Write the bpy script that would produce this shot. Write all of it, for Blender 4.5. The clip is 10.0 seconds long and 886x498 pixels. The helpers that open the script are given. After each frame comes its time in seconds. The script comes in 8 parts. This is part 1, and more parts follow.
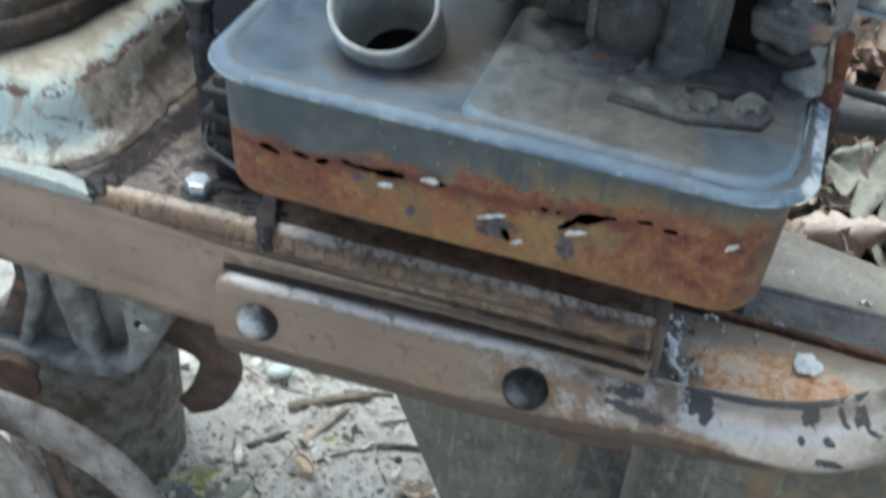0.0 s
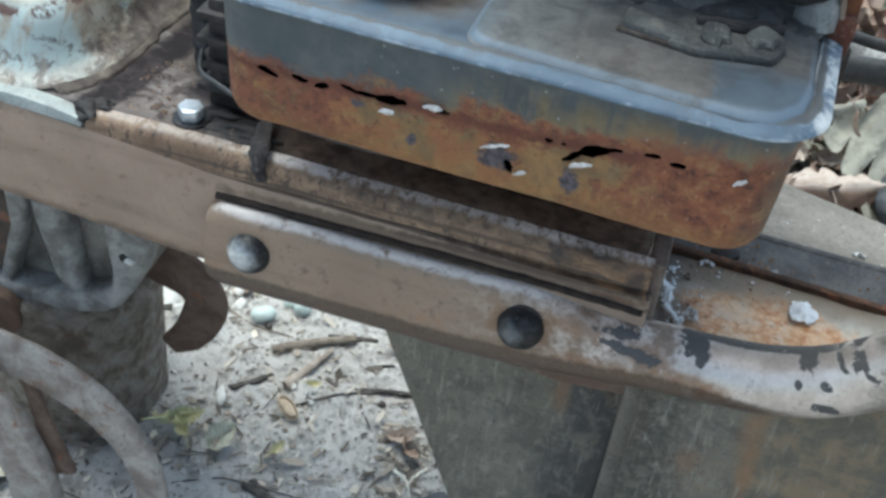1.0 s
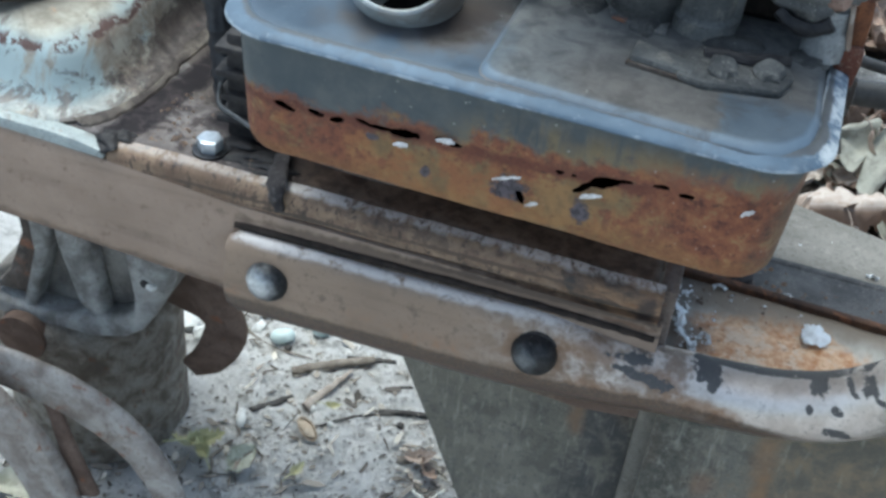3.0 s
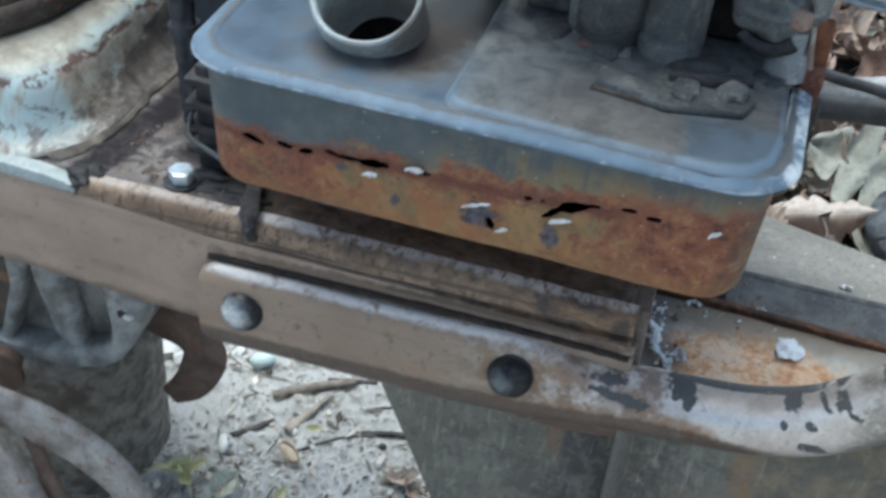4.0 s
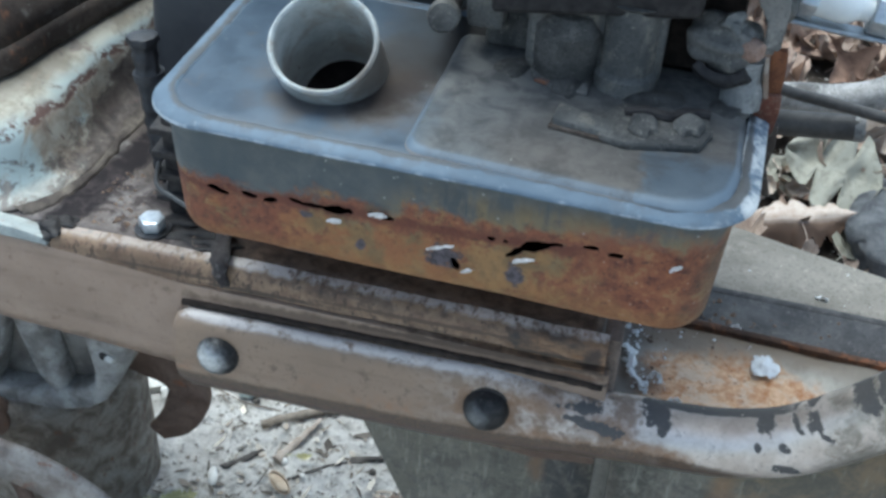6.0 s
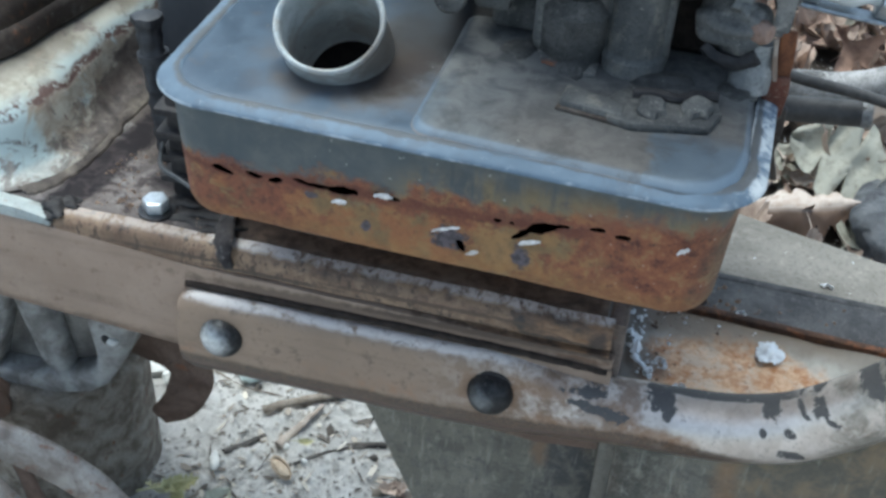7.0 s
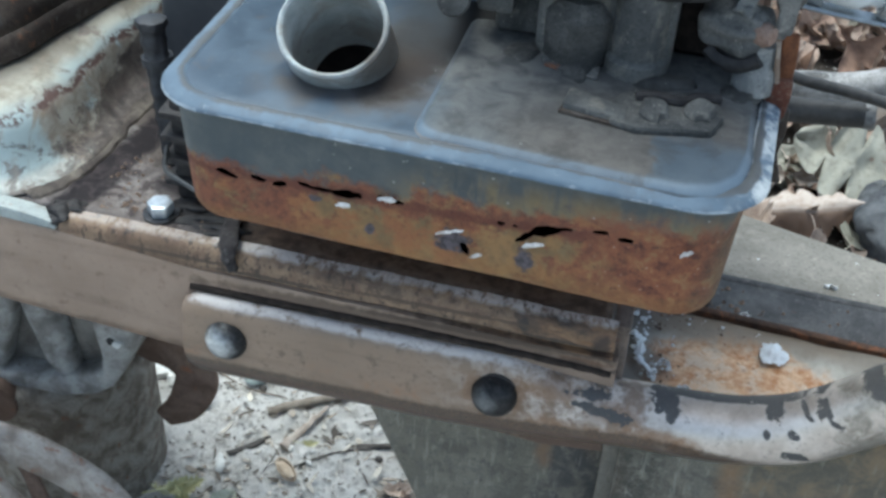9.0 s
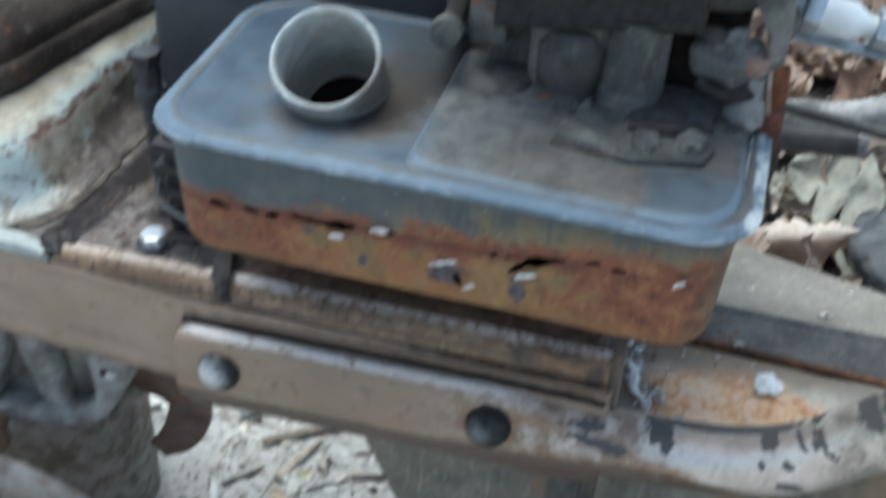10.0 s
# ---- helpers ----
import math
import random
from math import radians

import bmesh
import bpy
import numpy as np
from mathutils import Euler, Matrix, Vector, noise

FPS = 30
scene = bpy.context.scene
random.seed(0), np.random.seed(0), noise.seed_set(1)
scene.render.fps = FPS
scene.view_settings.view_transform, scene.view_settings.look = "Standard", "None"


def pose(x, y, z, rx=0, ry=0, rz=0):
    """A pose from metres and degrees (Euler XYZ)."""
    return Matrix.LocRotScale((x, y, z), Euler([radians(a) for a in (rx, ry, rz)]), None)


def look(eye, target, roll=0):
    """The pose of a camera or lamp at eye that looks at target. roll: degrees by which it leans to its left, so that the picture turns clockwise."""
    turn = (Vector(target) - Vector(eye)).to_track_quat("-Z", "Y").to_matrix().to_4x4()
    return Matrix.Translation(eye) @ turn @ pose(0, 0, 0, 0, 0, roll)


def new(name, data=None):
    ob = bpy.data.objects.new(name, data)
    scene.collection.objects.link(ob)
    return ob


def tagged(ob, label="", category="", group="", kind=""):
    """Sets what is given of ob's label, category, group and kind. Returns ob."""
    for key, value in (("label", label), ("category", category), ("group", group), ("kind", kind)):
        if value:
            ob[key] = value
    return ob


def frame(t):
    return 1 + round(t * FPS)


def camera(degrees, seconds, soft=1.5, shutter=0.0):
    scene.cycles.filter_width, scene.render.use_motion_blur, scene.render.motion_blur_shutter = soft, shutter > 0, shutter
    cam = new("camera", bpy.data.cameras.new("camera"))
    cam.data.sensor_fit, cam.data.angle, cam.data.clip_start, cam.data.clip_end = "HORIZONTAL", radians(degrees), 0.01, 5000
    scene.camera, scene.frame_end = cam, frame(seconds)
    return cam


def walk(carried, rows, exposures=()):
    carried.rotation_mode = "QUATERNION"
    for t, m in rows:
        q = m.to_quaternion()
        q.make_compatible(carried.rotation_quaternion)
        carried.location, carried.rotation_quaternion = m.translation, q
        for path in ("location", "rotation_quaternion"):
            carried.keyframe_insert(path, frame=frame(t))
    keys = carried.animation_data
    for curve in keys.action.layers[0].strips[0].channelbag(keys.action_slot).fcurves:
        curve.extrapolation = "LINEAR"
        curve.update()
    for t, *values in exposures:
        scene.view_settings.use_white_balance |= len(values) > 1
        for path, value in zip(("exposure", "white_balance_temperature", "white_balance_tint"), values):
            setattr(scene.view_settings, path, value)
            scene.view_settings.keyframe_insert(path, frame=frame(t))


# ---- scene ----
cam = camera(40.0, 10.0, soft=3.0, shutter=0.6)
PATH = [
    (0, (0.17225, -0.39702, 0.67435), (0.06739, 0.06419, 0.30517), 5.36),
    (0.5, (0.16489, -0.39519, 0.66010), (0.07632, 0.05691, 0.27570), 7.56),
    (1, (0.16529, -0.39847, 0.65884), (0.07579, 0.05437, 0.27552), 7.86),
    (1.5, (0.16405, -0.39788, 0.66076), (0.07411, 0.05272, 0.27492), 7.68),
    (2, (0.16348, -0.40134, 0.65777), (0.06977, 0.04834, 0.27175), 7.79),
    (2.5, (0.16203, -0.40287, 0.66174), (0.06456, 0.04899, 0.27922), 7.37),
    (2.7, (0.16654, -0.40174, 0.66522), (0.06724, 0.05216, 0.28560), 7.04),
    (3.8, (0.16889, -0.40011, 0.67508), (0.07037, 0.05521, 0.29697), 6.01),
    (4, (0.17103, -0.39761, 0.67605), (0.07653, 0.06192, 0.30202), 5.70),
    (4.5, (0.17421, -0.39558, 0.68213), (0.07855, 0.06708, 0.31227), 4.77),
    (5, (0.17677, -0.39537, 0.69072), (0.07903, 0.07046, 0.32543), 3.99),
    (5.5, (0.18037, -0.38935, 0.69213), (0.08704, 0.07478, 0.32353), 3.29),
    (7, (0.17821, -0.38986, 0.68659), (0.08589, 0.06831, 0.31035), 3.74),
    (7.5, (0.17907, -0.38890, 0.68592), (0.08663, 0.06885, 0.30919), 3.51),
    (8, (0.17854, -0.38926, 0.68529), (0.08699, 0.06882, 0.30875), 3.61),
    (8.5, (0.17909, -0.38918, 0.68805), (0.08607, 0.07021, 0.31348), 3.43),
    (9, (0.17847, -0.39029, 0.68822), (0.08404, 0.06749, 0.31203), 3.42),
    (9.5, (0.17818, -0.39204, 0.68944), (0.08043, 0.06658, 0.31513), 3.34),
    (9.9, (0.17959, -0.39107, 0.68809), (0.08174, 0.06889, 0.31545), 3.21),
    (10, (0.17962, -0.38889, 0.68902), (0.08431, 0.07742, 0.32368), 3.36),
]
walk(cam, [(t, look(eye, target, roll)) for t, eye, target, roll in PATH],
     exposures=[(0.0, 1.13, 6020, -1.2), (1.5, 1.13, 6000, -1.2), (2.5, 1.12, 5790, -1.5), (5.5, 1.12, 5700, -1.5), (7.0, 1.14, 5800, -1.5), (10.0, 1.13, 5840, -1.5)])

# ---- light ----
SKY_STRENGTH, SUN_STRENGTH = 0.125, 1.7
world = bpy.data.worlds.new("world")
scene.world = world
world.use_nodes = True
wn = world.node_tree
sky = wn.nodes.new("ShaderNodeTexSky")
sky.sky_type, sky.sun_disc = "NISHITA", False
sky.sun_elevation, sky.sun_rotation = radians(75), radians(-50)
sky.air_density, sky.dust_density, sky.ozone_density = 1.0, 3.0, 1.0
haze = wn.nodes.new("ShaderNodeHueSaturation")
haze.inputs["Saturation"].default_value = 0.78
wn.links.new(sky.outputs[0], haze.inputs["Color"])
wn.links.new(haze.outputs[0], wn.nodes["Background"].inputs[0])
wn.nodes["Background"].inputs[1].default_value = SKY_STRENGTH
sun_data = bpy.data.lights.new("sun", "SUN")
sun_data.energy, sun_data.angle, sun_data.color = SUN_STRENGTH, radians(45), (1.0, 0.965, 0.905)
sun = new("sun", sun_data)
sun.matrix_world = look((-0.50, 0.42, 2.45), (0, 0, 0))


# ---- node materials ----
class Nodes:
    """A small writer for one node material; coordinates are metres of the place."""

    def __init__(self, name, rough=0.6, metal=0.0, spec=0.5):
        self.m = bpy.data.materials.new(name)
        self.m.use_nodes = True
        self.t = self.m.node_tree
        self.b = self.t.nodes["Principled BSDF"]
        self.b.inputs["Roughness"].default_value = rough
        self.b.inputs["Metallic"].default_value = metal
        self.b.inputs["Specular IOR Level"].default_value = spec
        self.co = self.t.nodes.new("ShaderNodeTexCoord").outputs["Object"]

    def put(self, socket, v):
        if isinstance(v, bpy.types.NodeSocket):
            self.t.links.new(v, socket)
        elif isinstance(v, tuple) and len(v) == 3 and socket.type == "RGBA":
            socket.default_value = (*v, 1)
        else:
            socket.default_value = v

    def stretch(self, sx, sy, sz, shift=(0, 0, 0), rot=(0, 0, 0)):
        n = self.t.nodes.new("ShaderNodeMapping")
        n.inputs["Scale"].default_value = (sx, sy, sz)
        n.inputs["Location"].default_value = shift
        n.inputs["Rotation"].default_value = rot
        self.t.links.new(self.co, n.inputs[0])
        return n.outputs[0]

    def noise(self, scale, detail=4.0, rough=0.55, warp=0.0, at=None):
        n = self.t.nodes.new("ShaderNodeTexNoise")
        n.inputs["Scale"].default_value, n.inputs["Detail"].default_value = scale, detail
        n.inputs["Roughness"].default_value, n.inputs["Distortion"].default_value = rough, warp
        self.t.links.new(at or self.co, n.inputs["Vector"])
        return n.outputs["Fac"]

    def cells(self, scale, at=None):
        n = self.t.nodes.new("ShaderNodeTexVoronoi")
        n.inputs["Scale"].default_value = scale
        self.t.links.new(at or self.co, n.inputs["Vector"])
        return n.outputs["Distance"]

    def xyz(self):
        n = self.t.nodes.new("ShaderNodeSeparateXYZ")
        self.t.links.new(self.co, n.inputs[0])
        return n.outputs

    def rnd(self):
        return self.t.nodes.new("ShaderNodeObjectInfo").outputs["Random"]

    def island(self):
        return self.t.nodes.new("ShaderNodeNewGeometry").outputs["Random Per Island"]

    def calc(self, op, a, b=0.0, c=0.0):
        n = self.t.nodes.new("ShaderNodeMath")
        n.operation = op
        for s, v in zip(n.inputs, (a, b, c)):
            self.put(s, v)
        return n.outputs[0]

    def step(self, v, lo, hi):
        n = self.t.nodes.new("ShaderNodeMapRange")
        n.interpolation_type = "SMOOTHSTEP"
        self.put(n.inputs["Value"], v)
        n.inputs["From Min"].default_value, n.inputs["From Max"].default_value = lo, hi
        return n.outputs["Result"]

    def mix(self, f, a, b):
        n = self.t.nodes.new("ShaderNodeMix")
        n.data_type = "RGBA"
        self.put(n.inputs["Factor"], f)
        self.put(n.inputs[6], a)
        self.put(n.inputs[7], b)
        return n.outputs[2]

    def ramp(self, f, *stops):
        n = self.t.nodes.new("ShaderNodeValToRGB")
        e = n.color_ramp.elements
        while len(e) < len(stops):
            e.new(0.5)
        for el, (p, c) in zip(e, stops):
            el.position, el.color = p, (*c, 1)
        self.put(n.inputs[0], f)
        return n.outputs[0]

    def near(self, x, z, wx, wz, wob=None, soft=0.25):
        """1 inside a box-like patch round (x, z) on a face seen along y."""
        s = self.xyz()
        a = self.calc("DIVIDE", self.calc("ABSOLUTE", self.calc("SUBTRACT", s[0], x)), wx)
        b = self.calc("DIVIDE", self.calc("ABSOLUTE", self.calc("SUBTRACT", s[2], z)), wz)
        d = self.calc("SQRT", self.calc("ADD", self.calc("MULTIPLY", a, a), self.calc("MULTIPLY", b, b)))
        if wob is not None:
            d = self.calc("ADD", d, wob)
        return self.calc("SUBTRACT", 1.0, self.step(d, 1.0 - soft, 1.0 + soft))

    def done(self, color, rough=None, height=None, bump=0.4, dist=0.001, metal=None):
        self.put(self.b.inputs["Base Color"], color)
        if rough is not None:
            self.put(self.b.inputs["Roughness"], rough)
        if metal is not None:
            self.put(self.b.inputs["Metallic"], metal)
        if height is not None:
            n = self.t.nodes.new("ShaderNodeBump")
            n.inputs["Strength"].default_value, n.inputs["Distance"].default_value = bump, dist
            self.put(n.inputs["Height"], height)
            self.t.links.new(n.outputs[0], self.b.inputs["Normal"])
        return self.m


RUST = (0.155, 0.068, 0.040)


def tank_side_material():
    k = Nodes("tank_side_paint_and_rust", 0.6)
    s = k.xyz()
    big, mid, fine = k.noise(28, 4, 0.55, 0.3), k.noise(110, 5, 0.65, 0.2), k.noise(600, 4, 0.7)
    half = lambda v, f: k.calc("MULTIPLY", k.calc("SUBTRACT", v, 0.5), f)
    patch = lambda scale, lo, hi, shift, det=6: k.step(k.noise(scale, det, 0.72, 0.3, k.stretch(1, 1, 1, shift)), lo, hi)
    paint = k.mix(k.step(mid, 0.35, 0.7), (0.052, 0.064, 0.070), (0.082, 0.091, 0.092))
    paint = k.mix(k.step(k.noise(40, 3, 0.5, 0.2, k.stretch(1, 1, 0.25)), 0.48, 0.68), paint, (0.040, 0.056, 0.066))
    # height of the old fuel level, which runs up along the tank
    level = k.calc("MULTIPLY_ADD", s[0], 0.048, 0.4115)
    off = k.calc("SUBTRACT", s[2], level)
    off = k.calc("ADD", off, k.calc("ADD", half(big, 0.024), half(mid, 0.018)))
    above = k.step(off, -0.0005, 0.0055)
    # brown film over the paint on the further half, with blue-grey runs left between
    brown_mask = k.calc("MULTIPLY", k.step(k.calc("ADD", s[0], half(big, 0.06)), 0.082, 0.118), k.step(k.calc("ADD", s[2], half(mid, 0.012)), 0.4375, 0.4270))
    gaps = k.step(k.noise(58, 5, 0.62, 0.15, k.stretch(1, 1, 0.16, (0.21, 0, 0))), 0.44, 0.56)
    filmcol = k.mix(k.step(mid, 0.35, 0.62), (0.060, 0.052, 0.038), (0.150, 0.112, 0.058))
    paint = k.mix(k.calc("MULTIPLY", k.calc("MULTIPLY", brown_mask, gaps), 0.9), paint, filmcol)
    paint = k.mix(k.calc("MULTIPLY", k.calc("MULTIPLY", brown_mask, k.step(gaps, 0.4, 0.0)), 0.6), paint, (0.028, 0.036, 0.043))
    fuzz = k.calc("MULTIPLY", k.step(off, 0.016, 0.000), k.calc("MULTIPLY", k.step(s[0], 0.070, 0.105), patch(70, 0.40, 0.56, (0.3, 0, 0.5))))
    paint = k.mix(k.calc("MULTIPLY", fuzz, 0.85), paint, k.mix(fine, (0.15, 0.112, 0.052), (0.22, 0.155, 0.070)))
    spill = k.calc("MULTIPLY", k.step(off, 0.013, 0.001), k.calc("MULTIPLY", k.step(s[0], 0.145, 0.165), patch(85, 0.44, 0.54, (0.9, 0, 0.1))))
    paint = k.mix(k.calc("MULTIPLY", spill, 0.85), paint, k.mix(fine, (0.115, 0.036, 0.020), (0.23, 0.085, 0.036)))
    # rust: olive-ochre ground, then orange, red-brown and dark blooms
    rust = k.mix(patch(60, 0.36, 0.62, (0.1, 0, 0.3)), (0.160, 0.105, 0.050), (0.265, 0.150, 0.060))
    rust = k.mix(k.calc("MULTIPLY", patch(44, 0.43, 0.55, (0.5, 0, 0.9)), 0.85), rust, k.mix(fine, (0.20, 0.080, 0.034), (0.30, 0.125, 0.050)))
    line = k.calc("SUBTRACT", s[2], k.calc("MULTIPLY_ADD", s[0], 0.045, 0.4085))
    seam = k.calc("SUBTRACT", 1.0, k.step(k.calc("ABSOLUTE", k.calc("ADD", line, half(mid, 0.012))), 0.0010, 0.0105))
    ends = k.calc("MAXIMUM", k.step(k.calc("ADD", s[0], half(big, 0.07)), 0.068, 0.040), k.step(k.calc("ADD", s[0], half(big, 0.07)), 0.138, 0.168))
    redness = k.calc("MAXIMUM", seam, k.calc("MULTIPLY", ends, 0.8))
    redmask = k.calc("MULTIPLY", k.step(k.calc("ADD", k.noise(78, 6, 0.74, 0.3), k.calc("MULTIPLY", redness, 0.20)), 0.55, 0.66), 0.9)
    rust = k.mix(redmask, rust, k.mix(k.step(k.noise(210, 5, 0.7), 0.36, 0.64), (0.105, 0.036, 0.024), (0.225, 0.080, 0.040)))
    rust = k.mix(k.calc("MULTIPLY", patch(36, 0.54, 0.64, (0.3, 0, 0.2)), 0.6), rust, k.mix(fine, (0.135, 0.118, 0.070), (0.19, 0.158, 0.085)))
    core = k.calc("SUBTRACT", 1.0, k.step(k.calc("ABSOLUTE", k.calc("ADD", k.calc("SUBTRACT", s[2], k.calc("MULTIPLY_ADD", s[0], 0.030, 0.4093)), half(mid, 0.010))), 0.0006, 0.0036))
    rust = k.mix(k.calc("MULTIPLY", core, 0.85), rust, k.mix(mid, (0.050, 0.016, 0.011), (0.17, 0.055, 0.030)))
    # crusted further end, rough with dark scabs and pale grains
    end = k.step(k.calc("ADD", s[0], half(big, 0.08)), 0.150, 0.185)
    crust = k.ramp(k.calc("ADD", k.calc("MULTIPLY", k.noise(84, 6, 0.75, 0.3), 0.65), k.calc("MULTIPLY", k.noise(230, 6, 0.75, 0.2), 0.35)), (0.39, (0.050, 0.019, 0.013)), (0.46, (0.15, 0.050, 0.026)), (0.53, (0.235, 0.088, 0.038)), (0.60, (0.27, 0.155, 0.068)), (0.68, (0.19, 0.140, 0.085)))
    rust = k.mix(k.calc("MULTIPLY", end, 0.85), rust, crust)
    foot = k.calc("MULTIPLY", k.step(k.calc("ADD", s[2], half(k.noise(55, 6, 0.72, 0.3), 0.03)), 0.396, 0.387), 0.5)
    rust = k.mix(foot, rust, k.mix(k.step(mid, 0.35, 0.65), (0.19, 0.092, 0.034), (0.30, 0.165, 0.060)))
    tail = k.step(k.calc("ADD", s[0], half(mid, 0.02)), 0.196, 0.212)
    rust = k.mix(k.calc("MULTIPLY", tail, 0.65), rust, k.mix(mid, (0.055, 0.050, 0.036), (0.150, 0.112, 0.062)))
    scab = k.calc("MULTIPLY", k.step(k.noise(210, 6, 0.75, 0.2), 0.55, 0.66), k.calc("MULTIPLY_ADD", redness, 0.5, 0.3))
    rust = k.mix(scab, rust, (0.050, 0.020, 0.015))
    rust = k.mix(k.calc("MULTIPLY", k.step(k.noise(320, 5, 0.75), 0.60, 0.72), 0.45), rust, (0.43, 0.25, 0.12))
    rust = k.mix(k.calc("MULTIPLY", k.step(k.cells(230), 0.16, 0.06), k.calc("MULTIPLY", end, 0.55)), rust, (0.42, 0.30, 0.22))
    col = k.mix(above, rust, paint)
    wob = half(k.noise(240, 4, 0.65), 2.2)
    for x, z, wx, wz in ((0.1082, 0.3992, 0.0060, 0.0060), (0.1360, 0.3962, 0.0036, 0.0050), (0.0745, 0.3957, 0.0024, 0.0028), (0.053, 0.4055, 0.0028, 0.002)):
        col = k.mix(k.near(x, z, wx, wz, wob), col, k.mix(k.step(k.noise(420, 5, 0.7), 0.35, 0.65), (0.040, 0.032, 0.036), (0.105, 0.090, 0.100)))
    speck = k.step(k.cells(170), 0.11, 0.05)
    col = k.mix(k.calc("MULTIPLY", k.calc("MULTIPLY", speck, above), 0.5), col, (0.42, 0.42, 0.40))
    rough = k.calc("MULTIPLY_ADD", above, -0.32, 0.86)
    h = k.calc("ADD", k.calc("MULTIPLY", k.calc("SUBTRACT", 1.0, above), k.calc("ADD", mid, k.calc("MULTIPLY", fine, 0.6))), k.calc("MULTIPLY", fine, 0.06))
    return k.done(col, rough, h, 0.6, 0.0014)


def tank_top_material():
    k = Nodes("tank_top_paint", 0.4)
    big, mid, fine = k.noise(16, 4, 0.6, 0.3), k.noise(70, 5, 0.65, 0.4), k.noise(700, 3, 0.7)
    s = k.xyz()
    paint = k.mix(k.step(mid, 0.3, 0.75), (0.037, 0.055, 0.079), (0.062, 0.088, 0.120))
    dust = k.mix(fine, (0.070, 0.066, 0.060), (0.112, 0.103, 0.093))
    back = k.step(k.calc("ADD", s[1], k.calc("MULTIPLY", k.calc("SUBTRACT", big, 0.5), 0.06)), -0.03, 0.02)
    amount = k.calc("MULTIPLY", k.calc("MULTIPLY", k.step(big, 0.3, 0.62), k.step(s[0], 0.03, 0.11)), back)
    col = k.mix(k.calc("MULTIPLY", amount, 0.85), paint, dust)
    col = k.mix(k.calc("MULTIPLY", k.step(k.noise(170, 5, 0.7, 0.3), 0.60, 0.75), 0.25), col, (0.28, 0.30, 0.31))
    rimchip = k.calc("MULTIPLY", k.step(s[2], 0.4392, 0.4380), k.step(k.noise(90, 5, 0.7), 0.52, 0.6))
    col = k.mix(k.calc("MULTIPLY", rimchip, 0.8), col, (0.50, 0.54, 0.56))
    round_neck = k.calc("SQRT", k.calc("ADD", k.calc("POWER", k.calc("SUBTRACT", s[0], 0.056), 2.0), k.calc("POWER", k.calc("SUBTRACT", s[1], 0.012), 2.0)))
    ring = k.calc("MULTIPLY", k.step(k.calc("ADD", round_neck, k.calc("MULTIPLY", k.calc("SUBTRACT", mid, 0.5), 0.03)), 0.047, 0.027), k.step(k.noise(45, 4), 0.35, 0.6))
    col = k.mix(k.calc("MULTIPLY", ring, 0.7), col, (0.100, 0.084, 0.070))
    spot = k.step(k.noise(60, 5, 0.7, 0.5), 0.60, 0.68)
    col = k.mix(k.calc("MULTIPLY", spot, 0.6), col, (0.075, 0.07, 0.07))
    # brown patch beside the neck; engine shade put into the colour with the soot
    dx = k.calc("DIVIDE", k.calc("SUBTRACT", s[0], 0.0735), 0.017)
    dy = k.calc("DIVIDE", k.calc("SUBTRACT", s[1], 0.022), 0.034)
    blot = k.calc("ADD", k.calc("ADD", k.calc("MULTIPLY", dx, dx), k.calc("MULTIPLY", dy, dy)), k.calc("MULTIPLY", k.calc("SUBTRACT", k.noise(60, 5, 0.65, 0.3), 0.5), 2.2))
    col = k.mix(k.calc("MULTIPLY", k.step(blot, 1.7, 0.25), 0.9), col, k.mix(mid, (0.024, 0.019, 0.017), (0.066, 0.053, 0.044)))
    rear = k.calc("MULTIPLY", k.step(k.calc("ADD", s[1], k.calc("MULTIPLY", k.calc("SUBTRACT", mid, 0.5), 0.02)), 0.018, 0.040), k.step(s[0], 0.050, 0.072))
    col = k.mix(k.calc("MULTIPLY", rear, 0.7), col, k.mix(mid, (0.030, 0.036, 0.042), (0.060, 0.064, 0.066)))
    dark_mask = k.calc("MULTIPLY", k.step(k.calc("ADD", s[1], k.calc("MULTIPLY", k.calc("SUBTRACT", big, 0.5), 0.05)), 0.008, 0.040), k.step(k.calc("ADD", s[0], k.calc("MULTIPLY", k.calc("SUBTRACT", mid, 0.5), 0.03)), 0.072, 0.094))
    col = k.mix(k.calc("MULTIPLY", dark_mask, 0.92), col, k.mix(mid, (0.012, 0.012, 0.013), (0.042, 0.040, 0.038)))
    matt = k.calc("MAXIMUM", k.step(blot, 1.7, 0.25), k.calc("MAXIMUM", rear, dark_mask))
    k.put(k.b.inputs["Specular IOR Level"], k.calc("MULTIPLY_ADD", matt, -0.4, 0.5))
    rough = k.calc("ADD", k.calc("MULTIPLY", k.calc("MAXIMUM", amount, matt), 0.40), k.calc("MULTIPLY_ADD", mid, 0.2, 0.3))
    return k.done(col, rough, k.calc("ADD", mid, k.calc("MULTIPLY", fine, 0.3)), 0.25, 0.0006)


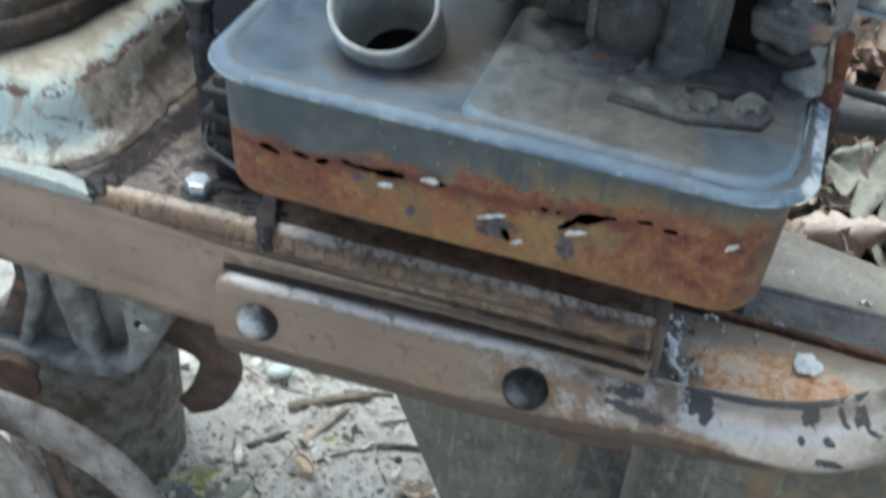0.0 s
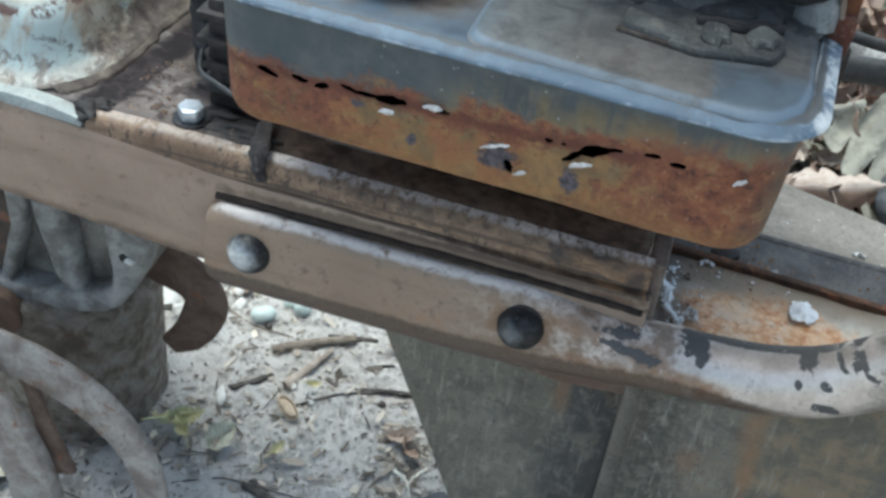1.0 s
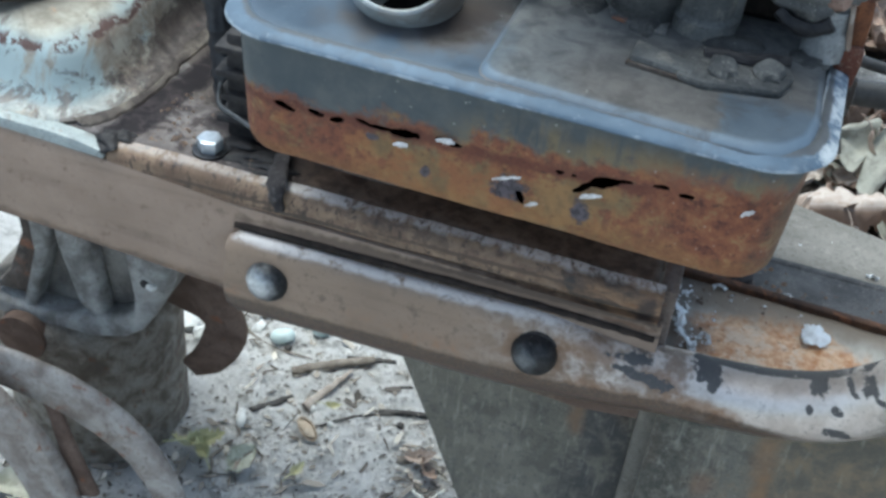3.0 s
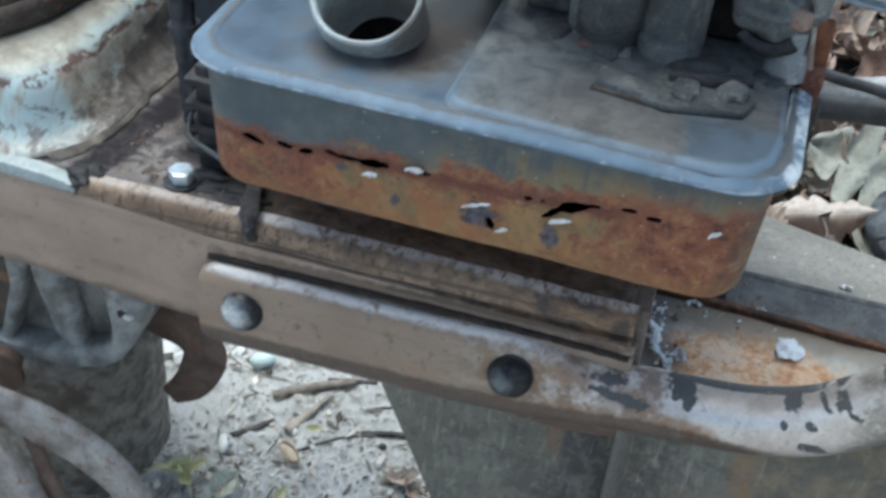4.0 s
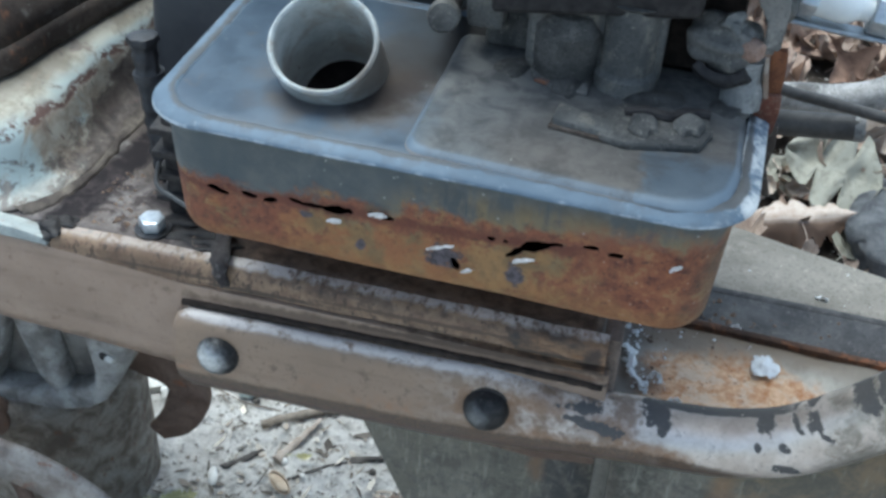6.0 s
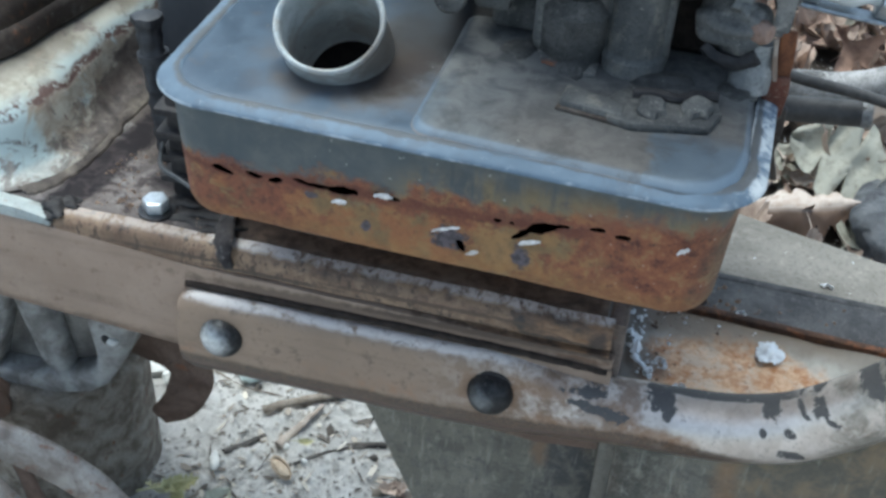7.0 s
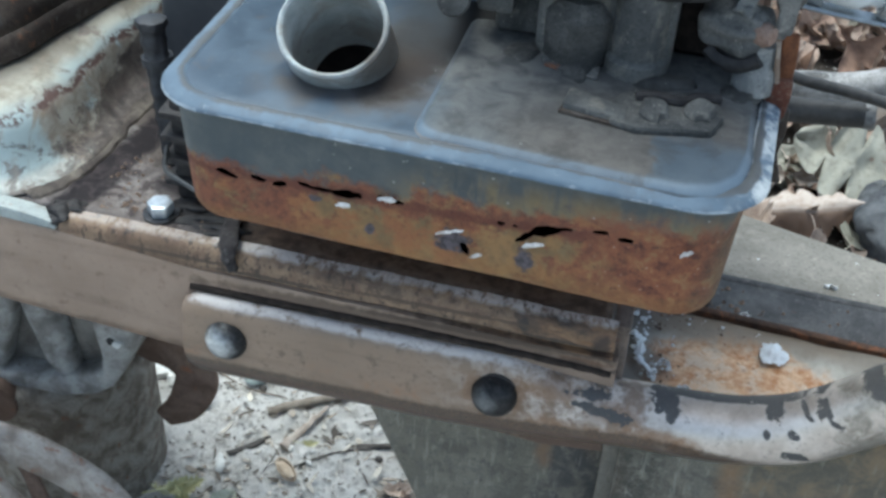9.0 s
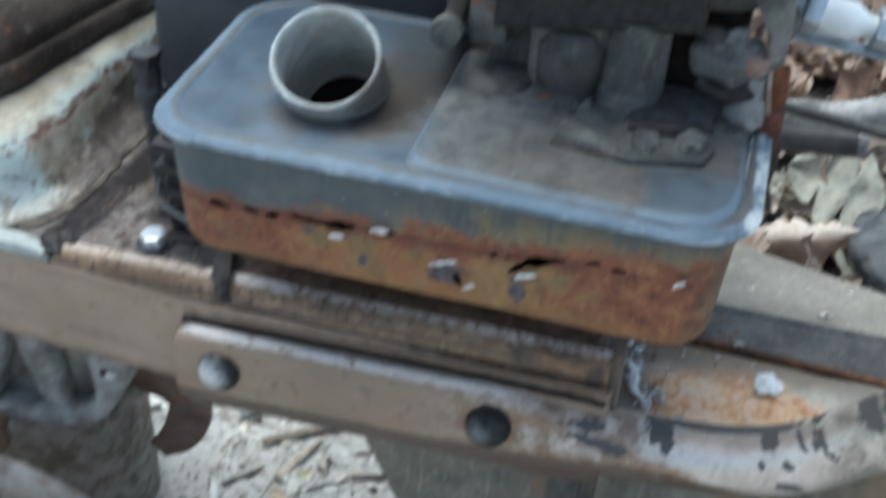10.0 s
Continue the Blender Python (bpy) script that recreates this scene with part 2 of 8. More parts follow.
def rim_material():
    k = Nodes("sheen_blue_grey_rim", 0.5, 0.0, 0.3)
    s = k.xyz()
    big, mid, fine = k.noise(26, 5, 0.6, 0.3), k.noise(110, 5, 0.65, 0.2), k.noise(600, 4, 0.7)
    # paler than the lid: the rim's sky sheen put into its colour
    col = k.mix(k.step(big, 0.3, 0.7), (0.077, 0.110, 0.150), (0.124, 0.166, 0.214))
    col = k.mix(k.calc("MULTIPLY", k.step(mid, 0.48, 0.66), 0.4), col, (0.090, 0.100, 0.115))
    # edge highlight over bare metal and inner crease shade, put into the colour
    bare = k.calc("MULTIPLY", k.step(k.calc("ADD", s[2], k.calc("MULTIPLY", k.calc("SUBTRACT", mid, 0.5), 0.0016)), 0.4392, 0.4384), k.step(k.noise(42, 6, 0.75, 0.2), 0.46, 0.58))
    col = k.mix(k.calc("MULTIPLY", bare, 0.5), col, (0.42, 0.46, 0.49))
    # whiter right end, its bright reflection put into the colour
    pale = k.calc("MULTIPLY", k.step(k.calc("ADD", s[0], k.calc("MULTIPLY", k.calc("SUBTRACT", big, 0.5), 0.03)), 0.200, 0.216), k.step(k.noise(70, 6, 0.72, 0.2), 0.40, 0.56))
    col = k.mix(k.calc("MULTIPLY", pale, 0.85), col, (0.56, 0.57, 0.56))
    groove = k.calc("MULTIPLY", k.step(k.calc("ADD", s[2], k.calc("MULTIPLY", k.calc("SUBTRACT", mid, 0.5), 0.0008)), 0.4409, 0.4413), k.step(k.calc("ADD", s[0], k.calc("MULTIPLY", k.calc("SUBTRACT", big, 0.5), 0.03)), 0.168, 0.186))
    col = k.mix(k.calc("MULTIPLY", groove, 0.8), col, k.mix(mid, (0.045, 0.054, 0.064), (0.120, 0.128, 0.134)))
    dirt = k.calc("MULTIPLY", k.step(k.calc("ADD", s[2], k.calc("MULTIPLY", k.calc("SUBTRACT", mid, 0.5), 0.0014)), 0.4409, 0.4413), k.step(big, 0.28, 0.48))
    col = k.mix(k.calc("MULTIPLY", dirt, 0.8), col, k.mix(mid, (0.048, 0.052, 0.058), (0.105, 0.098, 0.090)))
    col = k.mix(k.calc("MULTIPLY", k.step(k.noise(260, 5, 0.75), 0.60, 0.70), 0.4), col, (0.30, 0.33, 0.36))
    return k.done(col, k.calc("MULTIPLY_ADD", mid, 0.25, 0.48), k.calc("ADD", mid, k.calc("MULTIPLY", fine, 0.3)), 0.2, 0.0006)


def tank_panel_material():
    k = Nodes("tank_panel_dusty_paint", 0.5, 0.0, 0.35)
    big, mid, fine = k.noise(22, 4, 0.6, 0.3), k.noise(90, 5, 0.65, 0.4), k.noise(800, 3, 0.7)
    s = k.xyz()
    dust = k.mix(k.step(mid, 0.3, 0.7), (0.078, 0.072, 0.066), (0.132, 0.120, 0.108))
    haze = k.step(k.calc("ADD", s[0], k.calc("MULTIPLY", k.calc("SUBTRACT", big, 0.5), 0.08)), 0.150, 0.105)
    dust = k.mix(k.calc("MULTIPLY", haze, 0.75), dust, k.mix(k.step(mid, 0.32, 0.66), (0.062, 0.068, 0.072), (0.118, 0.125, 0.128)))
    paint = k.mix(k.step(s[2], 0.4440, 0.4432), k.mix(mid, (0.052, 0.070, 0.090), (0.100, 0.124, 0.148)), k.mix(mid, (0.085, 0.115, 0.150), (0.140, 0.178, 0.220)))
    wob = k.calc("MULTIPLY", k.calc("SUBTRACT", k.noise(140, 4), 0.5), 0.014)
    clean = k.calc("MULTIPLY", k.step(k.calc("ADD", s[0], wob), 0.1755, 0.1785), k.step(k.calc("SUBTRACT", wob, s[1]), 0.000, 0.012))
    edge = k.step(k.calc("ADD", s[2], k.calc("MULTIPLY", wob, 0.03)), 0.4440, 0.4430)
    left = k.step(k.calc("ADD", s[0], wob), 0.102, 0.094)
    keep = k.calc("MINIMUM", k.calc("ADD", k.calc("MAXIMUM", k.calc("MULTIPLY", left, 0.5), k.calc("MULTIPLY", clean, 0.9)), k.calc("MULTIPLY", edge, 0.75)), 1.0)
    col = k.mix(keep, dust, paint)
    # tan dirt in the panel's foot crease, painted groove shade at the further end
    crease = k.calc("MULTIPLY", k.step(k.calc("ADD", s[2], k.calc("MULTIPLY", k.calc("SUBTRACT", mid, 0.5), 0.0008)), 0.4418, 0.4411), k.step(big, 0.25, 0.5))
    col = k.mix(k.calc("MULTIPLY", crease, 0.8), col, k.mix(k.step(s[0], 0.165, 0.182), (0.19, 0.165, 0.14), (0.055, 0.062, 0.070)))
    col = k.mix(k.calc("MULTIPLY", k.step(k.noise(46, 6, 0.7, 0.4), 0.50, 0.64), 0.5), col, (0.050, 0.046, 0.042))
    # grime towards the back, with the engine's shade put into its colour
    grime_shade = k.calc("MULTIPLY", k.step(k.calc("ADD", s[1], k.calc("MULTIPLY", k.calc("SUBTRACT", k.noise(34, 6, 0.65, 0.3), 0.5), 0.06)), -0.012, 0.030), 0.9)
    col = k.mix(grime_shade, col, k.mix(k.step(mid, 0.35, 0.65), (0.052, 0.053, 0.054), (0.122, 0.119, 0.112)))
    col = k.mix(k.calc("MULTIPLY", k.calc("MULTIPLY", k.step(k.noise(150, 6, 0.75, 0.2), 0.60, 0.68), grime_shade), 0.6), col, (0.17, 0.165, 0.155))
    rough = k.calc("MULTIPLY_ADD", keep, -0.3, 0.78)
    return k.done(col, rough, k.calc("ADD", mid, k.calc("MULTIPLY", fine, 0.5)), 0.3, 0.0008)


def neck_material():
    k = Nodes("dull_zinc", 0.5, 0.0)
    mid, fine = k.noise(120, 5, 0.65, 0.5), k.noise(500, 4, 0.7)
    col = k.mix(k.step(mid, 0.3, 0.75), (0.30, 0.33, 0.335), (0.46, 0.49, 0.49))
    col = k.mix(k.calc("MULTIPLY", k.step(k.noise(70, 5, 0.7), 0.6, 0.75), 0.4), col, (0.25, 0.245, 0.23))
    col = k.mix(k.calc("MULTIPLY", k.step(k.noise(62, 6, 0.72, 0.4), 0.47, 0.60), 0.6), col, k.mix(fine, (0.20, 0.165, 0.13), (0.33, 0.30, 0.26)))
    col = k.mix(k.calc("MULTIPLY", k.step(k.noise(210, 6, 0.75, 0.2), 0.57, 0.67), 0.55), col, (0.15, 0.125, 0.105))
    s = k.xyz()
    # right-hand wall browner and darker
    brown_mask = k.calc("MULTIPLY", k.step(k.calc("ADD", s[0], k.calc("MULTIPLY", k.calc("SUBTRACT", mid, 0.5), 0.02)), 0.0575, 0.0690), k.step(s[2], 0.474, 0.456))
    col = k.mix(k.calc("MULTIPLY", brown_mask, 0.88), col, k.mix(fine, (0.060, 0.046, 0.036), (0.15, 0.120, 0.095)))
    low = k.step(k.calc("ADD", s[2], k.calc("MULTIPLY", k.calc("SUBTRACT", mid, 0.5), 0.004)), 0.4455, 0.4420)
    col = k.mix(k.calc("MULTIPLY", low, 0.45), col, (0.20, 0.185, 0.165))
    return k.done(col, k.calc("MULTIPLY_ADD", mid, 0.25, 0.40), fine, 0.2, 0.0005)


def dusty_paint_material(name, a, b, edge_z=None, rustiness=0.56, rough=0.6, stains_and_shade=(), pits=0.75):
    """Tan paint under dust; upper edge edge_z = (z, width) worn paler, its highlight put into the colour."""
    k = Nodes(name, rough)
    s = k.xyz()
    big, mid, fine = k.noise(25, 5, 0.6, 0.2), k.noise(130, 5, 0.65, 0.2), k.noise(900, 3, 0.7)
    streak = k.noise(60, 4, 0.6, 0.1, k.stretch(0.2, 1, 1.6))
    col = k.mix(k.step(big, 0.3, 0.7), a, b)
    col = k.mix(k.calc("MULTIPLY", k.step(streak, 0.5, 0.75), 0.4), col, tuple(v * 0.55 for v in a))
    col = k.mix(k.calc("MULTIPLY", k.step(mid, rustiness, rustiness + 0.16), 0.55), col, (0.10, 0.055, 0.035))
    col = k.mix(k.calc("MULTIPLY", k.step(fine, 0.62, 0.75), 0.35), col, (0.42, 0.37, 0.32))
    pit = k.step(k.noise(380, 5, 0.75, 0.2), 0.54, 0.66)
    col = k.mix(k.calc("MULTIPLY", k.calc("MULTIPLY", pit, k.step(big, 0.34, 0.56)), pits), col, (0.07, 0.048, 0.035))
    r = k.calc("MULTIPLY_ADD", mid, 0.25, rough - 0.12)
    if edge_z:
        stroke = k.step(k.noise(190, 6, 0.75, 0.1, k.stretch(1.4, 1, 0.45)), 0.53, 0.62)
        col = k.mix(k.calc("MULTIPLY", stroke, 0.85), col, (0.034, 0.023, 0.017))
        col = k.mix(k.calc("MULTIPLY", k.calc("MULTIPLY", k.step(k.noise(70, 6, 0.75, 0.2, k.stretch(0.7, 1, 1.2)), 0.50, 0.60), k.step(s[0], -0.01, 0.05)), 0.6), col, k.mix(fine, (0.030, 0.021, 0.016), (0.085, 0.055, 0.036)))
        tail = k.calc("MULTIPLY", k.step(k.calc("ADD", s[0], k.calc("MULTIPLY", k.calc("SUBTRACT", k.noise(80, 5, 0.7, 0.2), 0.5), 0.06)), 0.118, 0.150), k.step(s[2], 0.3415, 0.3385))
        col = k.mix(k.calc("MULTIPLY", tail, 0.85), col, k.ramp(k.noise(140, 6, 0.72, 0.2, k.stretch(0.5, 1, 1.3)), (0.38, (0.040, 0.026, 0.018)), (0.47, (0.11, 0.066, 0.038)), (0.57, (0.20, 0.112, 0.056)), (0.68, (0.29, 0.19, 0.115))))
        z, w = edge_z
        lim = k.calc("ADD", k.calc("MULTIPLY_ADD", k.calc("MAXIMUM", k.calc("SUBTRACT", s[0], 0.01), 0.0), 0.0206, s[2]), k.calc("MULTIPLY", k.calc("SUBTRACT", mid, 0.5), w * 1.3))
        # bare metal together with the edge's highlight, both in the colour
        bare = k.calc("MULTIPLY", k.step(lim, z - w * 1.15, z - w * 0.35), k.step(k.noise(130, 6, 0.78, 0.3, k.stretch(1.8, 1, 1)), 0.38, 0.54))
        bare = k.calc("MULTIPLY", bare, k.calc("MULTIPLY_ADD", k.step(k.calc("ADD", s[0], k.calc("MULTIPLY", k.calc("SUBTRACT", big, 0.5), 0.05)), -0.035, 0.000), 0.65, 0.35))
        col = k.mix(k.calc("MULTIPLY", bare, 0.85), col, (0.62, 0.575, 0.54))
        r = k.calc("MULTIPLY_ADD", bare, -0.28, r)
    else:
        # rust along the bar's slanting lower edge
        low = k.calc("ADD", k.calc("SUBTRACT", k.calc("MULTIPLY_ADD", s[0], 0.0806, s[2]), 0.2746), k.calc("MULTIPLY", k.calc("SUBTRACT", k.noise(75, 6, 0.72, 0.2), 0.5), 0.014))
        col = k.mix(k.calc("MULTIPLY", k.step(low, 0.0062, 0.0006), 0.7), col, k.mix(k.step(mid, 0.36, 0.64), (0.055, 0.034, 0.024), (0.150, 0.088, 0.052)))
    for x, z, wx, wz, tint in stains_and_shade:
        wob = k.calc("MULTIPLY", k.calc("SUBTRACT", k.noise(170, 4, 0.65), 0.5), 2.0)
        col = k.mix(k.calc("MULTIPLY", k.near(x, z, wx, wz, wob, 0.3), 0.85), col, tint)
    return k.done(col, r, k.calc("ADD", mid, k.calc("MULTIPLY", fine, 0.6)), 0.5, 0.0008)


def chipped_tube_material():
    k = Nodes("chipped_silver_tube_paint", 0.42)
    s = k.xyz()
    big, mid, fine = k.noise(30, 5, 0.6, 0.3), k.noise(120, 5, 0.65, 0.2), k.noise(900, 3, 0.7)
    silver = k.mix(k.step(mid, 0.3, 0.7), (0.465, 0.405, 0.355), (0.635, 0.575, 0.525))
    tan = k.mix(big, (0.185, 0.128, 0.086), (0.295, 0.212, 0.150))
    streak = k.noise(50, 5, 0.65, 0.2, k.stretch(0.15, 1, 1.5))
    tan = k.mix(k.calc("MULTIPLY", k.step(streak, 0.48, 0.70), 0.55), tan, (0.11, 0.072, 0.048))
    col = k.mix(k.step(k.calc("ADD", s[0], k.calc("MULTIPLY", k.calc("SUBTRACT", k.noise(90, 6, 0.72, 0.2), 0.5), 0.05)), 0.165, 0.205), k.mix(k.calc("MULTIPLY", k.step(k.noise(120, 6, 0.7), 0.46, 0.6), k.step(s[0], 0.135, 0.17)), tan, (0.40, 0.33, 0.275)), silver)
    col = k.mix(k.calc("MULTIPLY", k.calc("MULTIPLY", k.step(s[0], 0.085, 0.155), k.step(k.calc("ADD", s[0], k.calc("MULTIPLY", k.calc("SUBTRACT", k.noise(60, 6, 0.75, 0.2), 0.5), 0.12)), 0.205, 0.185)), 0.7), col, k.mix(k.step(mid, 0.4, 0.6), (0.20, 0.145, 0.105), (0.60, 0.53, 0.47)))
    blot = k.calc("MULTIPLY", k.calc("MULTIPLY", k.step(k.noise(85, 7, 0.78, 0.3), 0.45, 0.56), k.step(s[0], 0.105, 0.150)), k.step(s[0], 0.205, 0.17))
    col = k.mix(k.calc("MULTIPLY", blot, 0.45), col, k.mix(fine, (0.075, 0.046, 0.030), (0.16, 0.10, 0.065)))
    chip = k.noise(58, 5, 0.62, 0.4, k.stretch(0.75, 1, 1.1, (0.013, 0.31, 0.06)))
    right = k.step(s[0], 0.155, 0.19)
    bare = k.calc("MULTIPLY", k.step(chip, 0.70, 0.715), right)
    wob = k.calc("MULTIPLY", k.calc("SUBTRACT", k.noise(170, 5, 0.65), 0.5), 2.0)
    ragged = k.calc("ADD", k.calc("MULTIPLY", k.calc("SUBTRACT", k.noise(130, 3, 0.6), 0.5), 2.6), k.calc("MULTIPLY", k.calc("SUBTRACT", k.noise(420, 5, 0.7), 0.5), 2.4))
    mild = k.calc("MULTIPLY", ragged, 0.35)
    for x, z, wx, wz, rag in ((0.1690, 0.3066, 0.0090, 0.0014, ragged), (0.1655, 0.3026, 0.0060, 0.0014, ragged), (0.1735, 0.3014, 0.0075, 0.0016, ragged), (0.1815, 0.3006, 0.0062, 0.0022, ragged), (0.2000, 0.3076, 0.0046, 0.0022, ragged), (0.2046, 0.3056, 0.0030, 0.0030, ragged), (0.2455, 0.3178, 0.0050, 0.0022, ragged), (0.2590, 0.3242, 0.0026, 0.0014, ragged), (0.2648, 0.3290, 0.0036, 0.0028, ragged), (0.2700, 0.3272, 0.0026, 0.0016, ragged), (0.2805, 0.3478, 0.0050, 0.0046, ragged), (0.2870, 0.3565, 0.0050, 0.0050, ragged), (0.2448, 0.3106, 0.0014, 0.0016, mild), (0.2552, 0.3150, 0.0024, 0.0016, mild), (0.2570, 0.3046, 0.0050, 0.0024, ragged)):
        bare = k.calc("MAXIMUM", bare, k.near(x, z, wx, wz, rag, 0.2))
    # bare strip along the back edge, where the tube lies against the deck
    crest = k.calc("ADD", s[1], k.calc("ADD", k.calc("MULTIPLY", k.calc("SUBTRACT", s[0], 0.208), 0.10), k.calc("MULTIPLY", ragged, 0.0010)))
    strip = k.calc("MULTIPLY", k.step(crest, 0.0032, 0.0042), k.calc("MULTIPLY", k.step(s[0], 0.196, 0.206), k.step(s[0], 0.262, 0.250)))
    bare = k.calc("MAXIMUM", bare, strip)
    bare = k.calc("MULTIPLY", bare, k.step(k.noise(330, 5, 0.7), 0.28, 0.42))
    # olive-grey on the rising end
    olive_end = k.calc("MULTIPLY", k.step(k.calc("ADD", s[0], k.calc("MULTIPLY", k.calc("SUBTRACT", k.noise(70, 6, 0.7, 0.3), 0.5), 0.06)), 0.262, 0.282), k.step(k.noise(55, 6, 0.72, 0.3), 0.36, 0.52))
    col = k.mix(k.calc("MULTIPLY", olive_end, 0.8), col, k.mix(mid, (0.14, 0.128, 0.105), (0.27, 0.25, 0.21)))
    rustmask = k.calc("MULTIPLY", k.step(k.noise(34, 5, 0.7, 0.3), 0.5, 0.66), k.step(s[2], 0.297, 0.283))
    col = k.mix(k.calc("MULTIPLY", rustmask, 0.8), col, (0.27, 0.13, 0.06))
    col = k.mix(bare, col, k.mix(fine, (0.038, 0.037, 0.038), (0.098, 0.092, 0.088)))
    # worn upper bead, its highlight put into the colour
    lim = k.calc("ADD", k.calc("MULTIPLY_ADD", k.calc("MAXIMUM", k.calc("SUBTRACT", s[0], 0.04), 0.0), 0.014, s[2]), k.calc("MULTIPLY", k.calc("SUBTRACT", mid, 0.5), 0.004))
    worn = k.calc("MULTIPLY", k.calc("MULTIPLY", k.step(lim, 0.3124, 0.3152), k.step(s[0], 0.18, 0.15)), k.step(k.noise(150, 5, 0.7), 0.30, 0.5))
    col = k.mix(k.calc("MULTIPLY", worn, 0.85), col, (0.64, 0.59, 0.55))
    pit = k.calc("MULTIPLY", k.step(k.noise(360, 5, 0.75, 0.2), 0.54, 0.66), k.step(big, 0.36, 0.55))
    col = k.mix(k.calc("MULTIPLY", pit, 0.45), col, (0.085, 0.056, 0.038))
    # rust underneath, with the tube's underside shade put into the colour
    under = k.calc("ADD", s[2], k.calc("MULTIPLY", k.calc("SUBTRACT", big, 0.5), 0.03))
    col = k.mix(k.calc("MULTIPLY", k.calc("MULTIPLY", k.step(under, 0.288, 0.274), k.step(s[0], 0.27, 0.22)), 0.8), col, k.mix(mid, (0.07, 0.040, 0.026), (0.17, 0.095, 0.055)))
    speck = k.calc("MULTIPLY", k.step(mid, 0.57, 0.68), k.step(s[0], 0.25, 0.20))
    col = k.mix(k.calc("MULTIPLY", speck, 0.65), col, (0.10, 0.065, 0.045))
    for x, z, wx, wz in ((0.140, 0.2790, 0.024, 0.006), (0.165, 0.2860, 0.020, 0.006), (0.190, 0.2900, 0.018, 0.007), (0.2005, 0.2955, 0.010, 0.004), (0.2130, 0.2925, 0.0075, 0.0050), (0.2290, 0.2905, 0.012, 0.0022), (0.184, 0.3010, 0.010, 0.004), (0.1165, 0.2985, 0.004, 0.008), (0.137, 0.2985, 0.004, 0.009), (0.150, 0.305, 0.012, 0.004), (0.05, 0.2735, 0.04, 0.004)):
        col = k.mix(k.calc("MULTIPLY", k.near(x, z, wx, wz, wob, 0.5), 0.7), col, k.mix(fine, (0.13, 0.07, 0.035), (0.24, 0.13, 0.065)))
    h = k.calc("ADD", k.calc("MULTIPLY", bare, -1.5), k.calc("MULTIPLY", mid, 0.6))
    col = k.mix(bare, col, k.mix(fine, (0.038, 0.037, 0.038), (0.098, 0.092, 0.088)))
    # lower outline darkened, more of the underside's shade painted in
    edge = k.calc("MULTIPLY", k.step(k.calc("ADD", k.calc("SUBTRACT", s[2], k.calc("MULTIPLY_ADD", k.step(s[0], 0.125, 0.195), 0.0115, 0.2832)), k.calc("MULTIPLY", k.calc("SUBTRACT", mid, 0.5), 0.005)), 0.0015, -0.0015), k.step(s[0], 0.262, 0.225))
    col = k.mix(k.calc("MULTIPLY", edge, 0.8), col, k.mix(k.step(fine, 0.4, 0.6), (0.028, 0.020, 0.015), (0.085, 0.052, 0.032)))
    sheen = k.calc("MULTIPLY", k.calc("SUBTRACT", 1.0, bare), k.step(s[0], 0.185, 0.215))
    return k.done(col, k.calc("MULTIPLY_ADD", bare, 0.32, 0.34), h, 0.45, 0.0005, k.calc("MULTIPLY", sheen, 0.55))


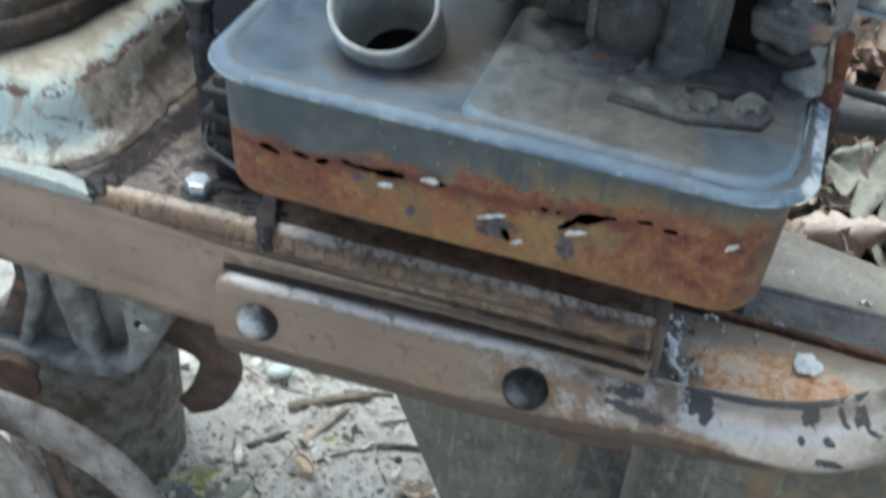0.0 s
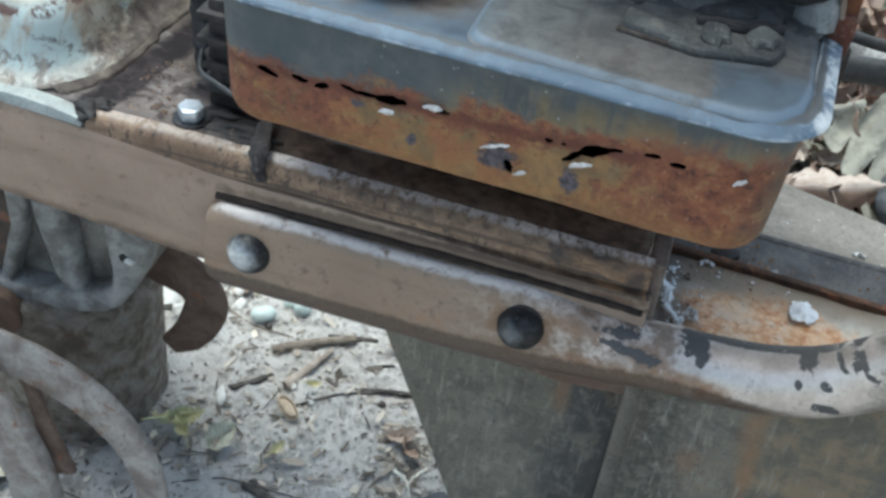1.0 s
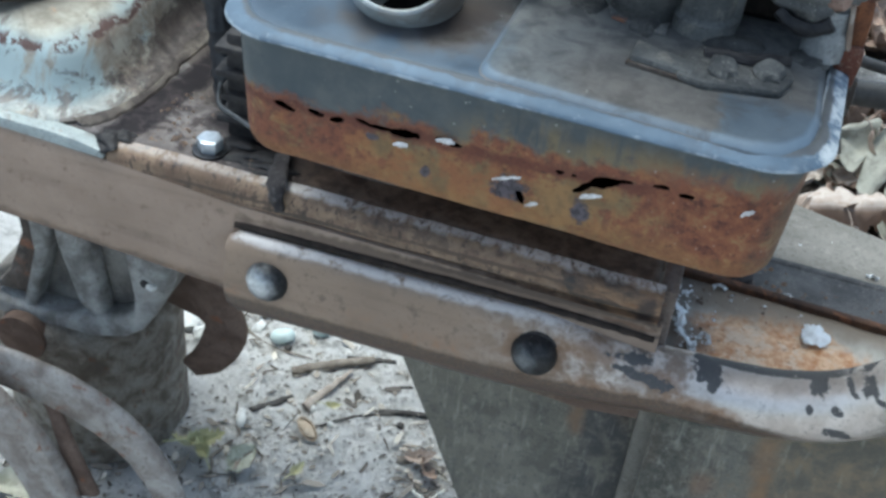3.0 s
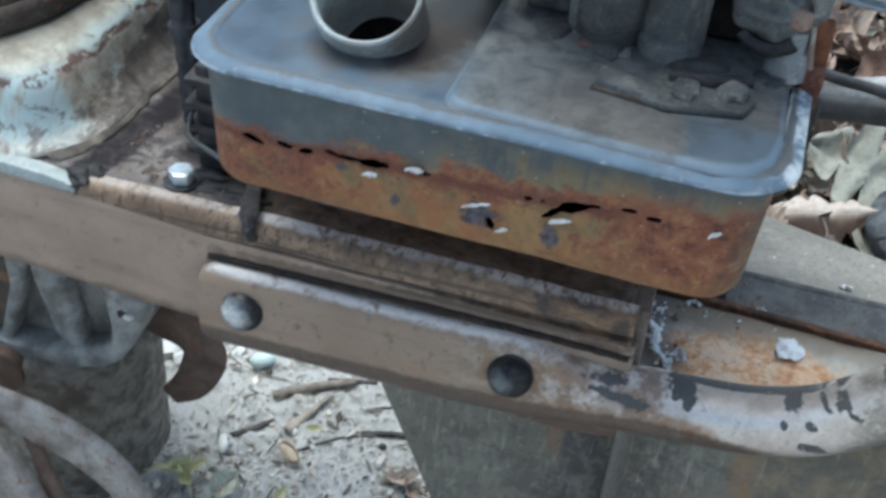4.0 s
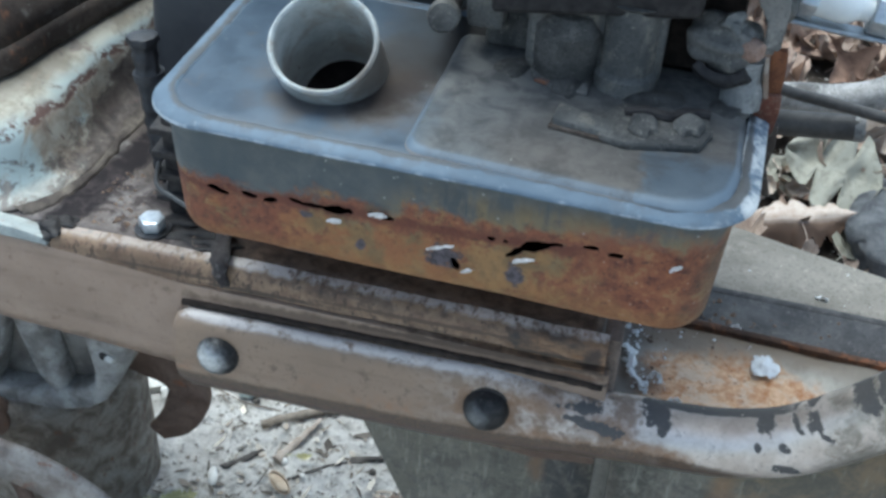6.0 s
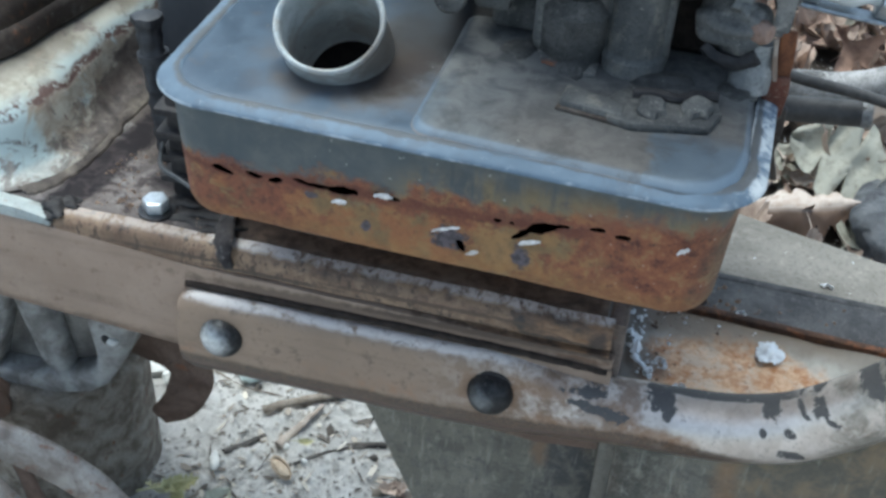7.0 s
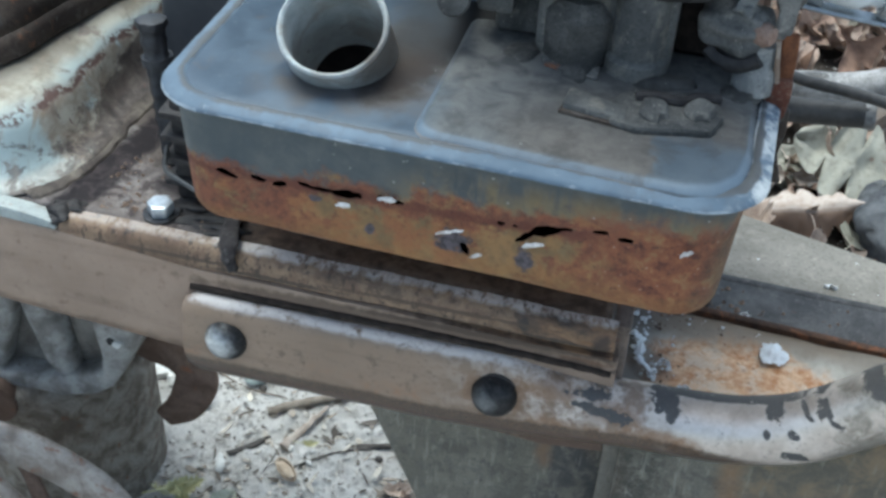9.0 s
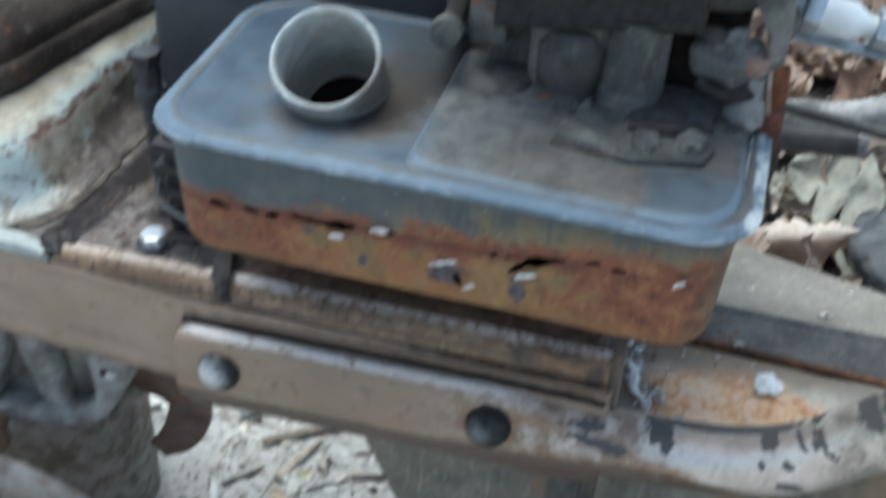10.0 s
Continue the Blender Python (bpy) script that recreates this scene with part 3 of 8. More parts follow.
def white_cover_material():
    k = Nodes("chipped_white_paint", 0.42)
    s = k.xyz()
    big, mid, fine = k.noise(22, 5, 0.65, 0.5), k.noise(95, 6, 0.7, 0.4), k.noise(700, 3, 0.7)
    white = k.mix(big, (0.330, 0.395, 0.392), (0.450, 0.520, 0.512))
    cream = k.mix(k.step(k.noise(48, 6, 0.7, 0.3), 0.36, 0.62), (0.20, 0.168, 0.118), (0.40, 0.37, 0.295))
    # yellowed upper side, white shoulder and wall
    top = k.calc("MULTIPLY", k.step(k.calc("ADD", s[2], k.calc("MULTIPLY", k.calc("SUBTRACT", big, 0.5), 0.012)), 0.3725, 0.3800), 0.95)
    col = k.mix(top, white, cream)
    # the guard's shadow put into the colour, browner towards the guard
    brown_mask = k.calc("MULTIPLY", k.step(k.calc("ADD", s[2], k.calc("MULTIPLY", k.calc("SUBTRACT", k.noise(40, 6, 0.7, 0.3), 0.5), 0.006)), 0.3772, 0.3826), 0.85)
    col = k.mix(brown_mask, col, k.mix(mid, (0.055, 0.043, 0.032), (0.17, 0.142, 0.105)))
    # brown smears that run down the wall towards the tank
    smear = k.calc("ADD", k.noise(44, 6, 0.68, 0.5, k.stretch(1, 0.6, 0.5, (0, 0, 0), (0.5, 0, 0.4))), k.calc("MULTIPLY", k.step(s[1], 0.022, 0.060), 0.16))
    wall = k.step(s[2], 0.3765, 0.3700)
    col = k.mix(k.calc("MULTIPLY", k.calc("MULTIPLY", k.step(smear, 0.53, 0.63), wall), 0.85), col, k.mix(k.step(mid, 0.38, 0.62), (0.22, 0.160, 0.108), (0.36, 0.315, 0.25)))
    streak = k.noise(85, 6, 0.72, 0.3, k.stretch(1.3, 0.35, 0.4, (0, 0, 0), (0.5, 0, 0.3)))
    col = k.mix(k.calc("MULTIPLY", k.calc("MULTIPLY", k.step(streak, 0.56, 0.66), k.step(s[1], 0.010, 0.04)), 0.6), col, k.mix(k.step(mid, 0.4, 0.6), (0.30, 0.235, 0.165), (0.15, 0.115, 0.09)))
    bloom = k.step(k.noise(52, 4, 0.6, 0.2, k.stretch(1, 1, 1, (0.7, 0.2, 0.1))), 0.64, 0.72)
    col = k.mix(k.calc("MULTIPLY", bloom, 0.55), col, (0.36, 0.20, 0.10))
    # cream lip, and soot run in above it
    low = k.step(s[2], 0.3495, 0.3462)
    col = k.mix(k.calc("MULTIPLY", low, 0.6), col, k.mix(k.step(mid, 0.36, 0.6), (0.12, 0.096, 0.076), (0.33, 0.290, 0.235)))
    dark_mask = k.calc("ADD", k.noise(58, 6, 0.72, 0.5), k.calc("ADD", k.calc("MULTIPLY", k.step(s[2], 0.3590, 0.3490), 0.10), k.calc("MULTIPLY", k.step(s[1], 0.03, 0.10), 0.07)))
    col = k.mix(k.calc("MULTIPLY", k.step(dark_mask, 0.59, 0.67), 0.8), col, k.mix(k.step(mid, 0.40, 0.62), (0.17, 0.13, 0.105), (0.060, 0.048, 0.044)))
    run = k.calc("ADD", k.calc("ADD", k.calc("MULTIPLY", k.calc("SUBTRACT", 0.3560, s[2]), 60.0), k.calc("MULTIPLY", k.calc("SUBTRACT", s[1], 0.040), 16.0)), k.calc("MULTIPLY", k.calc("SUBTRACT", k.noise(50, 6, 0.72, 0.4, k.stretch(1, 0.5, 0.7, (0, 0, 0), (0.6, 0, 0.3))), 0.5), 3.4))
    run = k.calc("MULTIPLY", k.step(run, 0.30, 0.75), k.step(s[1], 0.018, 0.034))
    col = k.mix(k.calc("MULTIPLY", run, 0.88), col, k.mix(k.step(mid, 0.36, 0.66), (0.024, 0.018, 0.019), (0.105, 0.083, 0.070)))
    foot = k.step(s[2], 0.3440, 0.3425)
    col = k.mix(k.calc("MULTIPLY", foot, k.step(s[0], -0.118, -0.104)), col, (0.05, 0.04, 0.036))
    # one broken line of chips along the shoulder, and a scatter of pits
    band = k.calc("SUBTRACT", 1.0, k.step(k.calc("ABSOLUTE", k.calc("ADD", k.calc("SUBTRACT", s[2], 0.3722), k.calc("MULTIPLY", k.calc("SUBTRACT", k.noise(60, 5, 0.65), 0.5), 0.012))), 0.0008, 0.0034))
    chip = k.calc("MULTIPLY", band, k.step(k.noise(120, 5, 0.7, 0.2), 0.46, 0.49))
    spots = k.step(k.noise(105, 5, 0.7, 0.3), 0.675, 0.69)
    col = k.mix(k.calc("MAXIMUM", chip, spots), col, k.mix(fine, (0.060, 0.036, 0.033), (0.150, 0.088, 0.070)))
    return k.done(col, k.calc("MULTIPLY_ADD", k.step(smear, 0.4, 0.7), 0.3, 0.4), k.calc("ADD", mid, k.calc("MULTIPLY", chip, -1.0)), 0.35, 0.0008)


def grime_material(name, a, b, spots=(0.2, 0.18, 0.16), rough=0.65, scale=1.0, metal=0.0, rust=0.0, bump=0.5, dist=0.0008):
    """Dirty metal: two tones, fine grit, pale dust spots, and rust blooms where asked."""
    k = Nodes(name, rough, metal, 0.5 if rough < 0.5 else 0.22)
    big, mid, fine = k.noise(30 * scale, 5, 0.6, 0.4), k.noise(120 * scale, 5, 0.7, 0.3), k.noise(600 * scale, 4, 0.7)
    col = k.mix(k.step(big, 0.32, 0.68), a, b)
    col = k.mix(k.calc("MULTIPLY", k.step(mid, 0.52, 0.72), 0.6), col, spots)
    col = k.mix(k.calc("MULTIPLY", k.step(fine, 0.48, 0.68), 0.5), col, tuple(v * 0.45 for v in a))
    col = k.mix(k.calc("MULTIPLY", k.step(k.noise(330 * scale, 4, 0.75, 0.2), 0.60, 0.70), 0.45), col, tuple(min(0.8, v * 1.5) for v in spots))
    if rust:
        col = k.mix(k.calc("MULTIPLY", k.step(k.noise(48 * scale, 6, 0.7, 0.4), 0.62 - rust * 0.22, 0.72 - rust * 0.16), 0.85), col, k.mix(fine, RUST, (0.27, 0.11, 0.05)))
    return k.done(col, k.calc("MULTIPLY_ADD", mid, 0.3, rough - 0.15), k.calc("ADD", mid, k.calc("MULTIPLY", fine, 0.5)), bump, dist)


def oily_plate_material():
    k = Nodes("oily_plate_top", 0.75, 0.0, 0.2)
    s = k.xyz()
    big, mid, fine = k.noise(24, 5, 0.6, 0.4), k.noise(110, 5, 0.65, 0.3), k.noise(700, 4, 0.7)
    col = k.mix(k.step(big, 0.3, 0.7), (0.105, 0.088, 0.080), (0.225, 0.198, 0.186))
    col = k.mix(k.calc("MULTIPLY", k.step(mid, 0.50, 0.66), 0.55), col, (0.085, 0.068, 0.058))
    col = k.mix(k.calc("MULTIPLY", k.step(k.noise(62, 7, 0.78, 0.4), 0.50, 0.58), 0.85), col, (0.036, 0.027, 0.027))
    col = k.mix(k.calc("MULTIPLY", k.step(k.noise(190, 6, 0.75, 0.2), 0.57, 0.67), 0.45), col, (0.17, 0.148, 0.128))
    spill = k.calc("ADD", s[0], k.calc("MULTIPLY", k.calc("SUBTRACT", big, 0.5), 0.10))
    oil = k.step(spill, -0.040, -0.018)
    smear = k.step(k.noise(30, 5, 0.65, 0.5, k.stretch(1, 0.5, 1)), 0.55, 0.64)
    oil = k.calc("MAXIMUM", oil, k.calc("MULTIPLY", smear, 0.6))
    # oil by the lug, then the tank's shade put into the colour
    oil_and_shade = k.mix(k.step(s[0], -0.005, 0.02), k.mix(fine, (0.022, 0.019, 0.020), (0.060, 0.050, 0.048)), k.mix(k.step(mid, 0.35, 0.65), (0.060, 0.040, 0.029), (0.155, 0.108, 0.076)))
    col = k.mix(oil, col, oil_and_shade)
    back = k.step(k.calc("ADD", s[1], k.calc("MULTIPLY", k.calc("SUBTRACT", k.noise(50, 6, 0.7, 0.3), 0.5), 0.06)), 0.036, 0.062)
    col = k.mix(k.calc("MULTIPLY", back, 0.8), col, k.mix(mid, (0.030, 0.025, 0.024), (0.105, 0.084, 0.068)))
    pale = k.calc("MULTIPLY", k.step(k.noise(46, 6, 0.72, 0.5), 0.53, 0.62), k.step(s[0], -0.025, -0.050))
    col = k.mix(k.calc("MULTIPLY", pale, 0.5), col, k.mix(mid, (0.18, 0.165, 0.16), (0.32, 0.305, 0.295)))
    # purple-black grease in a band along the housing and under the boot
    across = k.calc("DIVIDE", k.calc("SUBTRACT", s[0], k.calc("MULTIPLY_ADD", s[1], 0.14, -0.0835)), 0.0088)
    band = k.calc("ADD", k.calc("MULTIPLY", across, across), k.calc("MULTIPLY", k.calc("SUBTRACT", k.noise(70, 6, 0.74, 0.4, k.stretch(1, 0.6, 1)), 0.5), 4.0))
    boot = k.calc("MULTIPLY", k.step(k.calc("ADD", s[0], k.calc("MULTIPLY", k.calc("SUBTRACT", mid, 0.5), 0.03)), -0.060, -0.046), k.step(k.calc("ADD", s[1], k.calc("MULTIPLY", k.calc("SUBTRACT", big, 0.5), 0.03)), 0.026, 0.040))
    grease = k.calc("MAXIMUM", k.step(band, 1.5, 0.6), boot)
    col = k.mix(k.calc("MULTIPLY", grease, 0.92), col, k.mix(k.step(mid, 0.46, 0.74), (0.008, 0.006, 0.008), (0.046, 0.036, 0.037)))
    return k.done(col, k.calc("MULTIPLY_ADD", oil, -0.1, 0.82), k.calc("ADD", mid, k.calc("MULTIPLY", fine, 0.5)), 0.5, 0.0008)


def pan_material():
    k = Nodes("pan_rust_and_pale_paint", 0.65)
    s = k.xyz()
    big, mid, fine = k.noise(26, 5, 0.65, 0.4), k.noise(190, 5, 0.7, 0.2), k.noise(900, 3, 0.7)
    pale = k.mix(mid, (0.40, 0.36, 0.29), (0.66, 0.62, 0.54))
    rust = k.mix(k.step(mid, 0.35, 0.65), (0.46, 0.205, 0.080), (0.70, 0.47, 0.29))
    rust = k.mix(k.calc("MULTIPLY", k.step(k.noise(75, 6, 0.72, 0.3), 0.46, 0.60), 0.75), rust, k.mix(fine, (0.58, 0.45, 0.32), (0.74, 0.64, 0.50)))
    rust = k.mix(k.step(k.noise(260, 5, 0.7), 0.57, 0.70), rust, (0.26, 0.10, 0.04))
    dx = k.calc("DIVIDE", k.calc("SUBTRACT", s[0], 0.233), 0.05)
    dy = k.calc("DIVIDE", k.calc("SUBTRACT", s[1], 0.067), 0.027)
    d = k.calc("ADD", k.calc("ADD", k.calc("MULTIPLY", dx, dx), k.calc("MULTIPLY", dy, dy)), k.calc("MULTIPLY", k.calc("SUBTRACT", big, 0.5), 2.4))
    col = k.mix(k.step(d, 1.35, 0.75), k.mix(k.step(big, 0.3, 0.5), (0.26, 0.22, 0.175), pale), rust)
    col = k.mix(k.calc("MULTIPLY", k.step(k.calc("ADD", s[1], k.calc("MULTIPLY", k.calc("SUBTRACT", big, 0.5), 0.04)), 0.080, 0.100), 0.85), col, (0.17, 0.125, 0.085))
    col = k.mix(k.calc("MULTIPLY", k.step(k.calc("ADD", s[0], k.calc("MULTIPLY", k.calc("SUBTRACT", big, 0.5), 0.05)), 0.205, 0.188), 0.85), col, (0.13, 0.115, 0.10))
    far = k.calc("ADD", s[0], k.calc("MULTIPLY", k.calc("SUBTRACT", big, 0.5), 0.06))
    col = k.mix(k.calc("MULTIPLY", k.step(far, 0.278, 0.300), 0.75), col, k.mix(mid, (0.15, 0.13, 0.108), (0.27, 0.24, 0.20)))
    return k.done(col, 0.7, k.calc("ADD", mid, k.calc("MULTIPLY", fine, 0.4)), 0.4, 0.0007)


def shield_material():
    k = Nodes("grey_green_sheet_with_rust_runs", 0.7, 0.0, 0.3)
    s = k.xyz()
    big, mid, fine = k.noise(20, 5, 0.6, 0.3), k.noise(150, 5, 0.7, 0.2), k.noise(700, 3, 0.75)
    run = k.noise(30, 5, 0.65, 0.2, k.stretch(1.3, 1, 0.25))
    col = k.mix(k.step(big, 0.3, 0.7), (0.118, 0.108, 0.084), (0.182, 0.166, 0.132))
    col = k.mix(k.calc("MULTIPLY", k.calc("MULTIPLY", k.step(run, 0.52, 0.7), k.step(s[0], 0.18, 0.26)), 0.65), col, (0.15, 0.095, 0.055))
    col = k.mix(k.calc("MULTIPLY", k.step(k.noise(170, 6, 0.75, 0.1, k.stretch(1, 1, 0.35)), 0.53, 0.64), 0.55), col, (0.28, 0.262, 0.215))
    dark = k.calc("MULTIPLY", k.step(k.noise(26, 4, 0.6, 0.3, k.stretch(1.6, 1, 0.5, (0.4, 0, 0))), 0.54, 0.68), 0.7)
    col = k.mix(dark, col, (0.070, 0.066, 0.058))
    col = k.mix(k.calc("MULTIPLY", k.step(mid, 0.5, 0.66), 0.5), col, (0.085, 0.082, 0.074))
    col = k.mix(k.calc("MULTIPLY", k.step(fine, 0.5, 0.68), 0.45), col, (0.22, 0.212, 0.185))
    col = k.mix(k.calc("MULTIPLY", k.step(k.noise(330, 4, 0.75), 0.56, 0.66), 0.6), col, (0.045, 0.045, 0.040))
    blot = k.noise(48, 6, 0.72, 0.3)
    col = k.mix(k.calc("MULTIPLY", k.step(blot, 0.52, 0.64), 0.6), col, k.mix(mid, (0.045, 0.044, 0.038), (0.095, 0.088, 0.070)))
    col = k.mix(k.calc("MULTIPLY", k.calc("MULTIPLY", k.step(blot, 0.47, 0.36), k.step(s[0], 0.19, 0.23)), 0.7), col, k.mix(mid, (0.150, 0.105, 0.062), (0.225, 0.172, 0.115)))
    wob = k.calc("MULTIPLY", k.calc("SUBTRACT", k.noise(60, 5, 0.7), 0.5), 2.4)
    jag = k.calc("ADD", s[0], k.calc("MULTIPLY", k.calc("SUBTRACT", k.noise(70, 6, 0.72, 0.2, k.stretch(1, 1, 0.5)), 0.5), 0.05))
    # brown film on the far stretch, blackened corner beside the fold
    brown_mask = k.calc("MULTIPLY", k.step(jag, 0.218, 0.250), 0.85)
    col = k.mix(brown_mask, col, k.mix(k.step(blot, 0.38, 0.60), (0.205, 0.150, 0.092), (0.105, 0.094, 0.072)))
    black = k.calc("MULTIPLY", k.calc("MULTIPLY", k.step(jag, 0.222, 0.200), k.step(s[0], 0.184, 0.187)), k.step(k.noise(150, 6, 0.75, 0.2), 0.34, 0.56))
    col = k.mix(k.calc("MULTIPLY", black, 0.8), col, k.mix(fine, (0.018, 0.018, 0.016), (0.075, 0.070, 0.055)))
    oil = k.calc("MULTIPLY", k.calc("MULTIPLY", k.step(jag, 0.143, 0.160), k.step(s[0], 0.184, 0.181)), k.step(s[2], 0.262, 0.235))
    col = k.mix(k.calc("MULTIPLY", k.calc("MULTIPLY", oil, k.step(k.noise(75, 6, 0.74, 0.2), 0.34, 0.54)), 0.8), col, k.mix(mid, (0.022, 0.023, 0.027), (0.065, 0.064, 0.066)))
    for x, z, wx, wz, f, tint in ((0.150, 0.236, 0.004, 0.020, 0.8, (0.20, 0.125, 0.075)), (0.237, 0.266, 0.005, 0.016, 0.3, (0.26, 0.125, 0.050)), (0.241, 0.236, 0.003, 0.016, 0.4, (0.24, 0.120, 0.050)), (0.214, 0.236, 0.004, 0.008, 0.35, (0.20, 0.095, 0.05)), (0.176, 0.255, 0.012, 0.02, 0.6, (0.07, 0.045, 0.03)), (0.215, 0.14, 0.05, 0.06, 0.5, (0.05, 0.05, 0.045))):
        col = k.mix(k.calc("MULTIPLY", k.near(x, z, wx, wz, wob, 0.7), f), col, tint)
    scratch = k.step(k.noise(260, 5, 0.75, 0.05, k.stretch(1, 1, 0.12)), 0.56, 0.66)
    col = k.mix(k.calc("MULTIPLY", scratch, 0.45), col, (0.29, 0.272, 0.225))
    return k.done(col, 0.68, k.calc("ADD", mid, fine), 0.4, 0.0006)


def soil_material():
    k = Nodes("sandy_soil", 0.95, 0, 0.2)
    big, mid, fine, grit = k.noise(11, 5, 0.6, 0.2), k.noise(70, 6, 0.7, 0.2), k.noise(350, 5, 0.75), k.noise(1500, 3, 0.7)
    col = k.mix(k.step(big, 0.3, 0.7), (0.60, 0.58, 0.545), (0.77, 0.745, 0.705))
    col = k.mix(k.calc("MULTIPLY", k.step(mid, 0.50, 0.66), 0.75), col, (0.31, 0.292, 0.262))
    col = k.mix(k.calc("MULTIPLY", k.step(k.noise(32, 7, 0.75, 0.4), 0.56, 0.68), 0.5), col, k.mix(fine, (0.12, 0.108, 0.094), (0.33, 0.31, 0.28)))
    col = k.mix(k.calc("MULTIPLY", k.step(k.noise(120, 6, 0.75, 0.3), 0.58, 0.68), 0.5), col, (0.17, 0.155, 0.135))
    col = k.mix(k.calc("MULTIPLY", k.step(fine, 0.58, 0.70), 0.4), col, (0.24, 0.222, 0.198))
    col = k.mix(k.calc("MULTIPLY", k.step(grit, 0.6, 0.72), 0.5), col, (0.60, 0.58, 0.54))
    s = k.xyz()
    # darker ground below and around the leaf pile
    dark_ground = k.calc("MULTIPLY", k.step(k.calc("ADD", s[1], k.calc("MULTIPLY", k.calc("SUBTRACT", big, 0.5), 0.3)), 0.32, 0.44), k.step(s[0], 0.05, 0.2))
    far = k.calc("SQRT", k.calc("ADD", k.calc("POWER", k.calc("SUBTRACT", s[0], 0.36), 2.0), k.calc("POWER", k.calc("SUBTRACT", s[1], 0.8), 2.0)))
    dark_ground = k.calc("MULTIPLY", dark_ground, k.step(k.calc("ADD", far, k.calc("MULTIPLY", k.calc("SUBTRACT", k.noise(4, 4), 0.5), 0.5)), 0.75, 0.45))
    col = k.mix(dark_ground, col, k.mix(fine, (0.035, 0.028, 0.022), (0.12, 0.10, 0.085)))
    # older, darker patches of soil further off
    away = k.calc("SQRT", k.calc("ADD", k.calc("POWER", s[0], 2.0), k.calc("POWER", k.calc("SUBTRACT", s[1], 0.15), 2.0)))
    old = k.calc("MULTIPLY", k.calc("MULTIPLY", k.step(k.noise(1.3, 6, 0.65, 0.4), 0.42, 0.62), k.step(away, 0.8, 1.6)), 0.75)
    col = k.mix(old, col, k.mix(k.step(k.noise(9, 6, 0.7), 0.35, 0.65), (0.24, 0.22, 0.19), (0.40, 0.375, 0.335)))
    return k.done(col, None, k.calc("ADD", k.calc("MULTIPLY", mid, 2.2), k.calc("ADD", fine, k.calc("MULTIPLY", grit, 0.4))), 1.0, 0.004)


def leaf_material(name, a, b, c, under=None):
    k = Nodes(name, 0.75, 0, 0.3)
    r = k.rnd()
    mid = k.noise(90, 5, 0.65, 0.4)
    col = k.mix(r, a, b)
    col = k.mix(k.calc("MULTIPLY", k.step(mid, 0.42, 0.70), 0.75), col, c)
    s = k.xyz()
    rib = k.step(k.calc("ABSOLUTE", s[1]), 0.0011, 0.0004)
    vein = k.calc("ABSOLUTE", k.calc("SINE", k.calc("MULTIPLY", k.calc("SUBTRACT", s[0], k.calc("MULTIPLY", k.calc("ABSOLUTE", s[1]), 0.8)), 420.0)))
    col = k.mix(k.calc("MULTIPLY", k.calc("MAXIMUM", rib, k.step(vein, 0.16, 0.04)), 0.4), col, tuple(min(1.0, v * 1.3) for v in a))
    col = k.mix(k.calc("MULTIPLY", k.step(k.noise(420, 4, 0.7), 0.60, 0.70), 0.5), col, tuple(v * 0.5 for v in c))
    # brown lower half, with the fold's shade put into the colour
    if under is not None:
        col = k.mix(k.calc("MULTIPLY", k.step(k.calc("ADD", s[1], k.calc("MULTIPLY", k.calc("SUBTRACT", mid, 0.5), 0.008)), 0.001, -0.006), 0.85), col, k.mix(mid, under, tuple(v * 2.2 for v in under)))
    return k.done(col, None, mid, 0.4, 0.0008)


def dome_material(name, x, z, size, bright):
    """A domed bolt head; its highlight and its dark side are put into the colour."""
    k = Nodes(name, 0.4, 0.6)
    mid, fine = k.noise(260, 5, 0.7, 0.2), k.noise(900, 4, 0.7)
    wob = k.calc("MULTIPLY", k.calc("SUBTRACT", k.noise(210, 4, 0.65), 0.5), 1.1)
    black = k.mix(k.step(mid, 0.35, 0.65), (0.012, 0.012, 0.013), (0.036, 0.035, 0.035))
    highlight = k.near(x - 0.0030, z + 0.0006, size * 1.25, size * 1.15, wob, 0.75)
    col = k.mix(highlight, black, k.mix(k.step(mid, 0.3, 0.7), tuple(v * 0.5 for v in bright), bright))
    col = k.mix(k.calc("MULTIPLY", k.step(fine, 0.58, 0.70), 0.4), col, (0.20, 0.18, 0.16))
    return k.done(col, k.calc("MULTIPLY_ADD", highlight, -0.22, 0.56), k.calc("ADD", mid, k.calc("MULTIPLY", fine, 0.5)), 0.25, 0.0006)


def plain_material(name, a, b, rough=0.6, metal=0.0, scale=150, bump=0.25, spec=0.5):
    k = Nodes(name, rough, metal, spec)
    mid = k.noise(scale, 5, 0.65, 0.2)
    return k.done(k.mix(k.step(mid, 0.3, 0.7), a, b), k.calc("MULTIPLY_ADD", mid, 0.2, rough - 0.1), mid, bump, 0.0006)


def debris_material(name, a, b, c, d):
    k = Nodes(name, 0.9, 0, 0.2)
    col = k.ramp(k.island(), (0.0, a), (0.35, b), (0.7, c), (1.0, d))
    return k.done(col, None, k.noise(400, 4), 0.4, 0.0006)


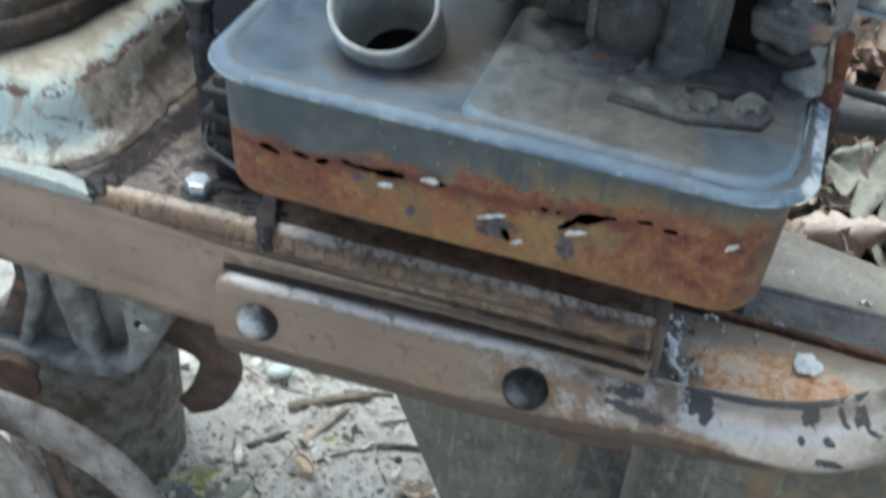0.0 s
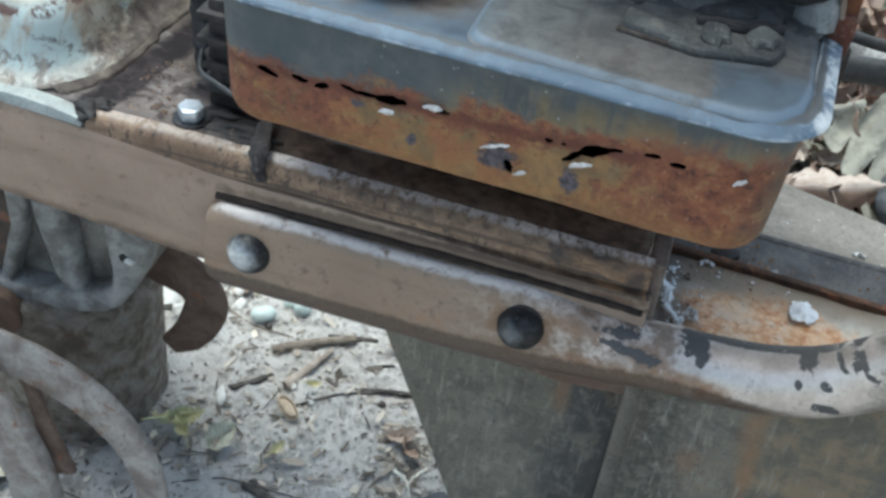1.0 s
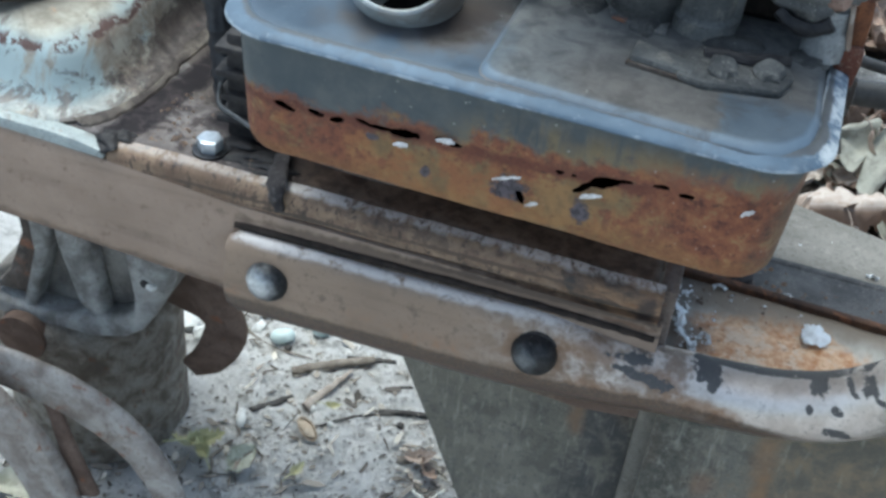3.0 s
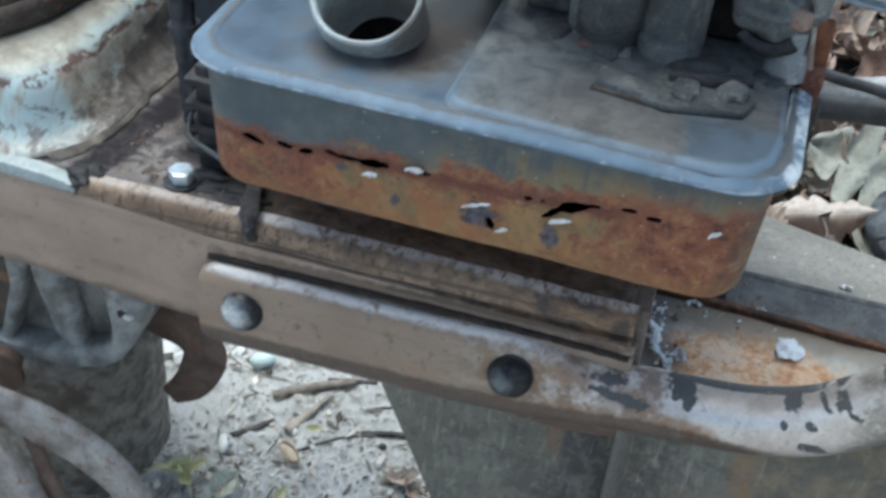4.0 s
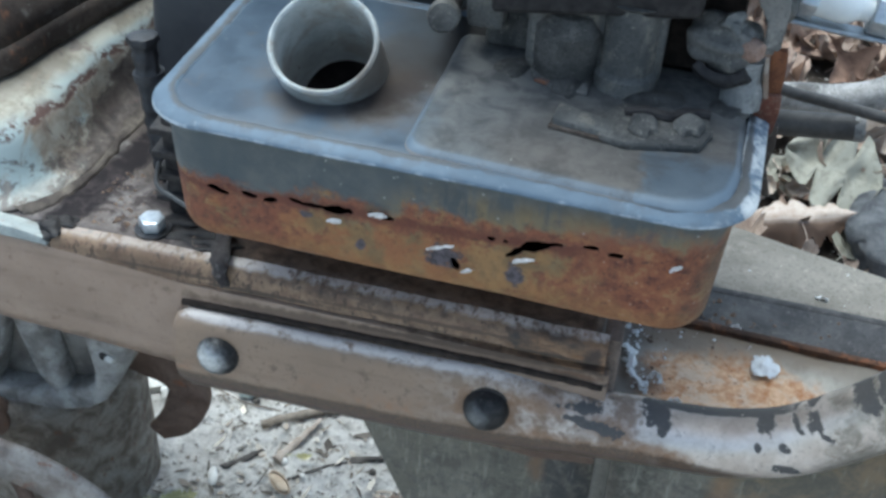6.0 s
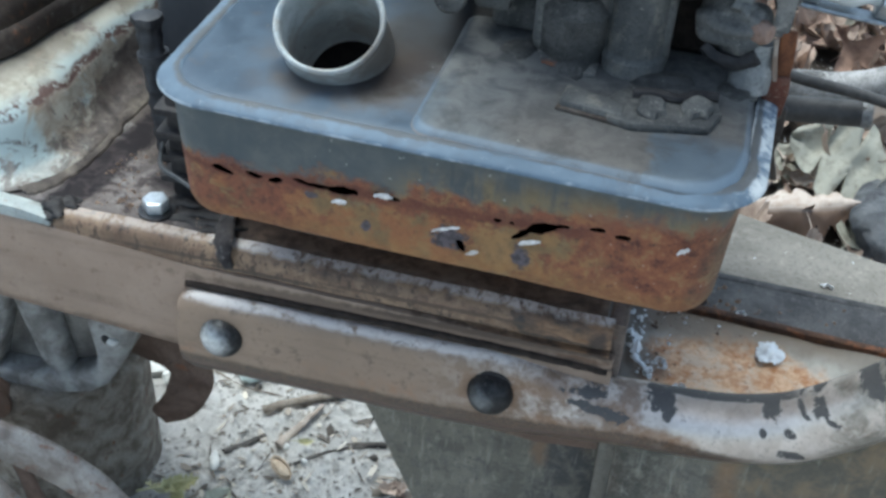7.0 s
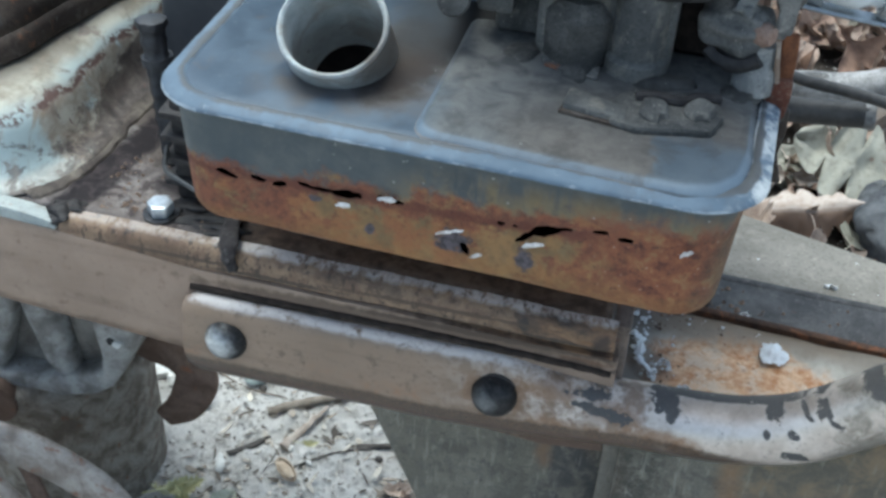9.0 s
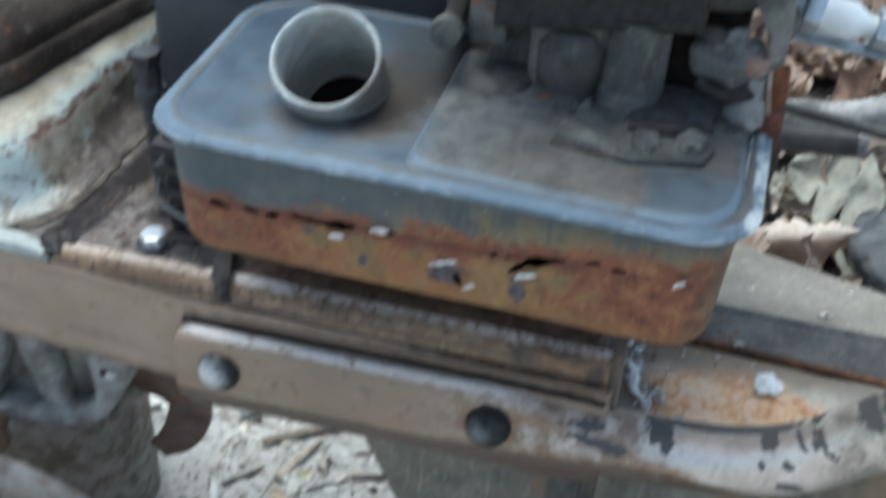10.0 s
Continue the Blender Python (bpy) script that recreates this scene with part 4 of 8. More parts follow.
TANK_SIDE, TANK_TOP, TANK_PANEL, NECK = tank_side_material(), tank_top_material(), tank_panel_material(), neck_material()
BAR = dusty_paint_material("dusty_tan_bar", (0.236, 0.167, 0.120), (0.308, 0.224, 0.166), None, 0.56, 0.6, ((0.09, 0.2690, 0.085, 0.0050, (0.070, 0.046, 0.032)), (0.02, 0.2742, 0.05, 0.0030, (0.095, 0.066, 0.046)), (0.165, 0.268, 0.03, 0.008, (0.075, 0.042, 0.028)), (0.03, 0.271, 0.03, 0.002, (0.12, 0.08, 0.055)), (0.085, 0.3220, 0.105, 0.0036, (0.105, 0.070, 0.046)), (0.12, 0.3235, 0.06, 0.0016, (0.06, 0.038, 0.026)), (0.164, 0.3195, 0.012, 0.002, (0.10, 0.052, 0.026)), (0.15, 0.3175, 0.03, 0.002, (0.05, 0.033, 0.024))), 0.2)
# the long mark at z 0.3275 is the groove's shade in colour
BASE = dusty_paint_material("oily_tan_base", (0.125, 0.078, 0.047), (0.270, 0.180, 0.112), (0.3434, 0.0023), 0.44, 0.6, ((0.135, 0.333, 0.0026, 0.0034, (0.030, 0.026, 0.024)), (0.164, 0.3305, 0.003, 0.0009, (0.16, 0.08, 0.035)), (0.170, 0.3285, 0.004, 0.008, (0.040, 0.025, 0.019)), (0.148, 0.3275, 0.014, 0.0020, (0.045, 0.030, 0.022)), (0.02, 0.331, 0.03, 0.0012, (0.05, 0.034, 0.024)), (-0.02, 0.334, 0.03, 0.0010, (0.06, 0.04, 0.028)), (0.07, 0.3275, 0.12, 0.0014, (0.035, 0.026, 0.02)), (0.10, 0.3335, 0.05, 0.0012, (0.07, 0.045, 0.03))))
PLATE_TOP = oily_plate_material()
TUBE, WHITE, PAN, SHIELD, SOIL = chipped_tube_material(), white_cover_material(), pan_material(), shield_material(), soil_material()
FOOT_WHITE = grime_material("dirty_white_foot", (0.30, 0.325, 0.315), (0.42, 0.45, 0.43), (0.17, 0.14, 0.11), 0.55, 1.8, 0.0, 0.18, 0.5)
FOOT_BROWN = grime_material("flaking_cream_flange", (0.050, 0.040, 0.036), (0.17, 0.145, 0.118), (0.027, 0.021, 0.022), 0.7, 1.7, 0.0, 0.05)
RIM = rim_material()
# black that paints the darkness inside neck and tank
HOLLOW = plain_material("hollow_black", (0.006, 0.005, 0.005), (0.014, 0.011, 0.010), 0.9, 0.0, 200, 0.3, 0.1)
SEAM = plain_material("blue_grey_tank_seam", (0.014, 0.015, 0.017), (0.050, 0.054, 0.058), 0.6, 0.0, 160, 0.3)
ENGINE = grime_material("oily_engine_casting", (0.058, 0.060, 0.060), (0.150, 0.145, 0.134), (0.26, 0.232, 0.190), 0.65, 1.1, 0.0, 0.06, 0.8)
ENGINE_DUST = grime_material("dusty_engine_casting", (0.050, 0.050, 0.049), (0.140, 0.135, 0.125), (0.29, 0.270, 0.235), 0.75, 1.6, 0.0, 0.0, 0.9)
SOOT = grime_material("sooty_dirt", (0.036, 0.036, 0.035), (0.095, 0.091, 0.084), (0.17, 0.16, 0.14), 0.85, 1.4, 0.0, 0.0, 0.9)
SHROUD = plain_material("dark_shroud_paint", (0.058, 0.062, 0.070), (0.085, 0.088, 0.095), 0.5, 0.0, 60, 0.1)
CASTING = grime_material("dirty_aluminium_casting", (0.195, 0.182, 0.166), (0.46, 0.445, 0.42), (0.13, 0.105, 0.085), 0.65, 2.3, 0.0, 0.0, 1.0, 0.0026)
# darker copy of the casting: recess shade put in with the grime
CASTING_POCKET = grime_material("grimy_shaded_pocket", (0.125, 0.110, 0.096), (0.265, 0.243, 0.213), (0.34, 0.315, 0.28), 0.75, 1.5, 0.0, 0.0, 0.9, 0.0016)
CASTING_SOIL = grime_material("soil_crusted_casting", (0.170, 0.138, 0.108), (0.40, 0.360, 0.305), (0.100, 0.064, 0.046), 0.9, 2.6, 0.0, 0.12, 1.0, 0.003)
TINE = grime_material("weathered_tine_steel", (0.215, 0.178, 0.152), (0.42, 0.38, 0.34), (0.125, 0.086, 0.064), 0.65, 1.8, 0.0, 0.22, 0.8)
TINE_RUST = grime_material("rusty_tine_steel", (0.10, 0.065, 0.048), (0.18, 0.125, 0.095), (0.06, 0.045, 0.038), 0.85, 1.6, 0.0, 0.1)
GUARD = grime_material("dark_rusty_guard", (0.030, 0.023, 0.019), (0.078, 0.060, 0.048), (0.17, 0.16, 0.145), 0.6, 0.6, 0.0, 0.12)
RUBBER = plain_material("black_rubber", (0.012, 0.013, 0.016), (0.036, 0.037, 0.042), 0.58, 0.0, 200, 0.3)
# black that paints the darkness of gaps
GAP_BLACK = plain_material("gap_black", (0.018, 0.014, 0.012), (0.045, 0.034, 0.028), 0.85, 0.0, 200, 0.6, 0.15)
CRUST = plain_material("brown_black_crust", (0.105, 0.070, 0.052), (0.230, 0.160, 0.115), 0.8, 0.0, 120, 0.6)
GRIME = plain_material("black_grease", (0.014, 0.013, 0.014), (0.042, 0.038, 0.037), 0.6, 0.0, 260, 0.6, 0.25)
STRAP = grime_material("dusty_perished_rubber", (0.026, 0.023, 0.024), (0.085, 0.074, 0.070), (0.22, 0.20, 0.19), 0.75, 1.1, 0.0, 0.0, 0.9, 0.0014)
ZINC = plain_material("bright_zinc", (0.38, 0.42, 0.46), (0.55, 0.59, 0.62), 0.32, 0.6, 300, 0.2)
DOME = grime_material("worn_black_washer", (0.040, 0.041, 0.045), (0.090, 0.090, 0.096), (0.19, 0.19, 0.19), 0.36, 2.0, 0.8, 0.0, 0.2)
DOME_PALE = dome_material("highlit_steel_bolt", 0.0, 0.2968, 0.0054, (0.62, 0.645, 0.66))
DOME_DARK = dome_material("highlit_black_bolt", 0.127, 0.2962, 0.0036, (0.17, 0.18, 0.19))
CHOKE_END = grime_material("rust_tan_cap", (0.22, 0.13, 0.095), (0.34, 0.24, 0.19), (0.12, 0.07, 0.05), 0.8, 2.0)
CHOKE = grime_material("grey_dusty_choke", (0.075, 0.075, 0.074), (0.215, 0.205, 0.19), (0.40, 0.375, 0.335), 0.75, 1.0, 0.0, 0.02)
POST = grime_material("dusty_grey_post", (0.110, 0.112, 0.110), (0.26, 0.255, 0.24), (0.40, 0.385, 0.355), 0.7, 1.4)
BRACKET = grime_material("rust_red_bracket", (0.055, 0.020, 0.014), (0.135, 0.050, 0.030), (0.26, 0.20, 0.16), 0.75, 1.6, 0.0, 0.3)
BRACKET_ORANGE = grime_material("orange_rusted_steel", (0.065, 0.027, 0.017), (0.20, 0.080, 0.036), (0.05, 0.030, 0.024), 0.8, 2.4, 0.0, 0.15)
PALE_EDGE = grime_material("pale_flaked_edge", (0.22, 0.16, 0.12), (0.48, 0.42, 0.35), (0.15, 0.085, 0.055), 0.7, 2.0)
STEEL = plain_material("dull_bright_steel", (0.26, 0.28, 0.30), (0.42, 0.45, 0.47), 0.38, 0.4, 200, 0.2)
TORN = plain_material("bare_torn_sheet", (0.42, 0.40, 0.38), (0.70, 0.68, 0.66), 0.5, 0.2, 420, 0.5)
PORCELAIN = plain_material("white_porcelain", (0.80, 0.83, 0.83), (0.87, 0.89, 0.88), 0.25, 0.0, 90, 0.05)
ANGLE = grime_material("dark_dusty_angle", (0.062, 0.060, 0.060), (0.120, 0.116, 0.113), (0.19, 0.178, 0.164), 0.7, 1.2)
REAR = grime_material("grey_tan_rear_plate", (0.160, 0.146, 0.124), (0.235, 0.216, 0.186), (0.32, 0.295, 0.255), 0.65, 0.7)
FOLD = grime_material("worn_fold", (0.16, 0.145, 0.12), (0.235, 0.215, 0.18), (0.30, 0.28, 0.24), 0.65, 1.0)
EDGE_RUST = grime_material("rusty_edge", (0.046, 0.029, 0.021), (0.115, 0.063, 0.038), (0.035, 0.026, 0.022), 0.8, 1.5, 0.0, 0.4)
TAUPE = grime_material("grimy_taupe_steel", (0.11, 0.082, 0.066), (0.22, 0.175, 0.145), (0.055, 0.036, 0.027), 0.75, 1.3, 0.0, 0.12)
FLAKE = plain_material("white_paint_flake", (0.66, 0.68, 0.69), (0.82, 0.83, 0.84), 0.5, 0.0, 200, 0.3)
BARK = grime_material("grey_twig_bark", (0.17, 0.138, 0.108), (0.32, 0.275, 0.225), (0.44, 0.40, 0.35), 0.9, 2.0, 0.0, 0.0, 0.9, 0.0016)
BARK_DARK = grime_material("dark_twig_bark", (0.05, 0.045, 0.042), (0.10, 0.09, 0.08), (0.2, 0.18, 0.16), 0.9, 2.5)
WOOD_PALE = grime_material("pale_wood", (0.40, 0.31, 0.22), (0.56, 0.46, 0.35), (0.28, 0.19, 0.12), 0.8, 2.5)
SPLINTER = grime_material("weathered_split_wood", (0.27, 0.22, 0.18), (0.44, 0.38, 0.325), (0.17, 0.13, 0.10), 0.85, 2.0)
STRAW = plain_material("bleached_straw", (0.58, 0.55, 0.46), (0.74, 0.71, 0.62), 0.7, 0.0, 200, 0.3)
NUT = plain_material("pale_green_nut", (0.42, 0.50, 0.475), (0.54, 0.61, 0.58), 0.5, 0.0, 160, 0.2)
PEBBLE = plain_material("pale_pebble", (0.46, 0.45, 0.42), (0.62, 0.61, 0.57), 0.7, 0.0, 200, 0.3)
ROCK = grime_material("grey_stone", (0.085, 0.090, 0.098), (0.190, 0.196, 0.205), (0.27, 0.275, 0.28), 0.95, 1.3, 0.0, 0.0, 1.0, 0.006)
LEAF_TAN = leaf_material("dry_tan_leaf", (0.42, 0.345, 0.285), (0.30, 0.215, 0.165), (0.19, 0.125, 0.095))
LEAF_CREAM = leaf_material("cream_dry_leaf", (0.40, 0.345, 0.295), (0.44, 0.385, 0.33), (0.24, 0.175, 0.13))
LEAF_CURLED = leaf_material("shade_toned_dry_leaf", (0.40, 0.34, 0.295), (0.44, 0.38, 0.33), (0.26, 0.19, 0.145), (0.105, 0.062, 0.040))
LEAF_BROWN = leaf_material("dry_brown_leaf", (0.22, 0.138, 0.098), (0.34, 0.255, 0.20), (0.12, 0.075, 0.055))
LEAF_PALE = leaf_material("bleached_leaf", (0.25, 0.245, 0.205), (0.31, 0.30, 0.25), (0.15, 0.135, 0.105))
LEAF_WAN = leaf_material("pale_green_leaf", (0.46, 0.46, 0.36), (0.52, 0.50, 0.41), (0.30, 0.29, 0.20))
LEAF_GREEN = leaf_material("yellow_green_leaf", (0.50, 0.48, 0.27), (0.52, 0.48, 0.33), (0.30, 0.29, 0.11))
PIPE_PALE = grime_material("pale_flaking_pipe", (0.07, 0.067, 0.064), (0.36, 0.35, 0.34), (0.46, 0.45, 0.43), 0.55, 0.9)
ROD = plain_material("black_rod", (0.034, 0.031, 0.029), (0.085, 0.079, 0.073), 0.6, 0.0, 120, 0.2)
DEBRIS = debris_material("soil_debris", (0.20, 0.18, 0.155), (0.40, 0.375, 0.34), (0.54, 0.515, 0.475), (0.66, 0.64, 0.60))
CHIPS = debris_material("bark_and_leaf_chips", (0.060, 0.052, 0.045), (0.17, 0.148, 0.125), (0.34, 0.295, 0.245), (0.58, 0.53, 0.45))


# ---- mesh helpers ----
def thing(name, at, label, category, group="", kind=""):
    ob = new(name)
    ob.location = at
    ob.empty_display_size = 0.02
    return tagged(ob, label, category, group, kind)


def mesh_of(bm, name, material, sharp=35):
    bmesh.ops.recalc_face_normals(bm, faces=bm.faces)
    me = bpy.data.meshes.new(name)
    bm.to_mesh(me)
    bm.free()
    me.materials.append(material)
    me.shade_smooth()
    me.set_sharp_from_angle(angle=radians(sharp))
    return me


def part(name, bm, material, parent=None, label="", sharp=35):
    """One mesh, modelled in the place's own coordinates, under a thing or a part."""
    ob = new(name, mesh_of(bm, name, material, sharp))
    if parent is not None:
        ob.parent = parent
        if parent.type == "EMPTY":
            ob.matrix_parent_inverse = Matrix.Translation(parent.location).inverted()
    return tagged(ob, label)


def solo(name, bm, material, label, category, group="", kind="", sharp=35):
    return tagged(part(name, bm, material, None, "", sharp), label, category, group, kind)


def bevelled(bm, width, seg=2, angle=30):
    edges = [e for e in bm.edges if len(e.link_faces) == 2 and e.calc_face_angle(0) > radians(angle)]
    if width > 0 and edges:
        bmesh.ops.bevel(bm, geom=edges, offset=width, segments=seg, affect="EDGES", profile=0.5, clamp_overlap=True)
    return bm


def box(lo, hi, bevel=0.0008, seg=2, bm=None, turn=None):
    b = bmesh.new()
    bmesh.ops.create_cube(b, size=1)
    for v in b.verts:
        v.co = Vector([lo[i] + (v.co[i] + 0.5) * (hi[i] - lo[i]) for i in range(3)])
    bevelled(b, bevel, seg)
    if turn is not None:
        bmesh.ops.transform(b, matrix=turn, verts=b.verts)
    return join(bm, b)


def join(bm, b):
    if bm is None:
        return b
    me = bpy.data.meshes.new("tmp")
    b.to_mesh(me)
    b.free()
    bm.from_mesh(me)
    bpy.data.meshes.remove(me)
    return bm


def prism(pts, axis, c0, c1, bevel=0.0006, seg=2, bm=None):
    """A polygon of (a, b) pairs, extruded along an axis from c0 to c1."""
    def place(a, b, c):
        return {"x": (c, a, b), "y": (a, c, b), "z": (a, b, c)}[axis]
    b = bmesh.new()
    low = [b.verts.new(place(*p, c0)) for p in pts]
    high = [b.verts.new(place(*p, c1)) for p in pts]
    n = len(pts)
    b.faces.new(low)
    b.faces.new(high[::-1])
    for i in range(n):
        b.faces.new((low[i], high[i], high[(i + 1) % n], low[(i + 1) % n]))
    bmesh.ops.recalc_face_normals(b, faces=b.faces)
    bevelled(b, bevel, seg)
    return join(bm, b)


def smooth_path(pts, n):
    """n points along a Catmull-Rom curve through pts."""
    p = [Vector(q) for q in pts]
    p = [2 * p[0] - p[1], *p, 2 * p[-1] - p[-2]]
    out = []
    for k in range(n):
        u = k / (n - 1) * (len(p) - 3)
        i = min(int(u), len(p) - 4)
        t = u - i
        a, b, c, d = p[i:i + 4]
        out.append(0.5 * ((2 * b) + (c - a) * t + (2 * a - 5 * b + 4 * c - d) * t * t + (3 * b - a - 3 * c + d) * t ** 3))
    return out


def sweep(path, section, up=(0, 0, 1), cap=True, bm=None):
    """section(k, u) gives the outline, as (side, up) offsets, at point k of the path, u from 0 to 1."""
    b = bm or bmesh.new()
    rings, n = [], len(path)
    for k, p in enumerate(path):
        way = (path[min(k + 1, n - 1)] - path[max(k - 1, 0)]).normalized()
        side = way.cross(Vector(up))
        side = side.normalized() if side.length > 1e-6 else Vector((1, 0, 0))
        top = side.cross(way).normalized()
        rings.append([b.verts.new(p + side * s + top * t) for s, t in section(k, k / (n - 1))])
    for r, q in zip(rings, rings[1:]):
        m = len(r)
        for i in range(m):
            b.faces.new((r[i], r[(i + 1) % m], q[(i + 1) % m], q[i]))
    if cap:
        b.faces.new(rings[0][::-1])
        b.faces.new(rings[-1])
    return b


def circle(r, n=16, flat=1.0, wob=0.0, seed=0):
    return [(r * math.cos(2 * math.pi * i / n) * (1 + wob * noise.noise((i * 1.7, seed, 0.3))), r * flat * math.sin(2 * math.pi * i / n) * (1 + wob * noise.noise((i * 1.3, seed, 5.3)))) for i in range(n)]


def tube(pts, r, n=40, seg=14, bm=None, wob=0.0, taper=None, up=(0, 0, 1)):
    path = smooth_path(pts, n)
    def sec(k, u):
        rr = r if taper is None else r * (1 + (taper - 1) * u)
        return circle(rr, seg, 1.0, wob, k * 0.35)
    return sweep(path, sec, up, True, bm)


def lathe(profile, at, axis=(0, 0, 1), seg=32, bm=None, wob=0.0):
    """A profile of (radius, height) pairs turned round an axis through at."""
    b = bm or bmesh.new()
    q = Vector(axis).normalized().to_track_quat("Z", "Y")
    rings = []
    for r, h in profile:
        ring = []
        for i in range(seg):
            a = 2 * math.pi * i / seg
            f = 1 + wob * noise.noise((math.cos(a) * 2, math.sin(a) * 2, h * 60))
            ring.append(b.verts.new(Vector(at) + q @ Vector((r * f * math.cos(a), r * f * math.sin(a), h))))
        rings.append(ring)
    for r, s in zip(rings, rings[1:]):
        for i in range(seg):
            b.faces.new((r[i], r[(i + 1) % seg], s[(i + 1) % seg], s[i]))
    if profile[0][0] > 1e-5:
        b.faces.new(rings[0][::-1])
    if profile[-1][0] > 1e-5:
        b.faces.new(rings[-1])
    bmesh.ops.remove_doubles(b, verts=[v for r in (rings[0], rings[-1]) for v in r], dist=1e-6)
    return b


def lump(at, size, seed, rough=0.25, sub=2, bm=None, turn=0.0):
    b = bmesh.new()
    bmesh.ops.create_icosphere(b, subdivisions=sub, radius=1)
    m = pose(*at, 0, 0, turn)
    for v in b.verts:
        f = 1 + rough * noise.noise(v.co * 1.3 + Vector((seed, seed * 2.1, 0)))
        v.co = m @ Vector((v.co.x * size[0] * f, v.co.y * size[1] * f, v.co.z * size[2] * f))
    return join(bm, b)


def hexagon(r, at, h, bevel=0.0007, axis="z"):
    pts = [(at[0] + r * math.cos(math.pi / 3 * i + 0.3), at[1] + r * math.sin(math.pi / 3 * i + 0.3)) for i in range(6)]
    return prism(pts, "z", at[2], at[2] + h, bevel)


# ---- ground ----
def ground_height(x, y):
    rise = max(0.0, min(1.0, (y - 0.30) / 0.32))
    rise = rise * rise * (3 - 2 * rise) * 0.045 * max(0.0, min(1.0, (x + 0.1) / 0.3))
    near = math.exp(-((x - 0.1) ** 2 + (y - 0.3) ** 2) / 0.8)
    bump = 0.006 * noise.noise((x * 9, y * 9, 0)) + near * (0.0052 * noise.noise((x * 27, y * 27, 2)) + 0.0026 * noise.noise((x * 48, y * 48, 12)) + 0.0036 * noise.noise((x * 80, y * 80, 4)) - 0.0030 * max(0.0, noise.noise((x * 52, y * 52, 8)) - 0.15) + 0.0016 * abs(noise.noise((x * 210, y * 210, 6))))
    return rise + bump - 0.002


def spread(lo, hi, stepping, far):
    inner = list(np.arange(lo, hi, stepping))
    out, s = [], stepping
    a, b = lo, inner[-1]
    left, right = [], []
    while b < far:
        s *= 1.35
        a, b = a - s, b + s
        left.append(a), right.append(b)
    return left[::-1] + inner + right


def build_ground():
    xs, ys = spread(-0.3, 0.56, 0.003, 60), spread(-0.05, 1.0, 0.0034, 60)
    verts = [(x, y, ground_height(x, y) if abs(x) < 4 and abs(y) < 4 else 0.0) for y in ys for x in xs]
    w = len(xs)
    faces = [(j * w + i, j * w + i + 1, (j + 1) * w + i + 1, (j + 1) * w + i) for j in range(len(ys) - 1) for i in range(w - 1)]
    me = bpy.data.meshes.new("ground")
    me.from_pydata(verts, [], faces)
    me.materials.append(SOIL)
    me.shade_smooth()
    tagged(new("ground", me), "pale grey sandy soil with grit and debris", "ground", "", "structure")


build_ground()


# ---- fuel tank ----
TANK_C, TANK_TURN = Vector((0.1035, 0.0245)), radians(-2.2)
LID_HALF = (0.1175, 0.0655)


def tank_point(u, v, z):
    c, s = math.cos(TANK_TURN), math.sin(TANK_TURN)
    return Vector((TANK_C.x + u * c - v * s, TANK_C.y + u * s + v * c, z))


def tank_outline(inset, radius, step_front, step_rest):
    """Points round the tank, from the back right corner on, with the front side last; (u, v)."""
    hx, hy, r = LID_HALF[0] - inset, LID_HALF[1] - inset, max(radius - inset, 0.003)
    out = []

    def line(a, b, step):
        n = max(2, int((Vector(b) - Vector(a)).length / step))
        out.extend([(a[0] + (b[0] - a[0]) * i / n, a[1] + (b[1] - a[1]) * i / n) for i in range(n)])

    def arc(cx, cy, a0, a1, n=14):
        out.extend([(cx + r * math.cos(radians(a0 + (a1 - a0) * i / n)), cy + r * math.sin(radians(a0 + (a1 - a0) * i / n))) for i in range(n)])

    line((hx - r, hy), (-hx + r, hy), step_rest)
    arc(-hx + r, hy - r, 90, 180)
    line((-hx, hy - r), (-hx, -hy + r), step_rest)
    arc(-hx + r, -hy + r, 180, 270)
    line((-hx + r, -hy), (hx - r, -hy), step_front)
    arc(hx - r, -hy + r, 270, 360)
    line((hx, -hy + r), (hx, hy - r), step_rest)
    arc(hx - r, hy - r, 0, 90)
    return out


# rust holes in the front: each a ragged slot from (x, z) to (x, z), and its half height
HOLES = [
    (0.0122, 0.4094, 0.0194, 0.4076, 0.0011), (0.0262, 0.4096, 0.0318, 0.4093, 0.0010), (0.0360, 0.4082, 0.0400, 0.4098, 0.0011),
    (0.0464, 0.4119, 0.0519, 0.4105, 0.0008), (0.0519, 0.4104, 0.0590, 0.4111, 0.0008), (0.0610, 0.4107, 0.0700, 0.4114, 0.0019),
    (0.0790, 0.4130, 0.0880, 0.4122, 0.0010), (0.1254, 0.4126, 0.1274, 0.4130, 0.0007), (0.1310, 0.4136, 0.1322, 0.4128, 0.0006),
    (0.1122, 0.3976, 0.1138, 0.3938, 0.0013), (0.1392, 0.4116, 0.1468, 0.4143, 0.0023), (0.1330, 0.4060, 0.1385, 0.4106, 0.0011),
    (0.1474, 0.4152, 0.1525, 0.4162, 0.0007), (0.1612, 0.4176, 0.1662, 0.4181, 0.0007), (0.1706, 0.4165, 0.1750, 0.4169, 0.0008),
]


